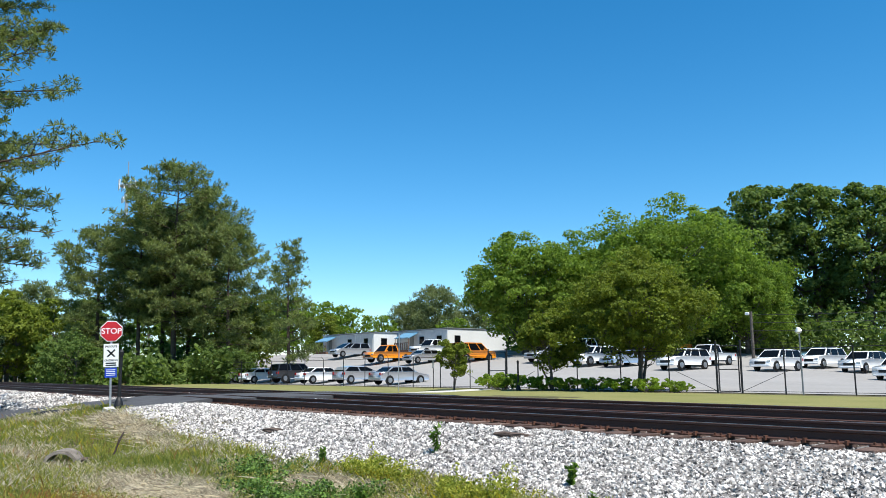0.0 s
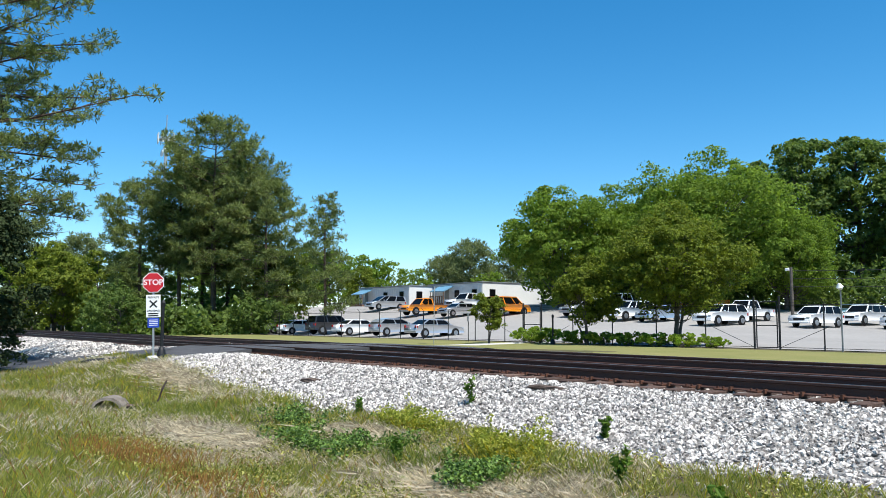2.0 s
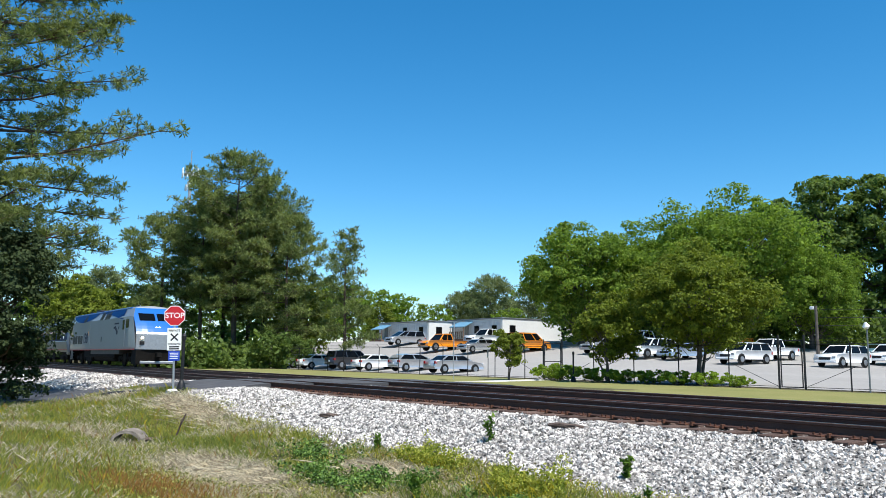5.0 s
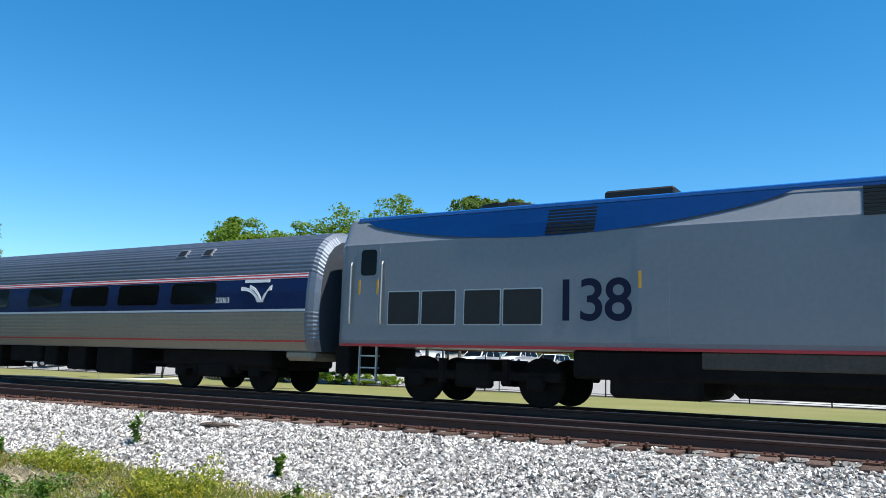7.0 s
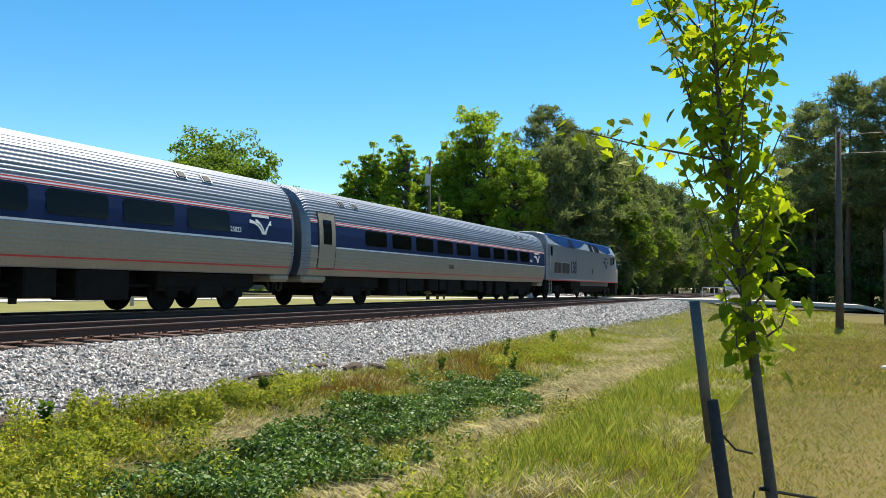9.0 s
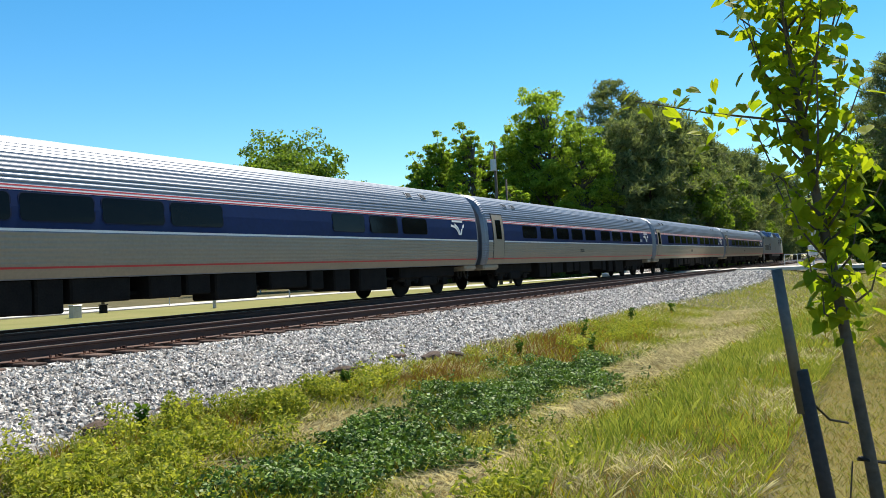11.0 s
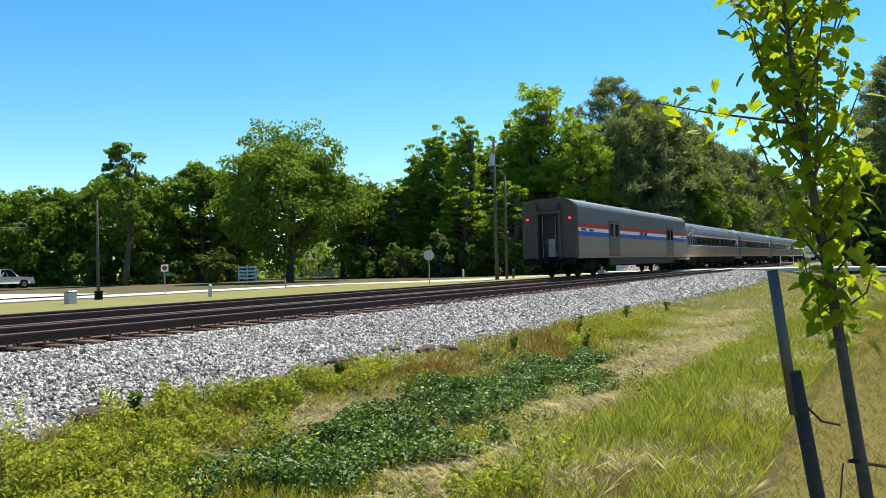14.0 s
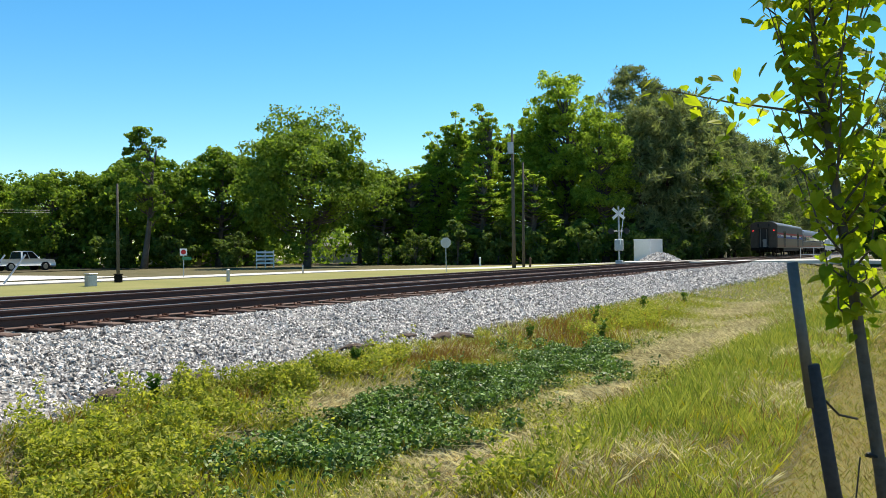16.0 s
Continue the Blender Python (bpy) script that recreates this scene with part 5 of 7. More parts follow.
# bushy yellow-green weeds in rounded mounds along the ballast foot
B = meadow_points(rng, [(x - 1.5 * a, x + 1.5 * a, y - 1.5 * b, y + 1.5 * b, 2400) for x, y, a, b in YELLOW])
bn = np.array([fractal(x, y, 2.0, 17.0) + 0.5 * fractal(x, y, 5.0, 6.0) for x, y in B])
B, bn = B[inside(B, YELLOW) + 0.7 * bn > 0.42], bn[inside(B, YELLOW) + 0.7 * bn > 0.42]
M["bush_weed"] = material("bushy_weed_leaves", (0.15, 0.19, 0.025), 0.6, other=(0.42, 0.41, 0.08), scale=3, fine=12, bump=0, island=0.5, through_light=0.45)
bz = ground_z(B[:, 0], B[:, 1]) + rng.uniform(0.05, 1, len(B)) ** 0.7 * np.clip(0.24 + 0.30 * bn, 0.08, 0.45)
tagged(new("bushy_weed", foliage("bushy_weed", quads(np.column_stack([B, bz]), 0.040, rng, 0.7, 1.4), M["bush_weed"])), "bushy yellow-green weeds along the ballast foot", "weeds", "", "stuff")
# low leafy herbs between the grass, and matted straw
M["herb"] = material("low_meadow_herbs", (0.09, 0.11, 0.02), 0.7, other=(0.48, 0.45, 0.15), scale=1.2, fine=8, bump=0, island=0.6, through_light=0.4)
H = meadow_points(rng, [(-13, 14, 2.6, 7.6, 900), (14, 28, 2.0, 7.4, 300), (-24, -13, 3.0, 8.0, 300)])
hn = np.array([fractal(x, y, 0.9, 21.0) + 0.6 * fractal(x, y, 2.4, 13.0) for x, y in H])
H = H[(hn > 0.0) & (inside(H, STRAW) < 0.55)]
hz = ground_z(H[:, 0], H[:, 1]) + rng.uniform(0.02, 0.15, len(H))
tagged(new("herbs", foliage("herbs", quads(np.column_stack([H, hz]), 0.034, rng, 1.0, 1.2), M["herb"])), "low yellow-green herbs among the grass", "herbs", "", "stuff")
S2 = meadow_points(rng, [(x - 1.3 * a, x + 1.3 * a, y - 1.3 * b, y + 1.3 * b, 1300) for x, y, a, b in STRAW])
S2 = S2[inside(S2, STRAW) > rng.uniform(0.2, 0.8, len(S2))]
blades("straw_litter", S2, 0.13, 0.006, rng, "straw", "matted bleached straw on the ditch bank", 1.6, 0.3)
# mown lawn bank
M["lawn_blade"] = material("lawn_grass_blades", (0.085, 0.11, 0.02), 0.6, other=(0.34, 0.31, 0.07), scale=0.9, fine=6, bump=0, island=0.5, through_light=0.4)
M["lawn_straw"] = material("dry_lawn_tips", (0.17, 0.12, 0.055), 0.8, other=(0.52, 0.40, 0.19), scale=1.5, fine=8, bump=0, island=0.5, through_light=0.3)
Q = meadow_points(rng, [(2.0, 14, -5, 2.2, 1700), (14, 30, -9, 1.2, 480), (30, 46, -13, 1.2, 140), (-13, 2.0, -4, 0.9, 500), (-40, -13, -10, -3, 40)])
half = rng.random(len(Q)) < 0.42 + 0.5 * np.array([fractal(x, y, 0.4, 9.0) for x, y in Q]) + np.clip(-Q[:, 1], 0, 3) * 0.08
nearq = np.abs(Q[:, 0]) < 14
for sel, mat, lab in ((half, "lawn_straw", "sun-dried tips of the mown lawn"), (~half, "lawn_blade", "short mown lawn grass")):
    blades("lawn_grass", Q[sel & nearq], 0.055, 0.005, rng, mat, lab, 0.6)
    blades("lawn_grass", Q[sel & ~nearq], 0.10, 0.014, rng, mat, lab, 0.6)
# creeper patches: small folded leaves in low mounds
C = meadow_points(rng, [(x - 1.5 * a, x + 1.5 * a, y - 1.5 * b, y + 1.5 * b, 3200) for x, y, a, b in CREEP])
holes = np.array([fractal(x, y, 1.3, 5.0) + 0.6 * fractal(x, y, 3.7, 1.0) for x, y in C])
C = C[inside(C, CREEP) + 1.0 * holes > rng.uniform(0.30, 0.75, len(C))]
cz = ground_z(C[:, 0], C[:, 1]) + rng.uniform(0.02, 1, len(C)) * (0.24 + 0.16 * np.array([fractal(x, y, 1.6) for x, y in C]))
V = quads(np.column_stack([C, cz]), 0.054, rng, 1.3, 1.0)
tagged(new("creeper", foliage("creeper", V, M["creeper"])), "dark green creeper mat in the ditch", "creeper", "", "stuff")


def weed(x, y, h, seed, mat="weed", label="leafy green weed at the ballast edge", n=70, wide=0.35):
    r = np.random.default_rng(seed)
    t = thing("weed", x, y, max(gz(x, y), float(np.interp(y, bed_y, bed_z)) if y > 7.5 else -9), 0, label, "weed")
    w = Shape()
    pts = []
    for k in range(5):
        a = r.uniform(0, 6.28)
        tip = np.array([math.cos(a) * wide * h * 0.5, math.sin(a) * wide * h * 0.5, h * r.uniform(0.65, 1)])
        w.tube([(0, 0, -0.02), tip * 0.5 + np.array([0, 0, 0.05 * h]), tip], [0.006, 0.004, 0.002], 4, False)
        for q in range(n // 5):
            f = r.uniform(0.15, 1)
            pts.append(tip * f + r.normal(size=3) * 0.05 * h)
    part("stalk", w, M["bark_grey"] if mat != "weed" else M["weed"], t)
    child("leaves", foliage("leaves", quads(np.array(pts), 0.075, r, 0.6, 1.5), M[mat]), t)
    return t


for k, (x, y, h) in enumerate(((-10.6, 8.6, 0.55), (-7.2, 8.1, 0.36), (-5.9, 6.9, 0.42), (-4.5, 6.6, 0.35), (-8.9, 6.0, 0.45), (15.9, 5.6, 0.55), (18.3, 6.6, 0.6), (14.5, 6.6, 0.4), (9.6, 7.2, 0.3), (6.1, 7.4, 0.35),
                               (-12.4, 7.5, 0.35), (23, 6.8, 0.6), (27, 6.6, 0.5))):
    weed(x, y, h, 100 + k)


def rock(name, x, y, s, seed, mat, label, category, long=1.0, turn=0.0):
    r = np.random.default_rng(seed)
    bm = bmesh.new()
    bmesh.ops.create_icosphere(bm, subdivisions=2, radius=1)
    for v in bm.verts:
        k = 1 + 0.45 * noise.noise(v.co * 1.7 + Vector((seed, 0, 0)))
        v.co = Vector((v.co.x * s * long * k, v.co.y * s * 0.55 * k, v.co.z * s * 0.38 * k))
    me = bpy.data.meshes.new(name)
    bm.to_mesh(me)
    bm.free()
    me.materials.append(M[mat])
    z = max(gz(x, y), float(np.interp(y, bed_y, bed_z)) if y > 7.4 else -9)
    ob = new(name, me)
    ob.matrix_basis = pose(x, y, z + s * 0.28, 0, 0, turn)
    return tagged(ob, label, category)


M["rot"] = material("rotten_wood", (0.035, 0.025, 0.02), 0.95, other=(0.16, 0.12, 0.10), scale=6, fine=30, bump=0.9)
M["pale_wood"] = material("weathered_stump", (0.07, 0.058, 0.048), 0.95, other=(0.36, 0.31, 0.26), scale=6, fine=40, bump=0.9)
TIE = "piece of rotten old tie lying on the ballast edge"
for k, (x, y, s, l, a) in enumerate(((12.8, 7.6, 0.15, 2.4, 10), (10.5, 7.85, 0.12, 1.8, -30), (7.0, 7.8, 0.14, 1.3, -40), (5.75, 7.7, 0.15, 1.3, 15), (13.5, 7.5, 0.10, 2.4, 60), (15.5, 7.5, 0.12, 2.2, -20), (-9.8, 9.6, 0.10, 3.0, 10), (-16.5, 8.7, 0.12, 1.5, 30), (12.2, 8.0, 0.09, 2.2, -15))):
    rock("rotten_tie", x, y, s * 1.35, k + 3, "rot", TIE, "wood debris", l, a)
st = thing("stump", -18.6, 4.9, gz(-18.6, 4.9), 62, "weathered hollow stump with a bare branch", "stump")
s = Shape()
ringsn = []
for k in range(9):
    a = math.pi * k / 8
    ringsn.append((0.36 * math.cos(a), 0.31 * math.sin(a)))
s.loft([[(x, y0, z) for x, z in ringsn] + [(x * 0.8, y0, z * 0.78) for x, z in ringsn[::-1]] for y0 in (-0.3, 0.0, 0.35)])
part("shell", s, M["pale_wood"], st, "bleached hollow shell")
part("branch", Shape().tube([(0.3, 0, 0.08), (0.7, 0.05, 0.10), (1.0, 0.05, 0.16), (1.1, 0.05, 0.48), (1.18, 0.05, 0.64)], [0.045, 0.04, 0.035, 0.03, 0.015], 7), M["rot"], st, "dark bare branch")

# ---- the young maple with its stake, close to the camera ----
def leaf_shape():
    pts = []
    for a, r in ((-90, 0.0), (-62, 0.42), (-35, 0.52), (-5, 0.62), (25, 0.66), (55, 0.72), (75, 0.85), (90, 1.1), (105, 0.85), (125, 0.72), (155, 0.66), (185, 0.62), (215, 0.52), (242, 0.42)):
        pts.append((r * math.cos(radians(a)), r * math.sin(radians(a)) + 0.45))
    return np.array(pts)


def young_tree():
    r = np.random.default_rng(8)
    t = thing("young_maple", 4.45, 0.15, gz(4.45, 0.15), 0, "slender staked young maple with fresh lime leaves", "tree")
    top = 2.5
    trunk = [(0, -0.05, -0.05), (0.0, 0.0, 0.5), (-0.01, 0.06, 1.0), (0.0, 0.12, 1.5), (0.0, 0.19, 2.0), (0.02, 0.26, 2.6), (0.03, 0.33, 3.4)]
    w = Shape().tube(trunk, [0.036, 0.031, 0.028, 0.026, 0.022, 0.015, 0.006], 9)
    tips = []
    n_br = 42
    for k in range(n_br):
        z = 1.22 + 1.85 * (k / n_br) ** 1.0 + r.uniform(-0.05, 0.05)
        f = min(5, int(np.searchsorted([p[2] for p in trunk], z)) - 1)
        q = (z - trunk[f][2]) / (trunk[f + 1][2] - trunk[f][2])
        o = np.array(trunk[f]) * (1 - q) + np.array(trunk[f + 1]) * q
        a = 2.4 * k + r.uniform(-0.4, 0.4)
        ln = r.uniform(0.32, 0.74) if k > 7 else r.uniform(0.12, 0.3)
        up = r.uniform(1.0, 2.2)
        if k in (24,):
            a, ln, up = 1.75, 0.85, 0.25
        d = np.array([math.cos(a), math.sin(a), up])
        d /= np.linalg.norm(d)
        p1, p2 = o + d * ln * 0.5 + np.array([math.cos(a), math.sin(a), 0]) * 0.05, o + d * ln + np.array([0, 0, 0.12 * ln * (up > 0.4)])
        part("branch", Shape().tube([o, p1, p2], [0.008, 0.005, 0.002], 5), M["bark_grey"], t)
        for g in range(int(5 + ln * 38)):
            h = r.uniform(0.15, 1.0)
            tips.append((o * (1 - h) + p2 * h + r.normal(size=3) * 0.055, d))
    part("trunk", w, M["bark_grey"], t, "thin dark trunk with upright twigs", True)
    sh = leaf_shape()
    V, F, o = [], [], 0
    for p, d in tips:
        s = r.uniform(0.032, 0.064)
        a = r.uniform(0, 6.28)
        tilt = r.uniform(-0.1, 1.15)
        m = Euler((-tilt + 0.2, r.normal() * 0.45, a)).to_matrix()
        v = np.array([m @ Vector((x * s, y * s * 1.15, -0.25 * abs(x) * s - 0.3 * y * y * s)) for x, y in sh]) + p
        V.append(v)
        F.append([o + i for i in range(len(sh))])
        o += len(sh)
    me = bpy.data.meshes.new("leaves")
    me.from_pydata([tuple(q) for v in V for q in v], [], F)
    me.materials.append(M["leaf_near"])
    child("leaves", me, t, "fresh lime green lobed leaves lit through by the sun")
    part("tie_loop", Shape().tube([(0.03, 0.02, 0.62), (-0.045, 0.02, 0.625), (-0.02, 0.06, 0.63), (0.03, 0.05, 0.62)], 0.008, 5), M["black"], t, "black tie round the trunk")
    return t


young_tree()
M["dull_pipe"] = material("dull_steel_pipe", (0.13, 0.12, 0.11), 0.6, 0.4, vary=0.3, scale=6)
stk = thing("tree_stake", 4.1, 0.42, gz(4.1, 0.42), 0, "leaning metal stake in a rusty sleeve beside the young tree", "stake")
part("pipe", Shape().tube([(0, 0.0, 0.9), (-0.02, 0.075, 1.58)], 0.025, 10), M["dull_pipe"], stk, "grey steel pipe", True)
M["sleeve"] = material("rusty_dark_sleeve", (0.06, 0.045, 0.04), 0.8, 0.3, vary=0.4, scale=8)
part("sleeve", Shape().tube([(0.03, -0.17, -0.1), (0, 0.0, 1.1)], 0.034, 10), M["sleeve"], stk, "dark rusty lower sleeve", True)
cab = thing("guy_cable", 4.42, 0.22, gz(4.42, 0.22), 0, "thin dark cable from the young tree to the ground", "cable")
part("cable", Shape().tube([(0.02, 0.0, 0.62), (0.3, -0.55, 0.52), (0.6, -1.3, 0.66), (0.9, -2.0, 0.9)], 0.008, 5), M["black"], cab)
part("cable", Shape().tube([(-0.32, 0.19, 0.98), (-0.15, 0.1, 0.84), (0.0, 0.03, 0.80)], 0.006, 5), M["black"], cab)
part("cable", Shape().tube([(-0.03, 0.02, 0.62), (-0.15, 0.08, 0.0)], 0.004, 4), M["black"], cab)


# ---- the staff lot: cars ----
def paint(name, c, metal=0.2):
    return material(name, c, 0.3, metal, vary=0.05, scale=1, fine=9, bump=0, coat=0.6)


M["car_white"], M["car_silver"] = paint("white_car_paint", (0.80, 0.80, 0.79), 0.0), paint("silver_car_paint", (0.50, 0.51, 0.53), 0.6)
M["car_orange"], M["car_blue"] = paint("orange_truck_paint", (0.80, 0.25, 0.01), 0.0), paint("pale_blue_car_paint", (0.36, 0.45, 0.54), 0.5)
M["car_dark"] = paint("dark_car_paint", (0.03, 0.035, 0.045), 0.3)
M["car_teal"] = paint("teal_car_paint", (0.10, 0.20, 0.24), 0.3)
M["lamp_red"] = material("red_lens", (0.35, 0.01, 0.01), 0.2, bump=0)
M["lamp_clear"] = material("clear_lens", (0.6, 0.62, 0.65), 0.1, 0.5, bump=0)

# side outlines as shares of length (from the tail) and metres of height: lower body, then glasshouse
KINDS = {
    "sedan": dict(L=4.75, W=1.82, H=1.44, low=[(0, .50), (.01, .92), (.16, .98), (.30, 1.0), (.72, .95), (.96, .76), (1, .55), (1, .30), (0, .32)],
                  top=[(.13, .97), (.28, 1.42), (.50, 1.44), (.60, 1.38), (.76, .94)], r=.32, ax=(.19, .82)),
    "hatch": dict(L=4.40, W=1.80, H=1.48, low=[(0, .45), (.01, .98), (.10, 1.02), (.72, .98), (.95, .82), (1, .55), (1, .30), (0, .32)],
                  top=[(.02, 1.0), (.10, 1.36), (.30, 1.48), (.52, 1.47), (.80, .97)], r=.32, ax=(.18, .82)),
    "suv": dict(L=4.95, W=1.95, H=1.80, low=[(0, .50), (.0, 1.08), (.10, 1.12), (.74, 1.10), (.97, 1.0), (1, .62), (1, .36), (0, .40)],
                top=[(.015, 1.1), (.06, 1.70), (.30, 1.80), (.60, 1.77), (.76, 1.1)], r=.38, ax=(.18, .81)),
    "minivan": dict(L=5.0, W=1.95, H=1.76, low=[(0, .45), (.0, 1.0), (.10, 1.05), (.78, 1.02), (.96, .88), (1, .55), (1, .30), (0, .34)],
                    top=[(.01, 1.02), (.05, 1.66), (.28, 1.76), (.58, 1.73), (.84, 1.0)], r=.34, ax=(.19, .81)),
    "pickup": dict(L=5.7, W=2.0, H=1.90, low=[(0, .62), (.0, 1.12), (.40, 1.12), (.72, 1.14), (.97, 1.06), (1, .66), (1, .45), (0, .48)],
                   top=[(.38, 1.12), (.40, 1.84), (.50, 1.90), (.60, 1.87), (.72, 1.13)], r=.40, ax=(.20, .81)),
    "van": dict(L=5.2, W=1.98, H=1.95, low=[(0, .50), (.0, 1.12), (.10, 1.15), (.78, 1.12), (.97, 1.02), (1, .62), (1, .38), (0, .42)],
                top=[(.005, 1.12), (.03, 1.88), (.28, 1.95), (.64, 1.92), (.80, 1.12)], r=.37, ax=(.2, .82)),
}


def car(kind, mat, label, rack=False):
    k = KINDS[kind]
    L, W, H = k["L"], k["W"], k["H"]
    t = thing("car" if kind != "pickup" else "pickup_truck", 0, 0, 0, 0, label, "car" if kind != "pickup" else "pickup", "cars in the lot")
    belt = max(z for _, z in k["low"])
    def wide(z):
        return W / 2 * (1 - 0.10 * max(0, 0.55 - z) / 0.25 * 0.5 - (0.24 * max(0, z - belt + 0.03) / (H - belt)))
    def solid(pts, inset=0.0, grow=0.0):
        rings = []
        for s, i in ((-1, 0.10), (-1, 0.02), (-1, 0.0), (1, 0.0), (1, 0.02), (1, 0.10)):
            cx, cz = 0.0, sum(z for _, z in pts) / len(pts)
            q = 1 - i * 0.5
            y = s * (1 - i * 0.35)
            rings.append([((x - 0.5) * L * q, y * (wide(z) + grow), cz + (z - cz) * q) for x, z in pts])
        return Shape().loft(rings)
    part("body", solid(k["low"]), M[mat], t, "", True)
    roof = k["top"]
    part("cabin", solid(roof), M[mat], t)
    # glass: side band, windscreen and tail pane, a little proud
    zt, zb = H - 0.10, belt + 0.02
    def edge(z, first):
        pts = roof if first else roof[::-1]
        for (x0, z0), (x1, z1) in zip(pts, pts[1:]):
            if min(z0, z1) <= z <= max(z0, z1) and abs(z1 - z0) > 1e-6:
                return x0 + (x1 - x0) * (z - z0) / (z1 - z0)
        return pts[-1][0]
    for s in (-1, 1):
        a0, a1, b0, b1 = edge(zb, True) + .02, edge(zt, True) + .03, edge(zb, False) - .03, edge(zt, False) - .02
        cuts = [0, .36, .40, .74, .78, 1] if kind in ("suv", "minivan", "van") else ([0, .48, .53, 1] if kind != "pickup" else [0, .40, .46, 1])
        for f0, f1 in zip(cuts[::2], cuts[1::2]):
            q = [((a0 + (b0 - a0) * f0 - .5) * L, zb), ((a0 + (b0 - a0) * f1 - .5) * L, zb), ((a1 + (b1 - a1) * f1 - .5) * L, zt), ((a1 + (b1 - a1) * f0 - .5) * L, zt)]
            part("side_window", Shape().loft([[(x, s * (wide(z) + o), z) for x, z in q] for o in (-0.03, 0.012)]), M["glass"], t)
        for ax in k["ax"]:
            x = (ax - .5) * L
            part("wheel_arch", Shape().disc(x, s * (W / 2 - 0.10) - 0.06, k["r"] + 0.02, k["r"] * 1.22, 0.125, 20), M["black"], t)
            wh = part("wheel", Shape().disc(x, s * (W / 2 - 0.09) - 0.09, k["r"], k["r"], 0.19, 20), M["tyre"], t)
            part("rim", Shape().disc(x, s * (W / 2 - 0.07) - 0.10, k["r"], k["r"] * 0.64, 0.205, 14), M["alloy"], wh)
        part("headlamp", Shape().box(L / 2 - 0.28, L / 2 - 0.015, min(s * W * .30, s * W * .475), max(s * W * .30, s * W * .475), belt * .64, belt * .78, 0.03), M["lamp_clear"], t)
        part("tail_lamp", Shape().box(-L / 2 - 0.005, -L / 2 + 0.2, min(s * W * .36, s * W * .49), max(s * W * .36, s * W * .49), belt * .70, belt * .92, 0.03), M["lamp_red"], t)
        part("mirror", Shape().box(L * .16, L * .16 + .12, min(s * W * .5, s * W * .58), max(s * W * .5, s * W * .58), belt, belt + .14, 0.03), M[mat], t)
    for first, nm in ((True, "rear_window"), (False, "windscreen")):
        x0, x1, d = edge(zb, first), edge(zt, first), (-0.012 if first else 0.012)
        if kind == "pickup" and first:
            zb2 = zb + .1
        q = [((x0 - .5) * L + d, -(wide(zb) - .1), zb), ((x0 - .5) * L + d, wide(zb) - .1, zb), ((x1 - .5) * L + d, wide(zt) - .08, zt), ((x1 - .5) * L + d, -(wide(zt) - .08), zt)]
        part(nm, Shape().loft([[(x + o, y, z) for x, y, z in q] for o in (-0.02, d)]), M["glass"], t)
    part("grille", Shape().box(L / 2 - 0.1, L / 2 + 0.012, -W * .26, W * .26, belt * .5, belt * .70, 0.02), M["black"], t)
    part("bumper", Shape().box(L / 2 - 0.15, L / 2 + 0.05, -W * .46, W * .46, .34, .50, 0.04), M["galv"] if kind in ("pickup",) else M[mat], t)
    part("bumper", Shape().box(-L / 2 - 0.05, -L / 2 + 0.12, -W * .46, W * .46, .38, .54, 0.04), M[mat], t)
    part("plate", Shape().box(-L / 2 - 0.06, -L / 2 - 0.03, -.15, .15, belt * .60, belt * .60 + .13), M["white"], t)
    if kind == "pickup":
        part("bed_floor", Shape().box(-L * .49, -L * .13, -W * .42, W * .42, 1.125, 1.135), M["black"], t, "dark open cargo bed")
    if rack:
        part("light_bar", Shape().box(-0.5, 0.5, -0.5, 0.5, H, H + 0.08, 0.03), M["white"], t)
    return t


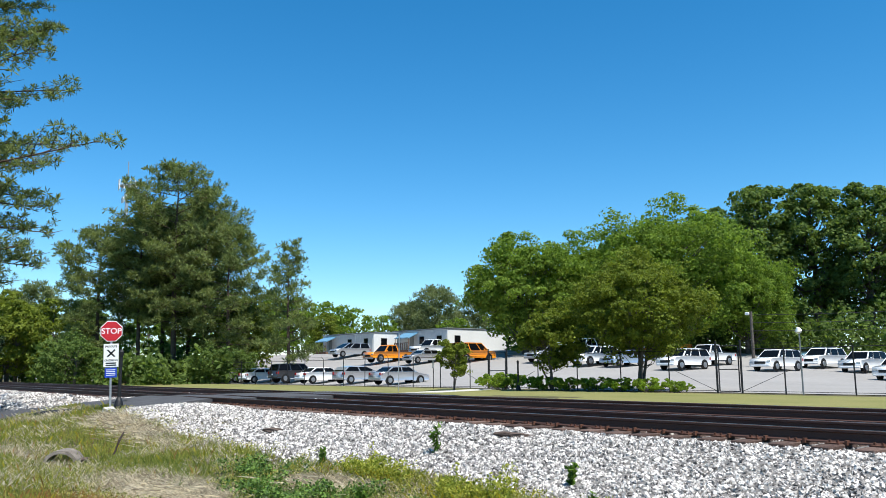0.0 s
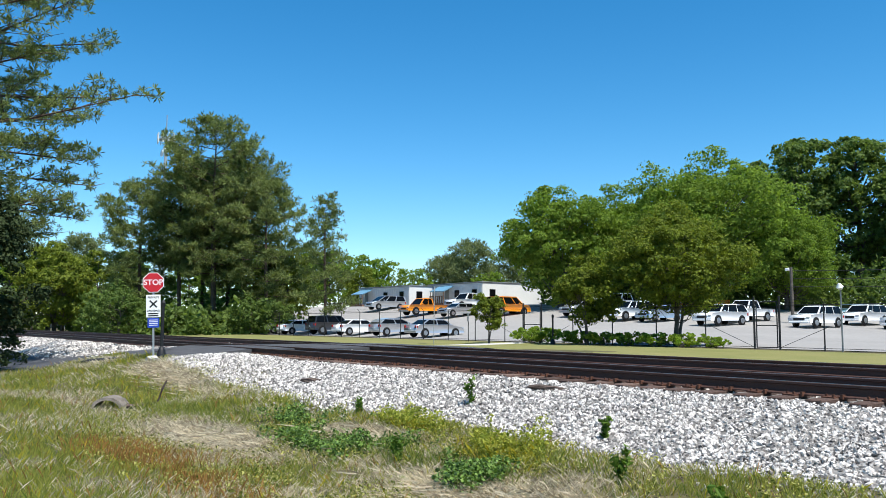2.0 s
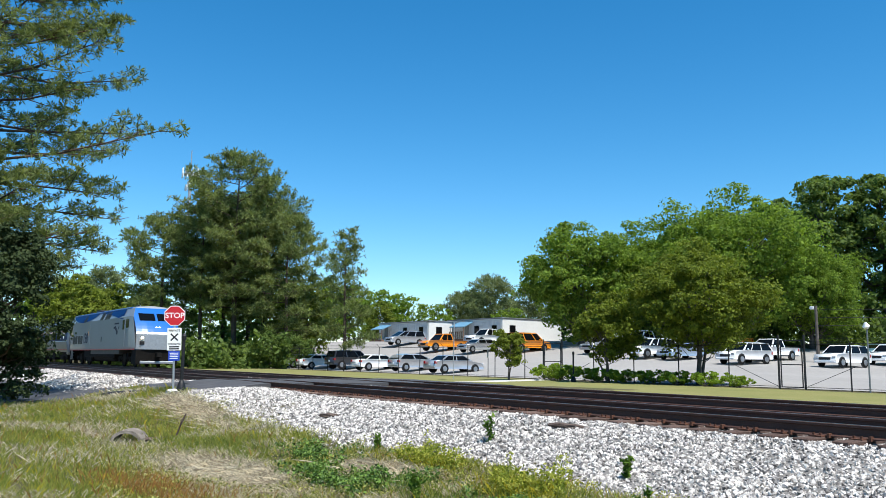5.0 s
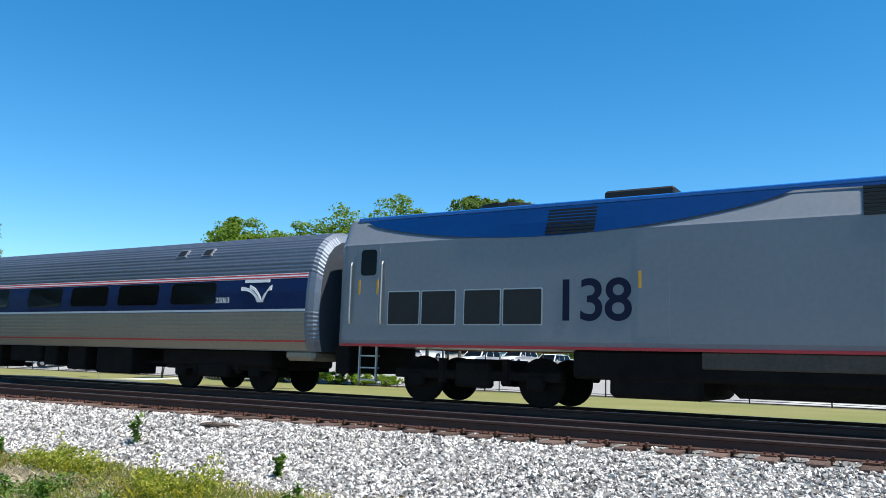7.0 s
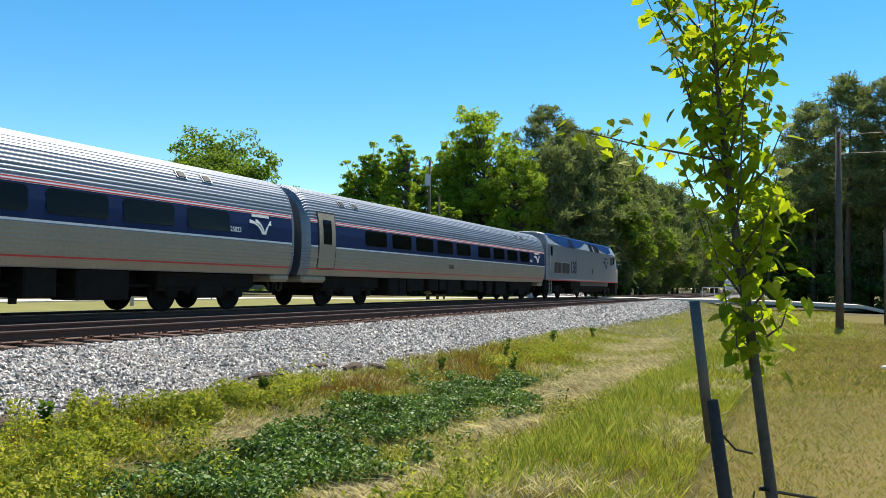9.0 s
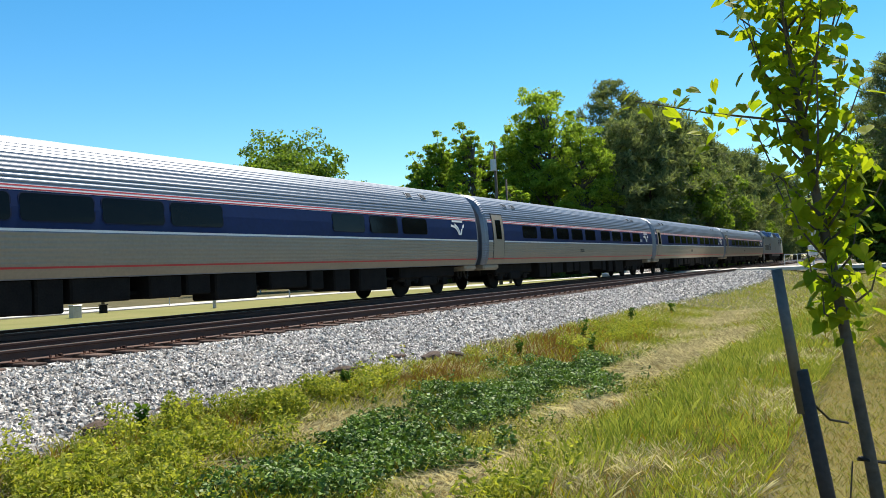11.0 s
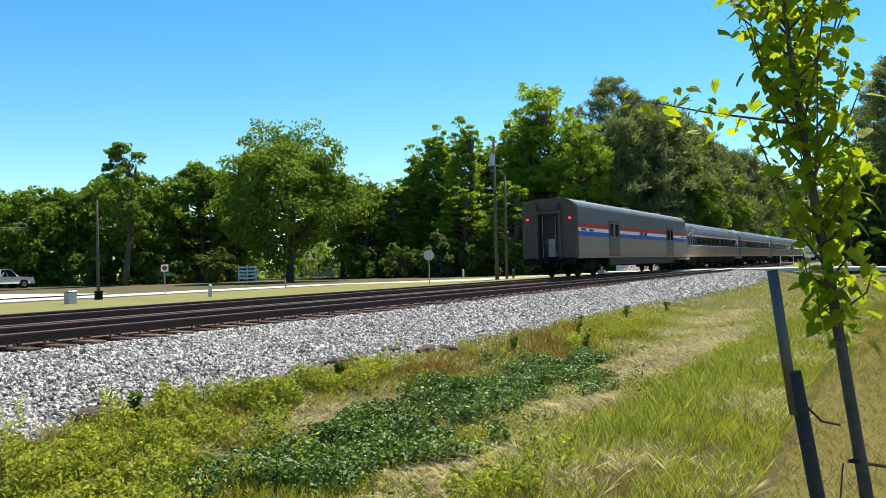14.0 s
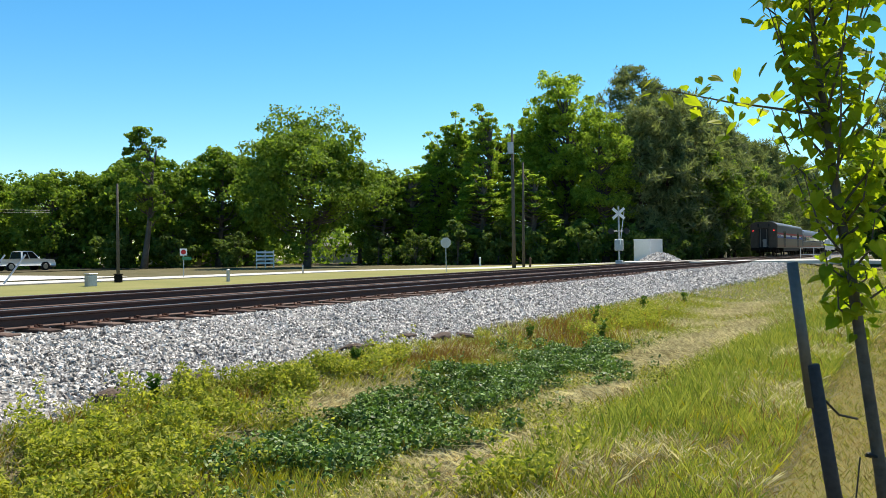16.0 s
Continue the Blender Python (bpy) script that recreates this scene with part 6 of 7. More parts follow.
LOT = [("sedan", "car_white", -75.0, 38.4, 90, "white sedan parked tail to the fence"), ("sedan", "car_white", -64.3, 38.8, 90, "white sedan parked tail to the fence"),
       ("hatch", "car_silver", -58.8, 39.2, 90, "silver hatchback parked tail to the fence"), ("sedan", "car_silver", -52.7, 39.0, 88, "silver sedan parked tail to the fence"),
       ("suv", "car_dark", -69.6, 39.0, 90, "dark utility car behind the young pine"), ("sedan", "car_silver", -79.8, 38.6, 90, "silver sedan under the pines"),
       ("minivan", "car_silver", -84.5, 54.9, -92, "grey minivan beside the office trailer"), ("pickup", "car_orange", -73.6, 53.0, -90, "orange service pickup truck"),
       ("pickup", "car_white", -72.4, 58.5, -90, "white pickup truck beside the trailer"), ("sedan", "car_silver", -67.6, 53.4, -92, "silver sedan in the middle of the lot"),
       ("van", "car_orange", -63.2, 56.2, 90, "orange service van behind the shrub"), ("minivan", "car_silver", -55.1, 59.3, -94, "silver minivan behind the hedge"),
       ("suv", "car_white", -48.7, 58.6, -94, "white utility car behind the hedge"), ("hatch", "car_blue", -45.9, 59.2, -94, "pale blue hatchback behind the hedge"),
       ("pickup", "car_white", -55.2, 65.1, -92, "white pickup truck in the second row"), ("pickup", "car_orange", -49.9, 71.9, -92, "orange pickup truck in the shade"),
       ("suv", "car_white", -39.9, 59.7, -94, "white utility car with a light bar"), ("pickup", "car_white", -41.0, 65.3, -92, "white pickup truck behind a utility car"),
       ("suv", "car_white", -34.3, 64.8, -94, "large white utility car in the open lot"), ("hatch", "car_teal", -37.4, 77.1, -92, "teal car in the shade of the woods"),
       ("suv", "car_white", -34.0, 72.4, -94, "white utility car in the second row"), ("suv", "car_white", -30.0, 71.3, -94, "white utility car at the end of the row"),
       ("sedan", "car_white", -26.6, 70.4, -94, "white sedan at the end of the row"), ("suv", "car_white", -24.2, 63.8, -94, "white utility car near the fence")]
made = {}
for kind, mat, x, y, h, label in LOT:
    m = pose(x, y, gz(x, y) + 0.04, 0, 0, h)
    if (kind, mat) in made:
        tagged(copy_thing(made[kind, mat], m), label)
    else:
        made[kind, mat] = car(kind, mat, label, "light bar" in label)
        made[kind, mat].matrix_basis = m

# ---- chain-link fence with its gates ----
FY = 35.6
fence = thing("chain_link_fence", 0, FY, 0, 0, "dark chain-link fence with barbed wire along the lot", "fence")
post = Shape().tube([(0, 0, -0.1), (0, 0, 2.15)], 0.032, 8).tube([(0, 0, 2.15), (0, -0.25, 2.4)], 0.016, 6).done("post", M["black"])
GATES = ((-38.4, -36.7), (-21.96, -20.65))
xs = [x for x in np.arange(-96, 14, 3.1) if not any(a - 1 < x < b + 1 for a, b in GATES)]
for x in xs:
    child("post", post, fence, "", pose(x, 0, gz(x, FY)))
stops = [-96] + [v for g in GATES for v in g] + [14]
for a, b in zip(stops[::2], stops[1::2]):
    for dy, dz, r in ((0, 2.1, 0.018), (0, 0.12, 0.012), (-0.1, 2.22, 0.006), (-0.2, 2.34, 0.006)):
        pts = [(x, dy, gz(x, FY) + dz) for x in np.linspace(a, b, max(3, int((b - a) / 6)))]
        part("rail" if r > 0.01 else "wire", Shape().tube(pts, r, 5), M["black"], fence)
for a, b in GATES:
    g = thing("fence_gate", a, FY, gz(a, FY), 0, "closed chain-link gate between tall posts", "gate", "fence gates")
    w = b - a
    for x in (0, w):
        part("gate_post", Shape().tube([(x, 0, -0.1), (x, 0, 2.55)], 0.05, 8), M["black"], g)
    fr = Shape()
    for x in (0.12, w - 0.12):
        fr.tube([(x, 0, 0.08), (x, 0, 2.3)], 0.03, 8)
    for z in (0.10, 1.15, 2.28):
        fr.tube([(0.12, 0, z), (w - 0.12, 0, z)], 0.025, 8)
    part("gate_frame", fr, M["black"], g)
    part("brace", Shape().tube([(w, 0, 0.1), (w + 2.4, 0, 1.1)], 0.012, 6), M["black"], g)
    part("brace", Shape().tube([(0, 0, 0.1), (-2.4, 0, 1.1)], 0.012, 6), M["black"], g)
fl = thing("flood_lamp_post", -17.6, FY - 0.2, gz(-17.6, FY), 0, "thin post with a round flood lamp on the fence line", "lamp post")
part("pole", Shape().tube([(0, 0, -0.1), (0, 0, 2.8)], 0.035, 8), M["grey"], fl)
part("lamp_head", Shape().tube([(0, 0, 2.75), (0, -0.05, 2.85), (0, -0.1, 3.0)], [0.08, 0.16, 0.06], 12), M["white"], fl)

# hedge shrubs and blue flowering border
hed = at(broad_tree("hedge_shrub", "low clipped green shrub in front of the fence", 0.85, 2.5, 0.0, "leaf_light", 0.085, 46, 130, 71, "bark_grey", 3, "shrub"), 0, 1)
hed.matrix_basis = pose(-24.9, 34.2, gz(-24.9, 34.2))
for k, (x, y, s) in enumerate(((-26.6, 34.2, 1.0), (-28.3, 34.1, 1.02), (-30.2, 34.0, 1.0), (-32.2, 34.0, 1.1), (-35.2, 34.0, 1.35), (-36.4, 34.3, 1.1), (-23.6, 34.4, 0.8))):
    copy_thing(hed, pose(x, y, gz(x, y), 0, 0, 50 * k) @ Matrix.Diagonal((s, s, s, 1)))

# ---- office trailers ----
M["siding"] = material("white_trailer_siding", (0.62, 0.62, 0.60), 0.6, vary=0.08, scale=0.4, fine=4, bump=0.1)
M["awning"] = material("blue_awning_metal", (0.16, 0.33, 0.46), 0.5, 0.2, vary=0.12)
M["wood"] = material("weathered_deck_wood", (0.17, 0.10, 0.07), 0.85, vary=0.3, scale=3)


def trailer(x0, y0, w, d, h, label, awn):
    z = gz(x0 + w / 2, y0)
    t = thing("office_trailer", x0, y0, z - 0.05, 0, label, "office trailer", "office trailers")
    part("wall", Shape().box(0, w, 0, d, 0.0, h, 0.06), M["siding"], t, "pale ribbed siding")
    part("roof", Shape().box(-0.12, w + 0.12, -0.12, d + 0.12, h + 0.004, h + 0.12, 0.04), M["grey"], t, "thin grey roof edge")
    rb = Shape()
    for k in range(int(w / 0.6)):
        rb.box(0.3 + k * 0.6, 0.34 + k * 0.6, -0.02, 0.0, 0.2, h - 0.1)
    part("batten", rb, M["siding"], t)
    def window(a, z0, face):
        sh = Shape().box(a, a + 1.0, -0.05, 0.02, z0, z0 + 1.0, 0.01) if face == "y" else Shape().box(w - 0.02, w + 0.05, a, a + 1.0, z0, z0 + 1.0, 0.01)
        wn_ = part("window", sh, M["black"], t)
        sh = Shape().box(a + .07, a + .93, -0.06, 0.0, z0 + .07, z0 + .93) if face == "y" else Shape().box(w, w + 0.06, a + .07, a + .93, z0 + .07, z0 + .93)
        part("pane", sh, M["glass"], wn_)
    for a in (w * .55, w * .86):
        window(a - .5, h * .42, "y")
    window(min(1.2, d * .3), h * .42, "x")
    if d > 5:
        window(d * .7, h * .42, "x")
    a = part("awning", Shape().loft([[(awn, -1.7, h * .70), (awn + 3.2, -1.7, h * .70), (awn + 3.2, -1.65, h * .66), (awn, -1.65, h * .66)],
                                     [(awn + .1, 0.0, h * .93), (awn + 3.1, 0.0, h * .93), (awn + 3.1, 0.0, h * .88), (awn + .1, 0.0, h * .88)]]), M["awning"], t, "light blue metal awning")
    for x in (awn + .1, awn + 3.1):
        part("awning_post", Shape().tube([(x, -1.6, 0), (x, -1.6, h * .68)], 0.05, 6), M["wood"], t)
    part("door", Shape().box(awn + 1.3, awn + 2.2, -0.05, 0.02, h * .18, h * .80, 0.01), M["grey"], t)
    part("deck", Shape().box(awn, awn + 3.2, -1.7, -0.02, 0.1, h * .18, 0.02), M["wood"], t, "wooden entrance deck")
    rl = Shape()
    for k in range(8):
        rl.box(awn + k * .44, awn + k * .44 + .08, -1.7, -1.62, h * .18, h * .46)
    rl.box(awn, awn + 3.2, -1.72, -1.6, h * .46, h * .49)
    part("railing", rl, M["wood"], t)
    return t


trailer(-103.5, 62.5, 13.2, 4.0, 2.95, "long pale office trailer with a blue awning", 0.4)
trailer(-92.0, 67.0, 12.0, 15.0, 3.2, "wide pale office trailer with awning and white end", 2.6)

# ---- signs by the private crossing ----
M["sign_red"] = material("stop_sign_red", (0.48, 0.012, 0.02), 0.45, vary=0.08, bump=0)
M["sign_white"] = material("sign_white", (0.80, 0.80, 0.78), 0.5, vary=0.06, bump=0)
M["sign_blue"] = material("sign_blue", (0.01, 0.05, 0.42), 0.5, vary=0.08, bump=0)


def octagon(r, y0, y1):
    return Shape().loft([[(r * math.cos(radians(22.5 + 45 * k)), y, r * math.sin(radians(22.5 + 45 * k))) for k in range(8)] for y in (y0, y1)])


SX, SY = -23.85, 7.45
ss = thing("stop_sign", SX, SY, gz(SX, SY) - 0.02, 72, "red stop sign over private crossing and blue plates", "sign")
ss.matrix_basis = pose(SX, SY, gz(SX, SY) - 0.02, 0, -2, 72)
part("post", Shape().box(-0.03, 0.03, 0.0, 0.035, -0.1, 2.5, 0.008), M["galv"], ss, "galvanised channel post")
bd = child("stop_plate", octagon(0.315, -0.012, 0.0).done("stop_plate", M["sign_white"]), ss, "white-edged octagonal plate", Matrix.Translation((0, 0, 2.32)))
part("stop_face", octagon(0.295, -0.016, -0.010), M["sign_red"], bd, "red octagonal face")
lettering("stop_word", "STOP", 0.225, M["sign_white"], bd, Matrix.Translation((0, -0.018, 0)) @ pose(0, 0, 0, 90, 0, 0))
pl = child("crossing_plate", Shape().box(-0.2, 0.2, -0.012, 0, -0.33, 0.33, 0.004).done("crossing_plate", M["sign_white"]), ss, "white private crossing plate", Matrix.Translation((0, 0, 1.63)))
lettering("word", "PRIVATE", 0.085, M["black"], pl, Matrix.Translation((0, -0.015, 0.25)) @ pose(0, 0, 0, 90, 0, 0))
for a in (45, -45):
    child("cross_bar", Shape().box(-0.14, 0.14, -0.016, -0.012, -0.022, 0.022).done("cross_bar", M["black"]), pl, "", pose(0, 0, 0.06, 0, a, 0))
lettering("word", "CROSSING", 0.075, M["black"], pl, Matrix.Translation((0, -0.015, -0.14)) @ pose(0, 0, 0, 90, 0, 0))
for z in (-0.22, -0.28):
    part("line", Shape().box(-0.14, 0.14, -0.016, -0.012, z - 0.018, z + 0.018), M["black"], pl, "small unreadable line")
bp_ = child("blue_plate", Shape().box(-0.16, 0.16, -0.012, 0, -0.14, 0.14, 0.004).done("blue_plate", M["sign_blue"]), ss, "blue notice plate", Matrix.Translation((0, 0, 1.14)))
for z in (0.08, 0.03, -0.02, -0.07):
    part("line", Shape().box(-0.12, 0.12, -0.016, -0.012, z - 0.009, z + 0.009), M["sign_white"], bp_, "small unreadable line")


def bollard_lamp(x, y, h, label):
    b = thing("lamp_post", x, y, gz(x, y) - 0.02, 0, label, "lamp post")
    part("base", Shape().tube([(0, 0, 0), (0, 0, 0.12), (0, 0, 0.30), (0, 0, 0.42)], [0.16, 0.15, 0.10, 0.055], 12), M["black"], b, "flared cast base", True)
    part("shaft", Shape().tube([(0, 0, 0.4), (0, 0, h - 0.15)], 0.05, 10), M["black"], b)
    part("cap", Shape().tube([(0, 0, h - 0.18), (0, 0, h - 0.05), (0, 0, h + 0.02)], [0.06, 0.075, 0.03], 10), M["black"], b)


bollard_lamp(-23.8, 7.66, 1.75, "black cast post with a flared base behind the stop sign")
bollard_lamp(-33.2, 33.1, 1.75, "black cast post with a flared base near the hedge")
rock("concrete_pad", -23.8, 7.4, 0.27, 60, "road", "small pale concrete pad at the sign foot", "concrete", 1.2, 10)
sb = thing("stop_sign", -39.4, 29.1, gz(-39.4, 29.1), -40, "grey back of a road sign on a steel post", "sign")
part("post", Shape().box(-0.035, 0.035, 0, 0.04, -0.1, 3.5, 0.008), M["galv"], sb, "galvanised channel post")
bd = child("plate", octagon(0.42, 0.04, 0.055).done("plate", M["galv"]), sb, "bare metal back of the plate", Matrix.Translation((0, 0, 3.1)))
part("lower_plate", Shape().box(-0.30, 0.30, 0.04, 0.052, 1.75, 2.65, 0.004), M["galv"], sb, "bare metal back of a lower plate")
sp = thing("small_sign", -41.5, 33.5, gz(-41.5, 33.5), -30, "small grey sign on a dark post", "sign")
part("post", Shape().box(-0.03, 0.03, 0, 0.04, -0.1, 1.9), M["black"], sp)
part("plate", Shape().box(-0.22, 0.22, -0.02, 0, 1.35, 1.9, 0.004), M["galv"], sp)

# ---- cell tower behind the pines ----
tw = thing("cell_tower", 192 * math.sin(radians(-72.35)), 192 * math.cos(radians(-72.35)), -0.3, 0, "grey cell tower with antenna panels above the pines", "tower")
part("pole", Shape().tube([(0, 0, 0), (0, 0, 44)], [0.7, 0.35], 10), M["galv"], tw)
part("rod", Shape().tube([(0, 0, 44), (0, 0, 49)], 0.12, 6), M["galv"], tw)
for k in range(9):
    a = radians(40 * k)
    part("antenna", Shape().box(1.9 * math.cos(a) - .18, 1.9 * math.cos(a) + .18, 1.9 * math.sin(a) - .1, 1.9 * math.sin(a) + .1, 42.2, 44.6, 0.05), M["white"], tw, "pale antenna panel")
part("platform", Shape().tube([(0, 0, 43.1), (0, 0, 43.3)], 1.9, 12), M["galv"], tw)
part("dish", Shape().tube([(0, -0.6, 39.9), (0, -1.0, 39.9)], [0.5, 0.85], 14), M["white"], tw, "white dish")
part("dish", Shape().tube([(0.9, -0.4, 40.8), (0.9, -0.8, 40.8)], [0.4, 0.7], 14), M["white"], tw, "white dish")
lp = thing("utility_pole", 77 * math.sin(radians(-29.3)), 77 * math.cos(radians(-29.3)), 0.3, 0, "dark wooden pole with a lamp at the wood edge", "pole")
part("pole", Shape().tube([(0, 0, -0.2), (0, 0, 5.6)], [0.16, 0.12], 8), M["bark_grey"], lp)
part("lamp_head", Shape().box(-0.5, -0.1, -0.2, 0.2, 5.3, 5.55, 0.05), M["white"], lp)
lw = thing("overhead_wire", 0, 0, 0, 0, "thin overhead wires before the woods", "cable")
for z in (5.3, 4.6, 3.9):
    a = Vector((77 * math.sin(radians(-29.3)), 77 * math.cos(radians(-29.3)), z + .3))
    b = Vector((-3, 74, z + 1.2))
    part("wire", Shape().tube([a.lerp(b, f) - Vector((0, 0, 1.2 * f * (1 - f) * 2)) for f in np.linspace(0, 1, 9)], 0.02, 4), M["black"], lw)


# ---- the street side: poles, signal masts, boxes, house ----
def utility_pole(x, y, h, label, arm=True, can=False, lean=0.0, r=0.13):
    t = thing("utility_pole", x, y, gz(x, y) - 0.05, 0, label, "utility pole")
    part("pole", Shape().tube([(0, 0, -0.2), (lean * .5, 0, h * .5), (lean, 0, h)], [r * 1.25, r, r * .75], 10), M["bark_grey"], t, "grey-brown wooden shaft", True)
    if arm:
        part("crossarm", Shape().box(lean - .9, lean + .9, -.06, .06, h - .5, h - .38, 0.01), M["bark_grey"], t)
        for dx in (-.8, -.3, .3, .8):
            part("insulator", Shape().tube([(lean + dx, 0, h - .38), (lean + dx, 0, h - .24)], 0.04, 6), M["white"], t)
    if can:
        part("transformer", Shape().tube([(lean - .35, 0, h - 2.1), (lean - .35, 0, h - 1.2)], 0.24, 12), M["galv"], t, "grey can transformer")
    return t


utility_pole(58.0, 27.6, 11.3, "tall weathered utility pole with a transformer", False, True)
utility_pole(59.2, 27.3, 8.6, "slimmer leaning pole beside the tall one", False, False, 0.1, 0.10)
utility_pole(25.7, 33.7, 4.9, "short dark utility pole beside the gravel lot", False, False, 0.0, 0.07)
utility_pole(37.0, -1.3, 8.6, "weathered utility pole on the lawn bank", True, False, 0.1)
utility_pole(45.0, -3.6, 4.8, "thin grey pole on the lawn bank", False, False, 0.0, 0.05)
wr = thing("overhead_wire", 0, 0, 0, 0, "thin overhead wires between the poles", "cable")
for z0, z1, off in ((4.3, 10.2, 0.0), (3.9, 9.2, 0.2)):
    a, b = Vector((25.7, 33.7 + off, z0)), Vector((58.0, 27.6 + off, z1))
    c = Vector((70, 60, 6))
    part("wire", Shape().tube([Vector((-20, 62, 5.0 + off)).lerp(Vector((46, 70, 5.2 + off)), f) - Vector((0, 0, 2.4 * f * (1 - f))) for f in np.linspace(0, 1, 9)], 0.02, 4), M["black"], wr)
for z in (8.2, 7.4):
    a, b = Vector((37.0, -1.3, z - .9)), Vector((95, 8, z + 1.0))
    part("wire", Shape().tube([a.lerp(b, f) - Vector((0, 0, 3 * f * (1 - f))) for f in np.linspace(0, 1, 9)], 0.015, 4), M["black"], wr)
    a, b = Vector((37.0, -1.3, z - .9)), Vector((30, -40, z - .5))
    part("wire", Shape().tube([a.lerp(b, f) - Vector((0, 0, 2 * f * (1 - f))) for f in np.linspace(0, 1, 9)], 0.015, 4), M["black"], wr)


def cabinet(name, x, y, w, h, mat, label, category="utility box"):
    t = thing(name, x, y, gz(x, y) - 0.02, 0, label, category)
    part("housing", Shape().box(-w / 2, w / 2, -w / 2.4, w / 2.4, 0, h, 0.04), M[mat], t)
    part("lid", Shape().box(-w / 2 - .02, w / 2 + .02, -w / 2.4 - .02, w / 2.4 + .02, h, h + .05, 0.02), M[mat], t)
    return t


cabinet("utility_pedestal", 22.1, 30.8, 0.42, 0.55, "galv", "pale grey utility pedestal in the grass")
cabinet("utility_pedestal", 25.1, 32.9, 0.32, 0.42, "under", "dark utility box at the pole foot")
cabinet("signal_cabinet", 72.4, 20.6, 2.1, 2.0, "white", "white railway signal cabinet beside the crossing", "signal cabinet").matrix_basis = pose(72.4, 20.9, -0.15, 0, 0, -15)


def heap(x, y, r, h):
    rr = np.random.default_rng(9)
    n = 1500
    a, q = rr.uniform(0, 6.28, n), np.sqrt(rr.random(n))
    p = np.stack([x + r * q * np.cos(a), y + r * q * np.sin(a), -0.32 + h * (1 - q ** 1.4) + rr.uniform(-.03, .05, n)], 1)
    v = (p[:, None] + OCT[None] * rr.uniform(0.08, 0.16, (n, 6, 1)))
    f = (np.arange(n)[:, None, None] * 6 + OCF[None]).reshape(-1, 3)
    tagged(new("gravel_heap", bulk("gravel_heap", v.reshape(-1, 3), f, M["stone"])), "heap of pale crushed stone by the cabinet", "gravel heap", "", "stuff")


heap(69.3, 19.0, 2.1, 0.95)


def signal_mast(x, y, z, h, rz, label, rails=False):
    t = thing("crossing_signal", x, y, z, rz, label, "crossing signal", "crossing signals")
    part("mast", Shape().tube([(0, 0, -0.2), (0, 0, h)], 0.075, 10), M["galv"], t)
    part("base", Shape().box(-.3, .3, -.3, .3, -.2, .25, 0.05), M["galv"], t)
    cb = thing("crossbuck", 0, 0, 0, 0, "", "")
    bpy.data.objects.remove(cb)
    for a in (42, -42):
        child("crossbuck_board", Shape().box(-.62, .62, -.12, -.095, -.11, .11, 0.01).done("crossbuck_board", M["sign_white"]), t, "white crossbuck board", pose(0, 0, h - .62, 0, a, 0))
    part("lamp_arm", Shape().tube([(-.85, 0, h * .56), (.85, 0, h * .56)], 0.035, 8), M["galv"], t)
    for dx in (-.6, .6):
        for dy in (-.18, .18):
            part("lamp_disc", Shape().tube([(dx, dy, h * .56), (dx, dy * 1.4, h * .56)], 0.24, 14), M["black"], t, "black lamp disc")
    part("gate_machine", Shape().box(-.35, .35, -.3, .3, h * .22, h * .42, 0.05), M["galv"], t, "grey gate machine")
    part("gate_arm", Shape().tube([(.1, -.35, h * .32), (.45, -.35, h * .9)], 0.03, 6), M["sign_white"], t)
    if rails:
        fr = Shape()
        for k in range(5):
            fr.tube([(-2.0 + k, -1.2, -.1), (-2.0 + k, -1.2, 1.15)], 0.03, 6)
        for z_ in (.6, 1.15):
            fr.tube([(-2.0, -1.2, z_), (2.0, -1.2, z_)], 0.03, 6)
        part("guard_rail", fr, M["galv"], t, "galvanised pipe railing")
    return t


signal_mast(62.8, 20.5, -0.15, 4.65, -75, "grey crossing signal mast with crossbuck beyond the tracks")
signal_mast(72.4, 5.9, -0.25, 4.4, -95, "grey crossing signal mast with pipe railing", True)

s2 = thing("road_sign", 47.9, 28.0, gz(47.9, 28.0), -60, "pale back of an octagonal road sign", "sign")
part("post", Shape().box(-.03, .03, 0, .035, -.1, 2.3), M["galv"], s2)
child("plate", octagon(0.38, -0.015, 0.0).done("plate", M["galv"]), s2, "bare metal back", Matrix.Translation((0, 0, 2.05)))
s3 = thing("road_sign", 32.0, 36.2, gz(32.0, 36.2), -42, "white square road sign over a green plate", "sign")
part("post", Shape().box(-.025, .025, 0, .03, -.1, 1.6), M["galv"], s3)
part("plate", Shape().box(-.2, .2, -.012, 0, 1.28, 1.68, 0.01), M["sign_white"], s3, "white plate")
part("ring", Shape().tube([(0, -.02, 1.48), (0, -.016, 1.48)], 0.14, 16), M["sign_red"], s3, "red ring mark")
M["sign_green"] = material("sign_green", (0.03, 0.20, 0.10), 0.5, vary=0.08, bump=0)
part("street_plate", Shape().box(-.08, .42, -.03, -.015, 1.02, 1.2, 0.004), M["sign_green"], s3, "small green plate")
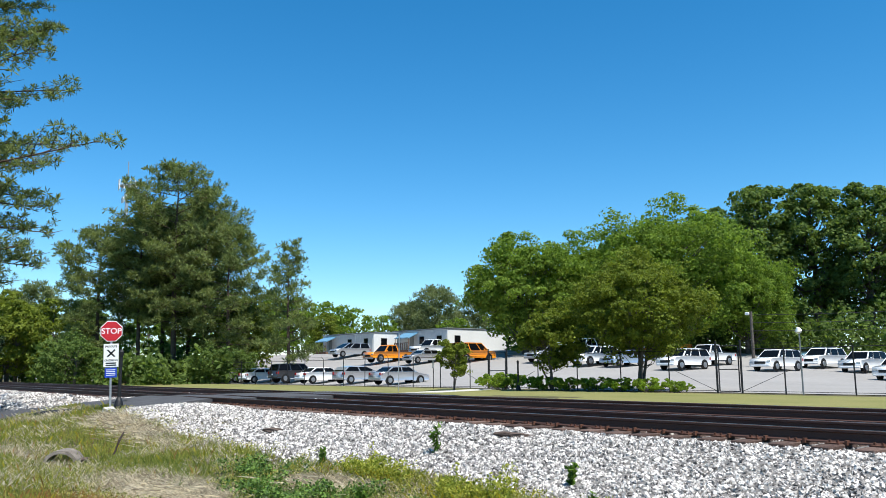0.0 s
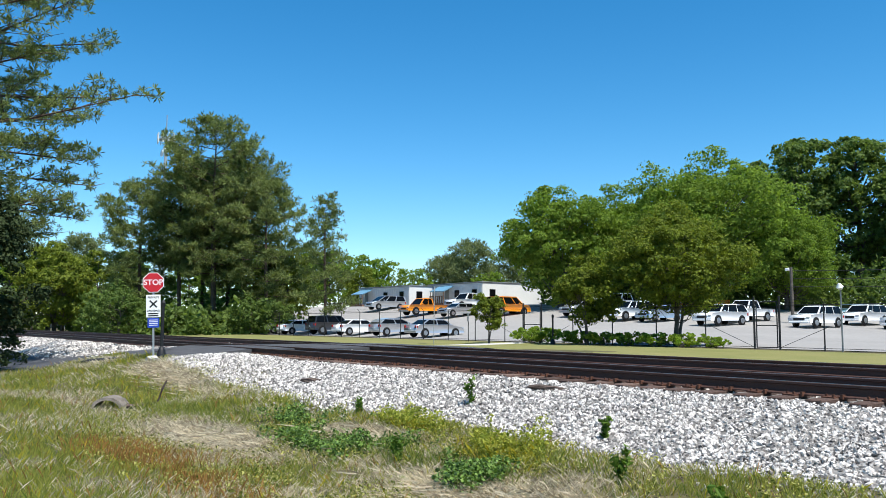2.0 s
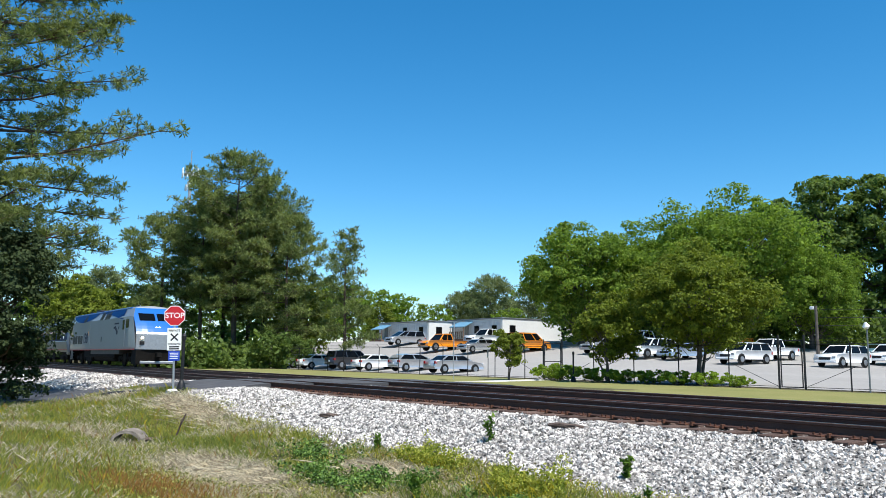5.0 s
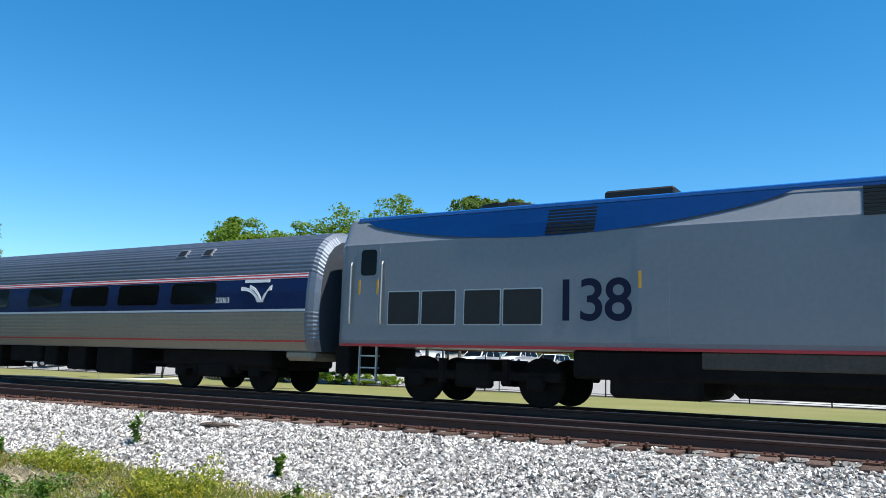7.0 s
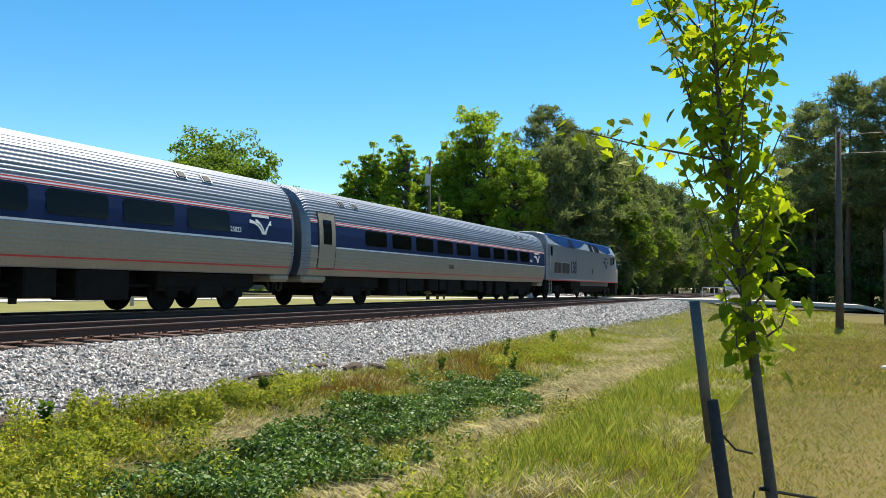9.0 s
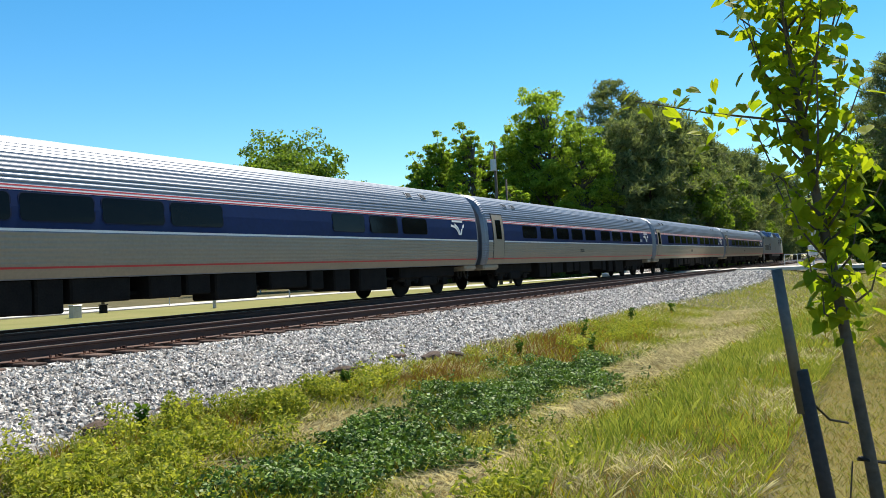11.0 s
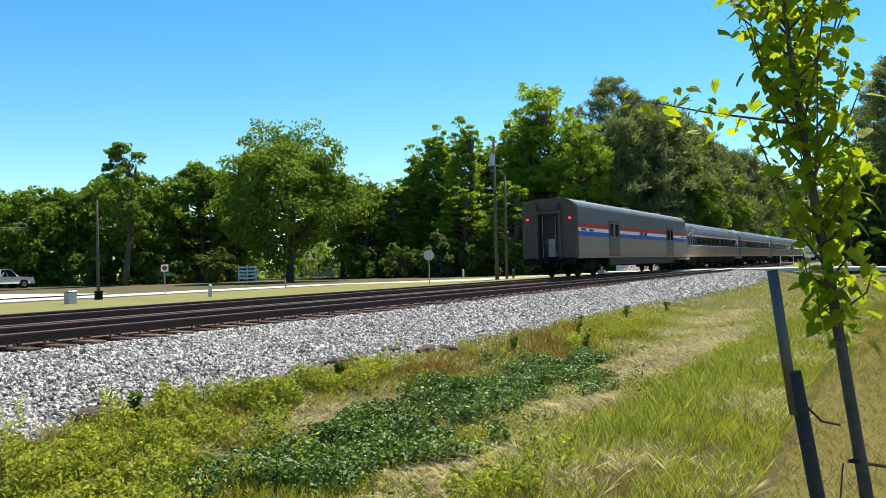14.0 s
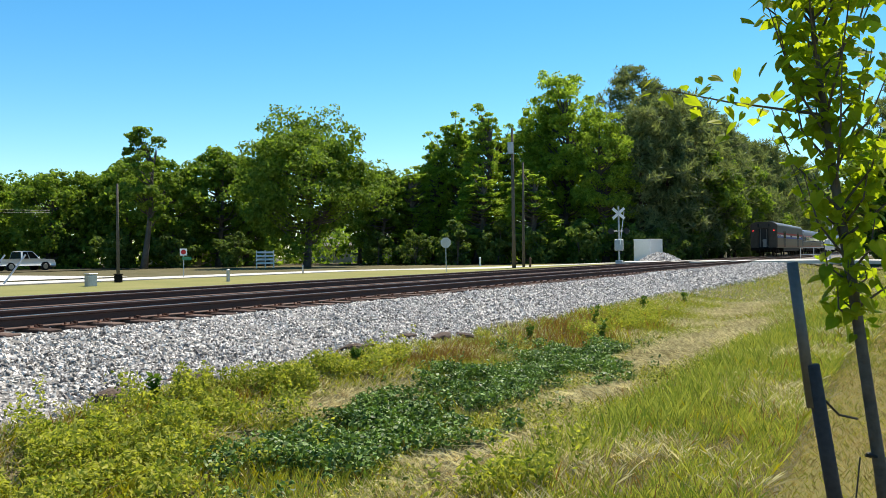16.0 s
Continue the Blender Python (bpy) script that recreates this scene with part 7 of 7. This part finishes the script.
for x, y, h, mat, lab in ((64.1, 33.9, 0.8, "white", "short white marker post in the verge"), (59.6, 26.9, 0.75, "wood", "short wooden post in the verge"), (84.0, 30.0, 1.4, "white", "white marker post with a thin rod"),
                          (28.6, 29.2, 0.62, "galv", "small grey hydrant post in the grass"), (41.0, 35.0, 0.55, "galv", "thin marker stake in the verge")):
    pt = thing("marker_post", x, y, gz(x, y) - 0.03, 0, lab, "post")
    part("shaft", Shape().tube([(0, 0, 0), (0, 0, h)], 0.09 if h > .6 else .05, 8), M[mat], pt)
    part("cap", Shape().tube([(0, 0, h), (0, 0, h + .06)], [0.10 if h > .6 else .06, 0.04], 8), M[mat], pt)
for x in (20.6, 21.6):
    pt = thing("guy_stake", x, 36.5, gz(x, 36.5), 0, "slanting pale guy stake in the gravel lot", "stake")
    part("rod", Shape().tube([(0, 0, 0), (1.1, 0, 1.4)], 0.04, 6), M["galv"], pt)
pk = copy_thing(made["pickup", "car_white"], pose(46.0, 74.5, gz(46, 74.5) + 0.05, 0, 0, 0))
tagged(pk, "white pickup with a camper top before the trees", "pickup")
copy_thing(made["suv", "car_dark"], pose(96.0, 57.5, gz(96, 57.5), 0, 0, 20))
# chain-link corner and garden frames
cf = thing("pipe_gate", 15.5, 41.0, gz(15.5, 41), 0, "grey pipe gate at the gravel lot", "gate")
fr = Shape()
for k in range(8):
    fr.tube([(k * .55, 0, 0), (k * .55, 0, 1.25)], 0.035, 6)
for z in (.15, .7, 1.25):
    fr.tube([(0, 0, z), (3.85, 0, z)], 0.03, 6)
part("frame", fr, M["galv"], cf)
wb = thing("notice_frame", 57.0, 53.3, gz(57, 53.3), -45, "white slatted notice frame under the trees", "notice board")
for k in range(4):
    part("slat", Shape().box(-.8, .8, -.03, .03, .4 + k * .34, .58 + k * .34, 0.01), M["white"], wb)
for x in (-.8, .8, 0):
    part("post", Shape().box(x - .05, x + .05, -.06, .06, -.1, 1.7, 0.01), M["white"], wb)


def house(x, y, w, d, rz, label):
    t = thing("house", x, y, gz(x, y) - 0.05, rz, label, "house", "houses")
    M.setdefault("brick", material("pale_house_wall", (0.42, 0.38, 0.33), 0.85, vary=0.15, scale=2))
    M.setdefault("shingle", material("grey_shingles", (0.17, 0.16, 0.155), 0.9, vary=0.2, scale=2))
    part("wall", Shape().box(0, w, 0, d, 0, 2.6, 0.02), M["brick"], t)
    part("roof", Shape().loft([[(-.4, -.5, 2.6), (-.4, d + .5, 2.6), (-.4, d / 2, 4.2)], [(w + .4, -.5, 2.6), (w + .4, d + .5, 2.6), (w + .4, d / 2, 4.2)]]), M["shingle"], t)
    for k in range(4):
        wd = part("window", Shape().box(1.2 + k * w / 4.4, 2.3 + k * w / 4.4, -.05, .02, .9, 2.0, 0.01), M["white"], t)
        part("pane", Shape().box(1.28 + k * w / 4.4, 2.22 + k * w / 4.4, -.06, 0, .98, 1.92), M["glass"], wd)
    part("door", Shape().box(w * .52, w * .52 + .95, -.05, .02, .1, 2.1, 0.01), M["white"], t)
    return t


house(68.0, 82.0, 15, 8, -35, "pale single-storey house behind the trees")
house(92.0, 74.0, 13, 8, -35, "pale single-storey house behind the trees")
bdp = thing("plank", 19.0, -1.45, gz(19, -1.45) + 0.04, -110, "long white plank lying on the lawn", "plank")
part("board", Shape().box(0, 2.6, -.09, .09, 0, .07, 0.01), M["white"], bdp)

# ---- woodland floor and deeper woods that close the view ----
# Leaf litter whose dark colour includes the shade under the trees.
M["woods_floor"] = material("shade_darkened_leaf_litter", (0.055, 0.05, 0.03), 0.95, other=(0.11, 0.09, 0.055), scale=0.4, fine=4, bump=0.4)
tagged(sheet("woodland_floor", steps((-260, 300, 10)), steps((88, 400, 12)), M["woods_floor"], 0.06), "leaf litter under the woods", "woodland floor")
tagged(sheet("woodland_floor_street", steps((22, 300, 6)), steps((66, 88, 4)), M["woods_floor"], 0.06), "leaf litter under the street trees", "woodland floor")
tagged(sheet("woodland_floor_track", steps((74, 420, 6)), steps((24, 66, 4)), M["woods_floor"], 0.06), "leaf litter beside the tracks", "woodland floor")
for k in range(46):
    az = -92 + k * 4.2
    if -64 < az < -40 or (k % 2 and 10 < az < 70):
        continue
    src = (mid, dk, low)[k % 3] if k % 3 != 2 else mid
    s = (0.82 if src is mid else 0.55) if -70 < az < 70 else (0.9 if src is mid else 0.6)
    again(src, az + (k * 37 % 10) * 0.12, 140 + (k * 53 % 30) if az < 80 else 150, k * 61, s)
    if az < 84 and k % 2:
        again(low, az + 2.0, 128 + (k * 31 % 14), k * 97, 1.25)


def thicket(name, spans, label, mat, seed, size=0.58, n_per=56):
    """Tangled undergrowth along the wood edge: one mass of leaf clumps, uneven in height."""
    r = np.random.default_rng(seed)
    V = []
    for az0, az1, d0, d1, h in spans:
        n = int(abs(az1 - az0) * (d0 + d1) / 2 * 0.0175 * n_per / 10)
        for k in range(n):
            az, d = radians(r.uniform(az0, az1)), r.uniform(d0, d1)
            x, y = d * math.sin(az), d * math.cos(az)
            if 4 < y < 24:
                continue
            hh = h * (0.55 + 0.6 * r.random() ** 2)
            c = np.array([x, y, gz(x, y) + hh * r.random()])
            rad = r.uniform(0.8, 1.7)
            m = int(r.uniform(22, 44))
            u_ = r.normal(size=(m, 3))
            u_ /= np.linalg.norm(u_, axis=1)[:, None]
            p_ = c + u_ * rad * r.uniform(0.5, 1, (m, 1))
            p_[:, 2] = np.maximum(p_[:, 2], gz(x, y) + 0.1)
            V.append(quads(p_, size, r, 0.3, 1.0, u_ * 0.5))
    tagged(new(name, foliage(name, np.concatenate(V), M[mat])), label, "undergrowth", "", "stuff")


thicket("undergrowth", [(24, 48, 94, 104, 8.5), (10, 74, 100, 126, 7.0), (56, 73, 88, 98, 4.5), (72, 84, 96, 150, 6.0)], "leafy undergrowth along the street woods", "leaf", 91)
thicket("undergrowth", [(-76, -65, 84, 95, 3.4), (-80, -63, 98, 108, 5.0), (-92, -64, 98, 122, 6.5), (-46, -18, 93, 101, 5.0), (-42, 10, 102, 122, 9.0), (87, 112, 98, 116, 6.5)], "shaded leafy undergrowth behind the lot", "leaf_dark", 92)


# ---- ties, tie plates and spikes ----
tie_mesh = Shape().box(-0.115, 0.115, -1.32, 1.32, -0.36, -0.178, 0.012).done("tie", M["tie"])
rr = random.Random(3)
X = -23.6
while X < 62:
    if -23.8 < X < 60.5:
        child("tie", tie_mesh, track_near, "", pose(X, rr.uniform(-0.05, 0.05), rr.uniform(-0.012, 0.006), 0, 0, rr.uniform(-1.5, 1.5)))
    X += 0.55
rest = Shape()
for cx, lo, hi in ((0.0, -120, -28.6), (FAR - NEAR, -120, 62)):
    X = lo
    while X < hi:
        rest.box(X - 0.115, X + 0.115, cx - 1.32, cx + 1.32, -0.36, -0.18)
        X += 0.55
tagged(child("ties_beyond", rest.done("ties_beyond", M["tie"]), track_near), kind="stuff")
pv = Shape()
X = -23.6
while X < 40:
    for y in (-0.7525, 0.7525):
        pv.box(X - 0.09, X + 0.09, y - 0.18, y + 0.18, -0.181, -0.162)
        for dy in (-0.12, 0.12):
            pv.box(X - 0.06, X - 0.035, y + dy - 0.012, y + dy + 0.012, -0.165, -0.128)
            pv.box(X + 0.035, X + 0.06, y + dy - 0.012, y + dy + 0.012, -0.165, -0.128)
        # rail anchors clipped under the rail beside the tie
        pv.box(X + 0.13, X + 0.165, y - 0.11, y + 0.11, -0.19, -0.13)
    X += 0.55
tagged(child("tie_plates", pv.done("tie_plates", M["plate"]), track_near, "rusty plates and spikes"), kind="stuff")


# ---- what moves: the train at about 30 m/s along the far track ----
# seconds, place of the locomotive's rear end along the track
TRAVEL = [(0.0, -236.0), (2.6, -153.0), (4.3, -98.8), (5.2, -68.6), (7.3, -2.5), (8.2, 23.4), (9.0, 47.0), (12.5, 151.2), (14.2, 202.0), (15.0, 227.5), (16.0, 260.5)]


def motions():
    for car, back in CONSIST:
        walk(car, [(t, pose(x + back, FAR, 0)) for t, x in TRAVEL])


motions()
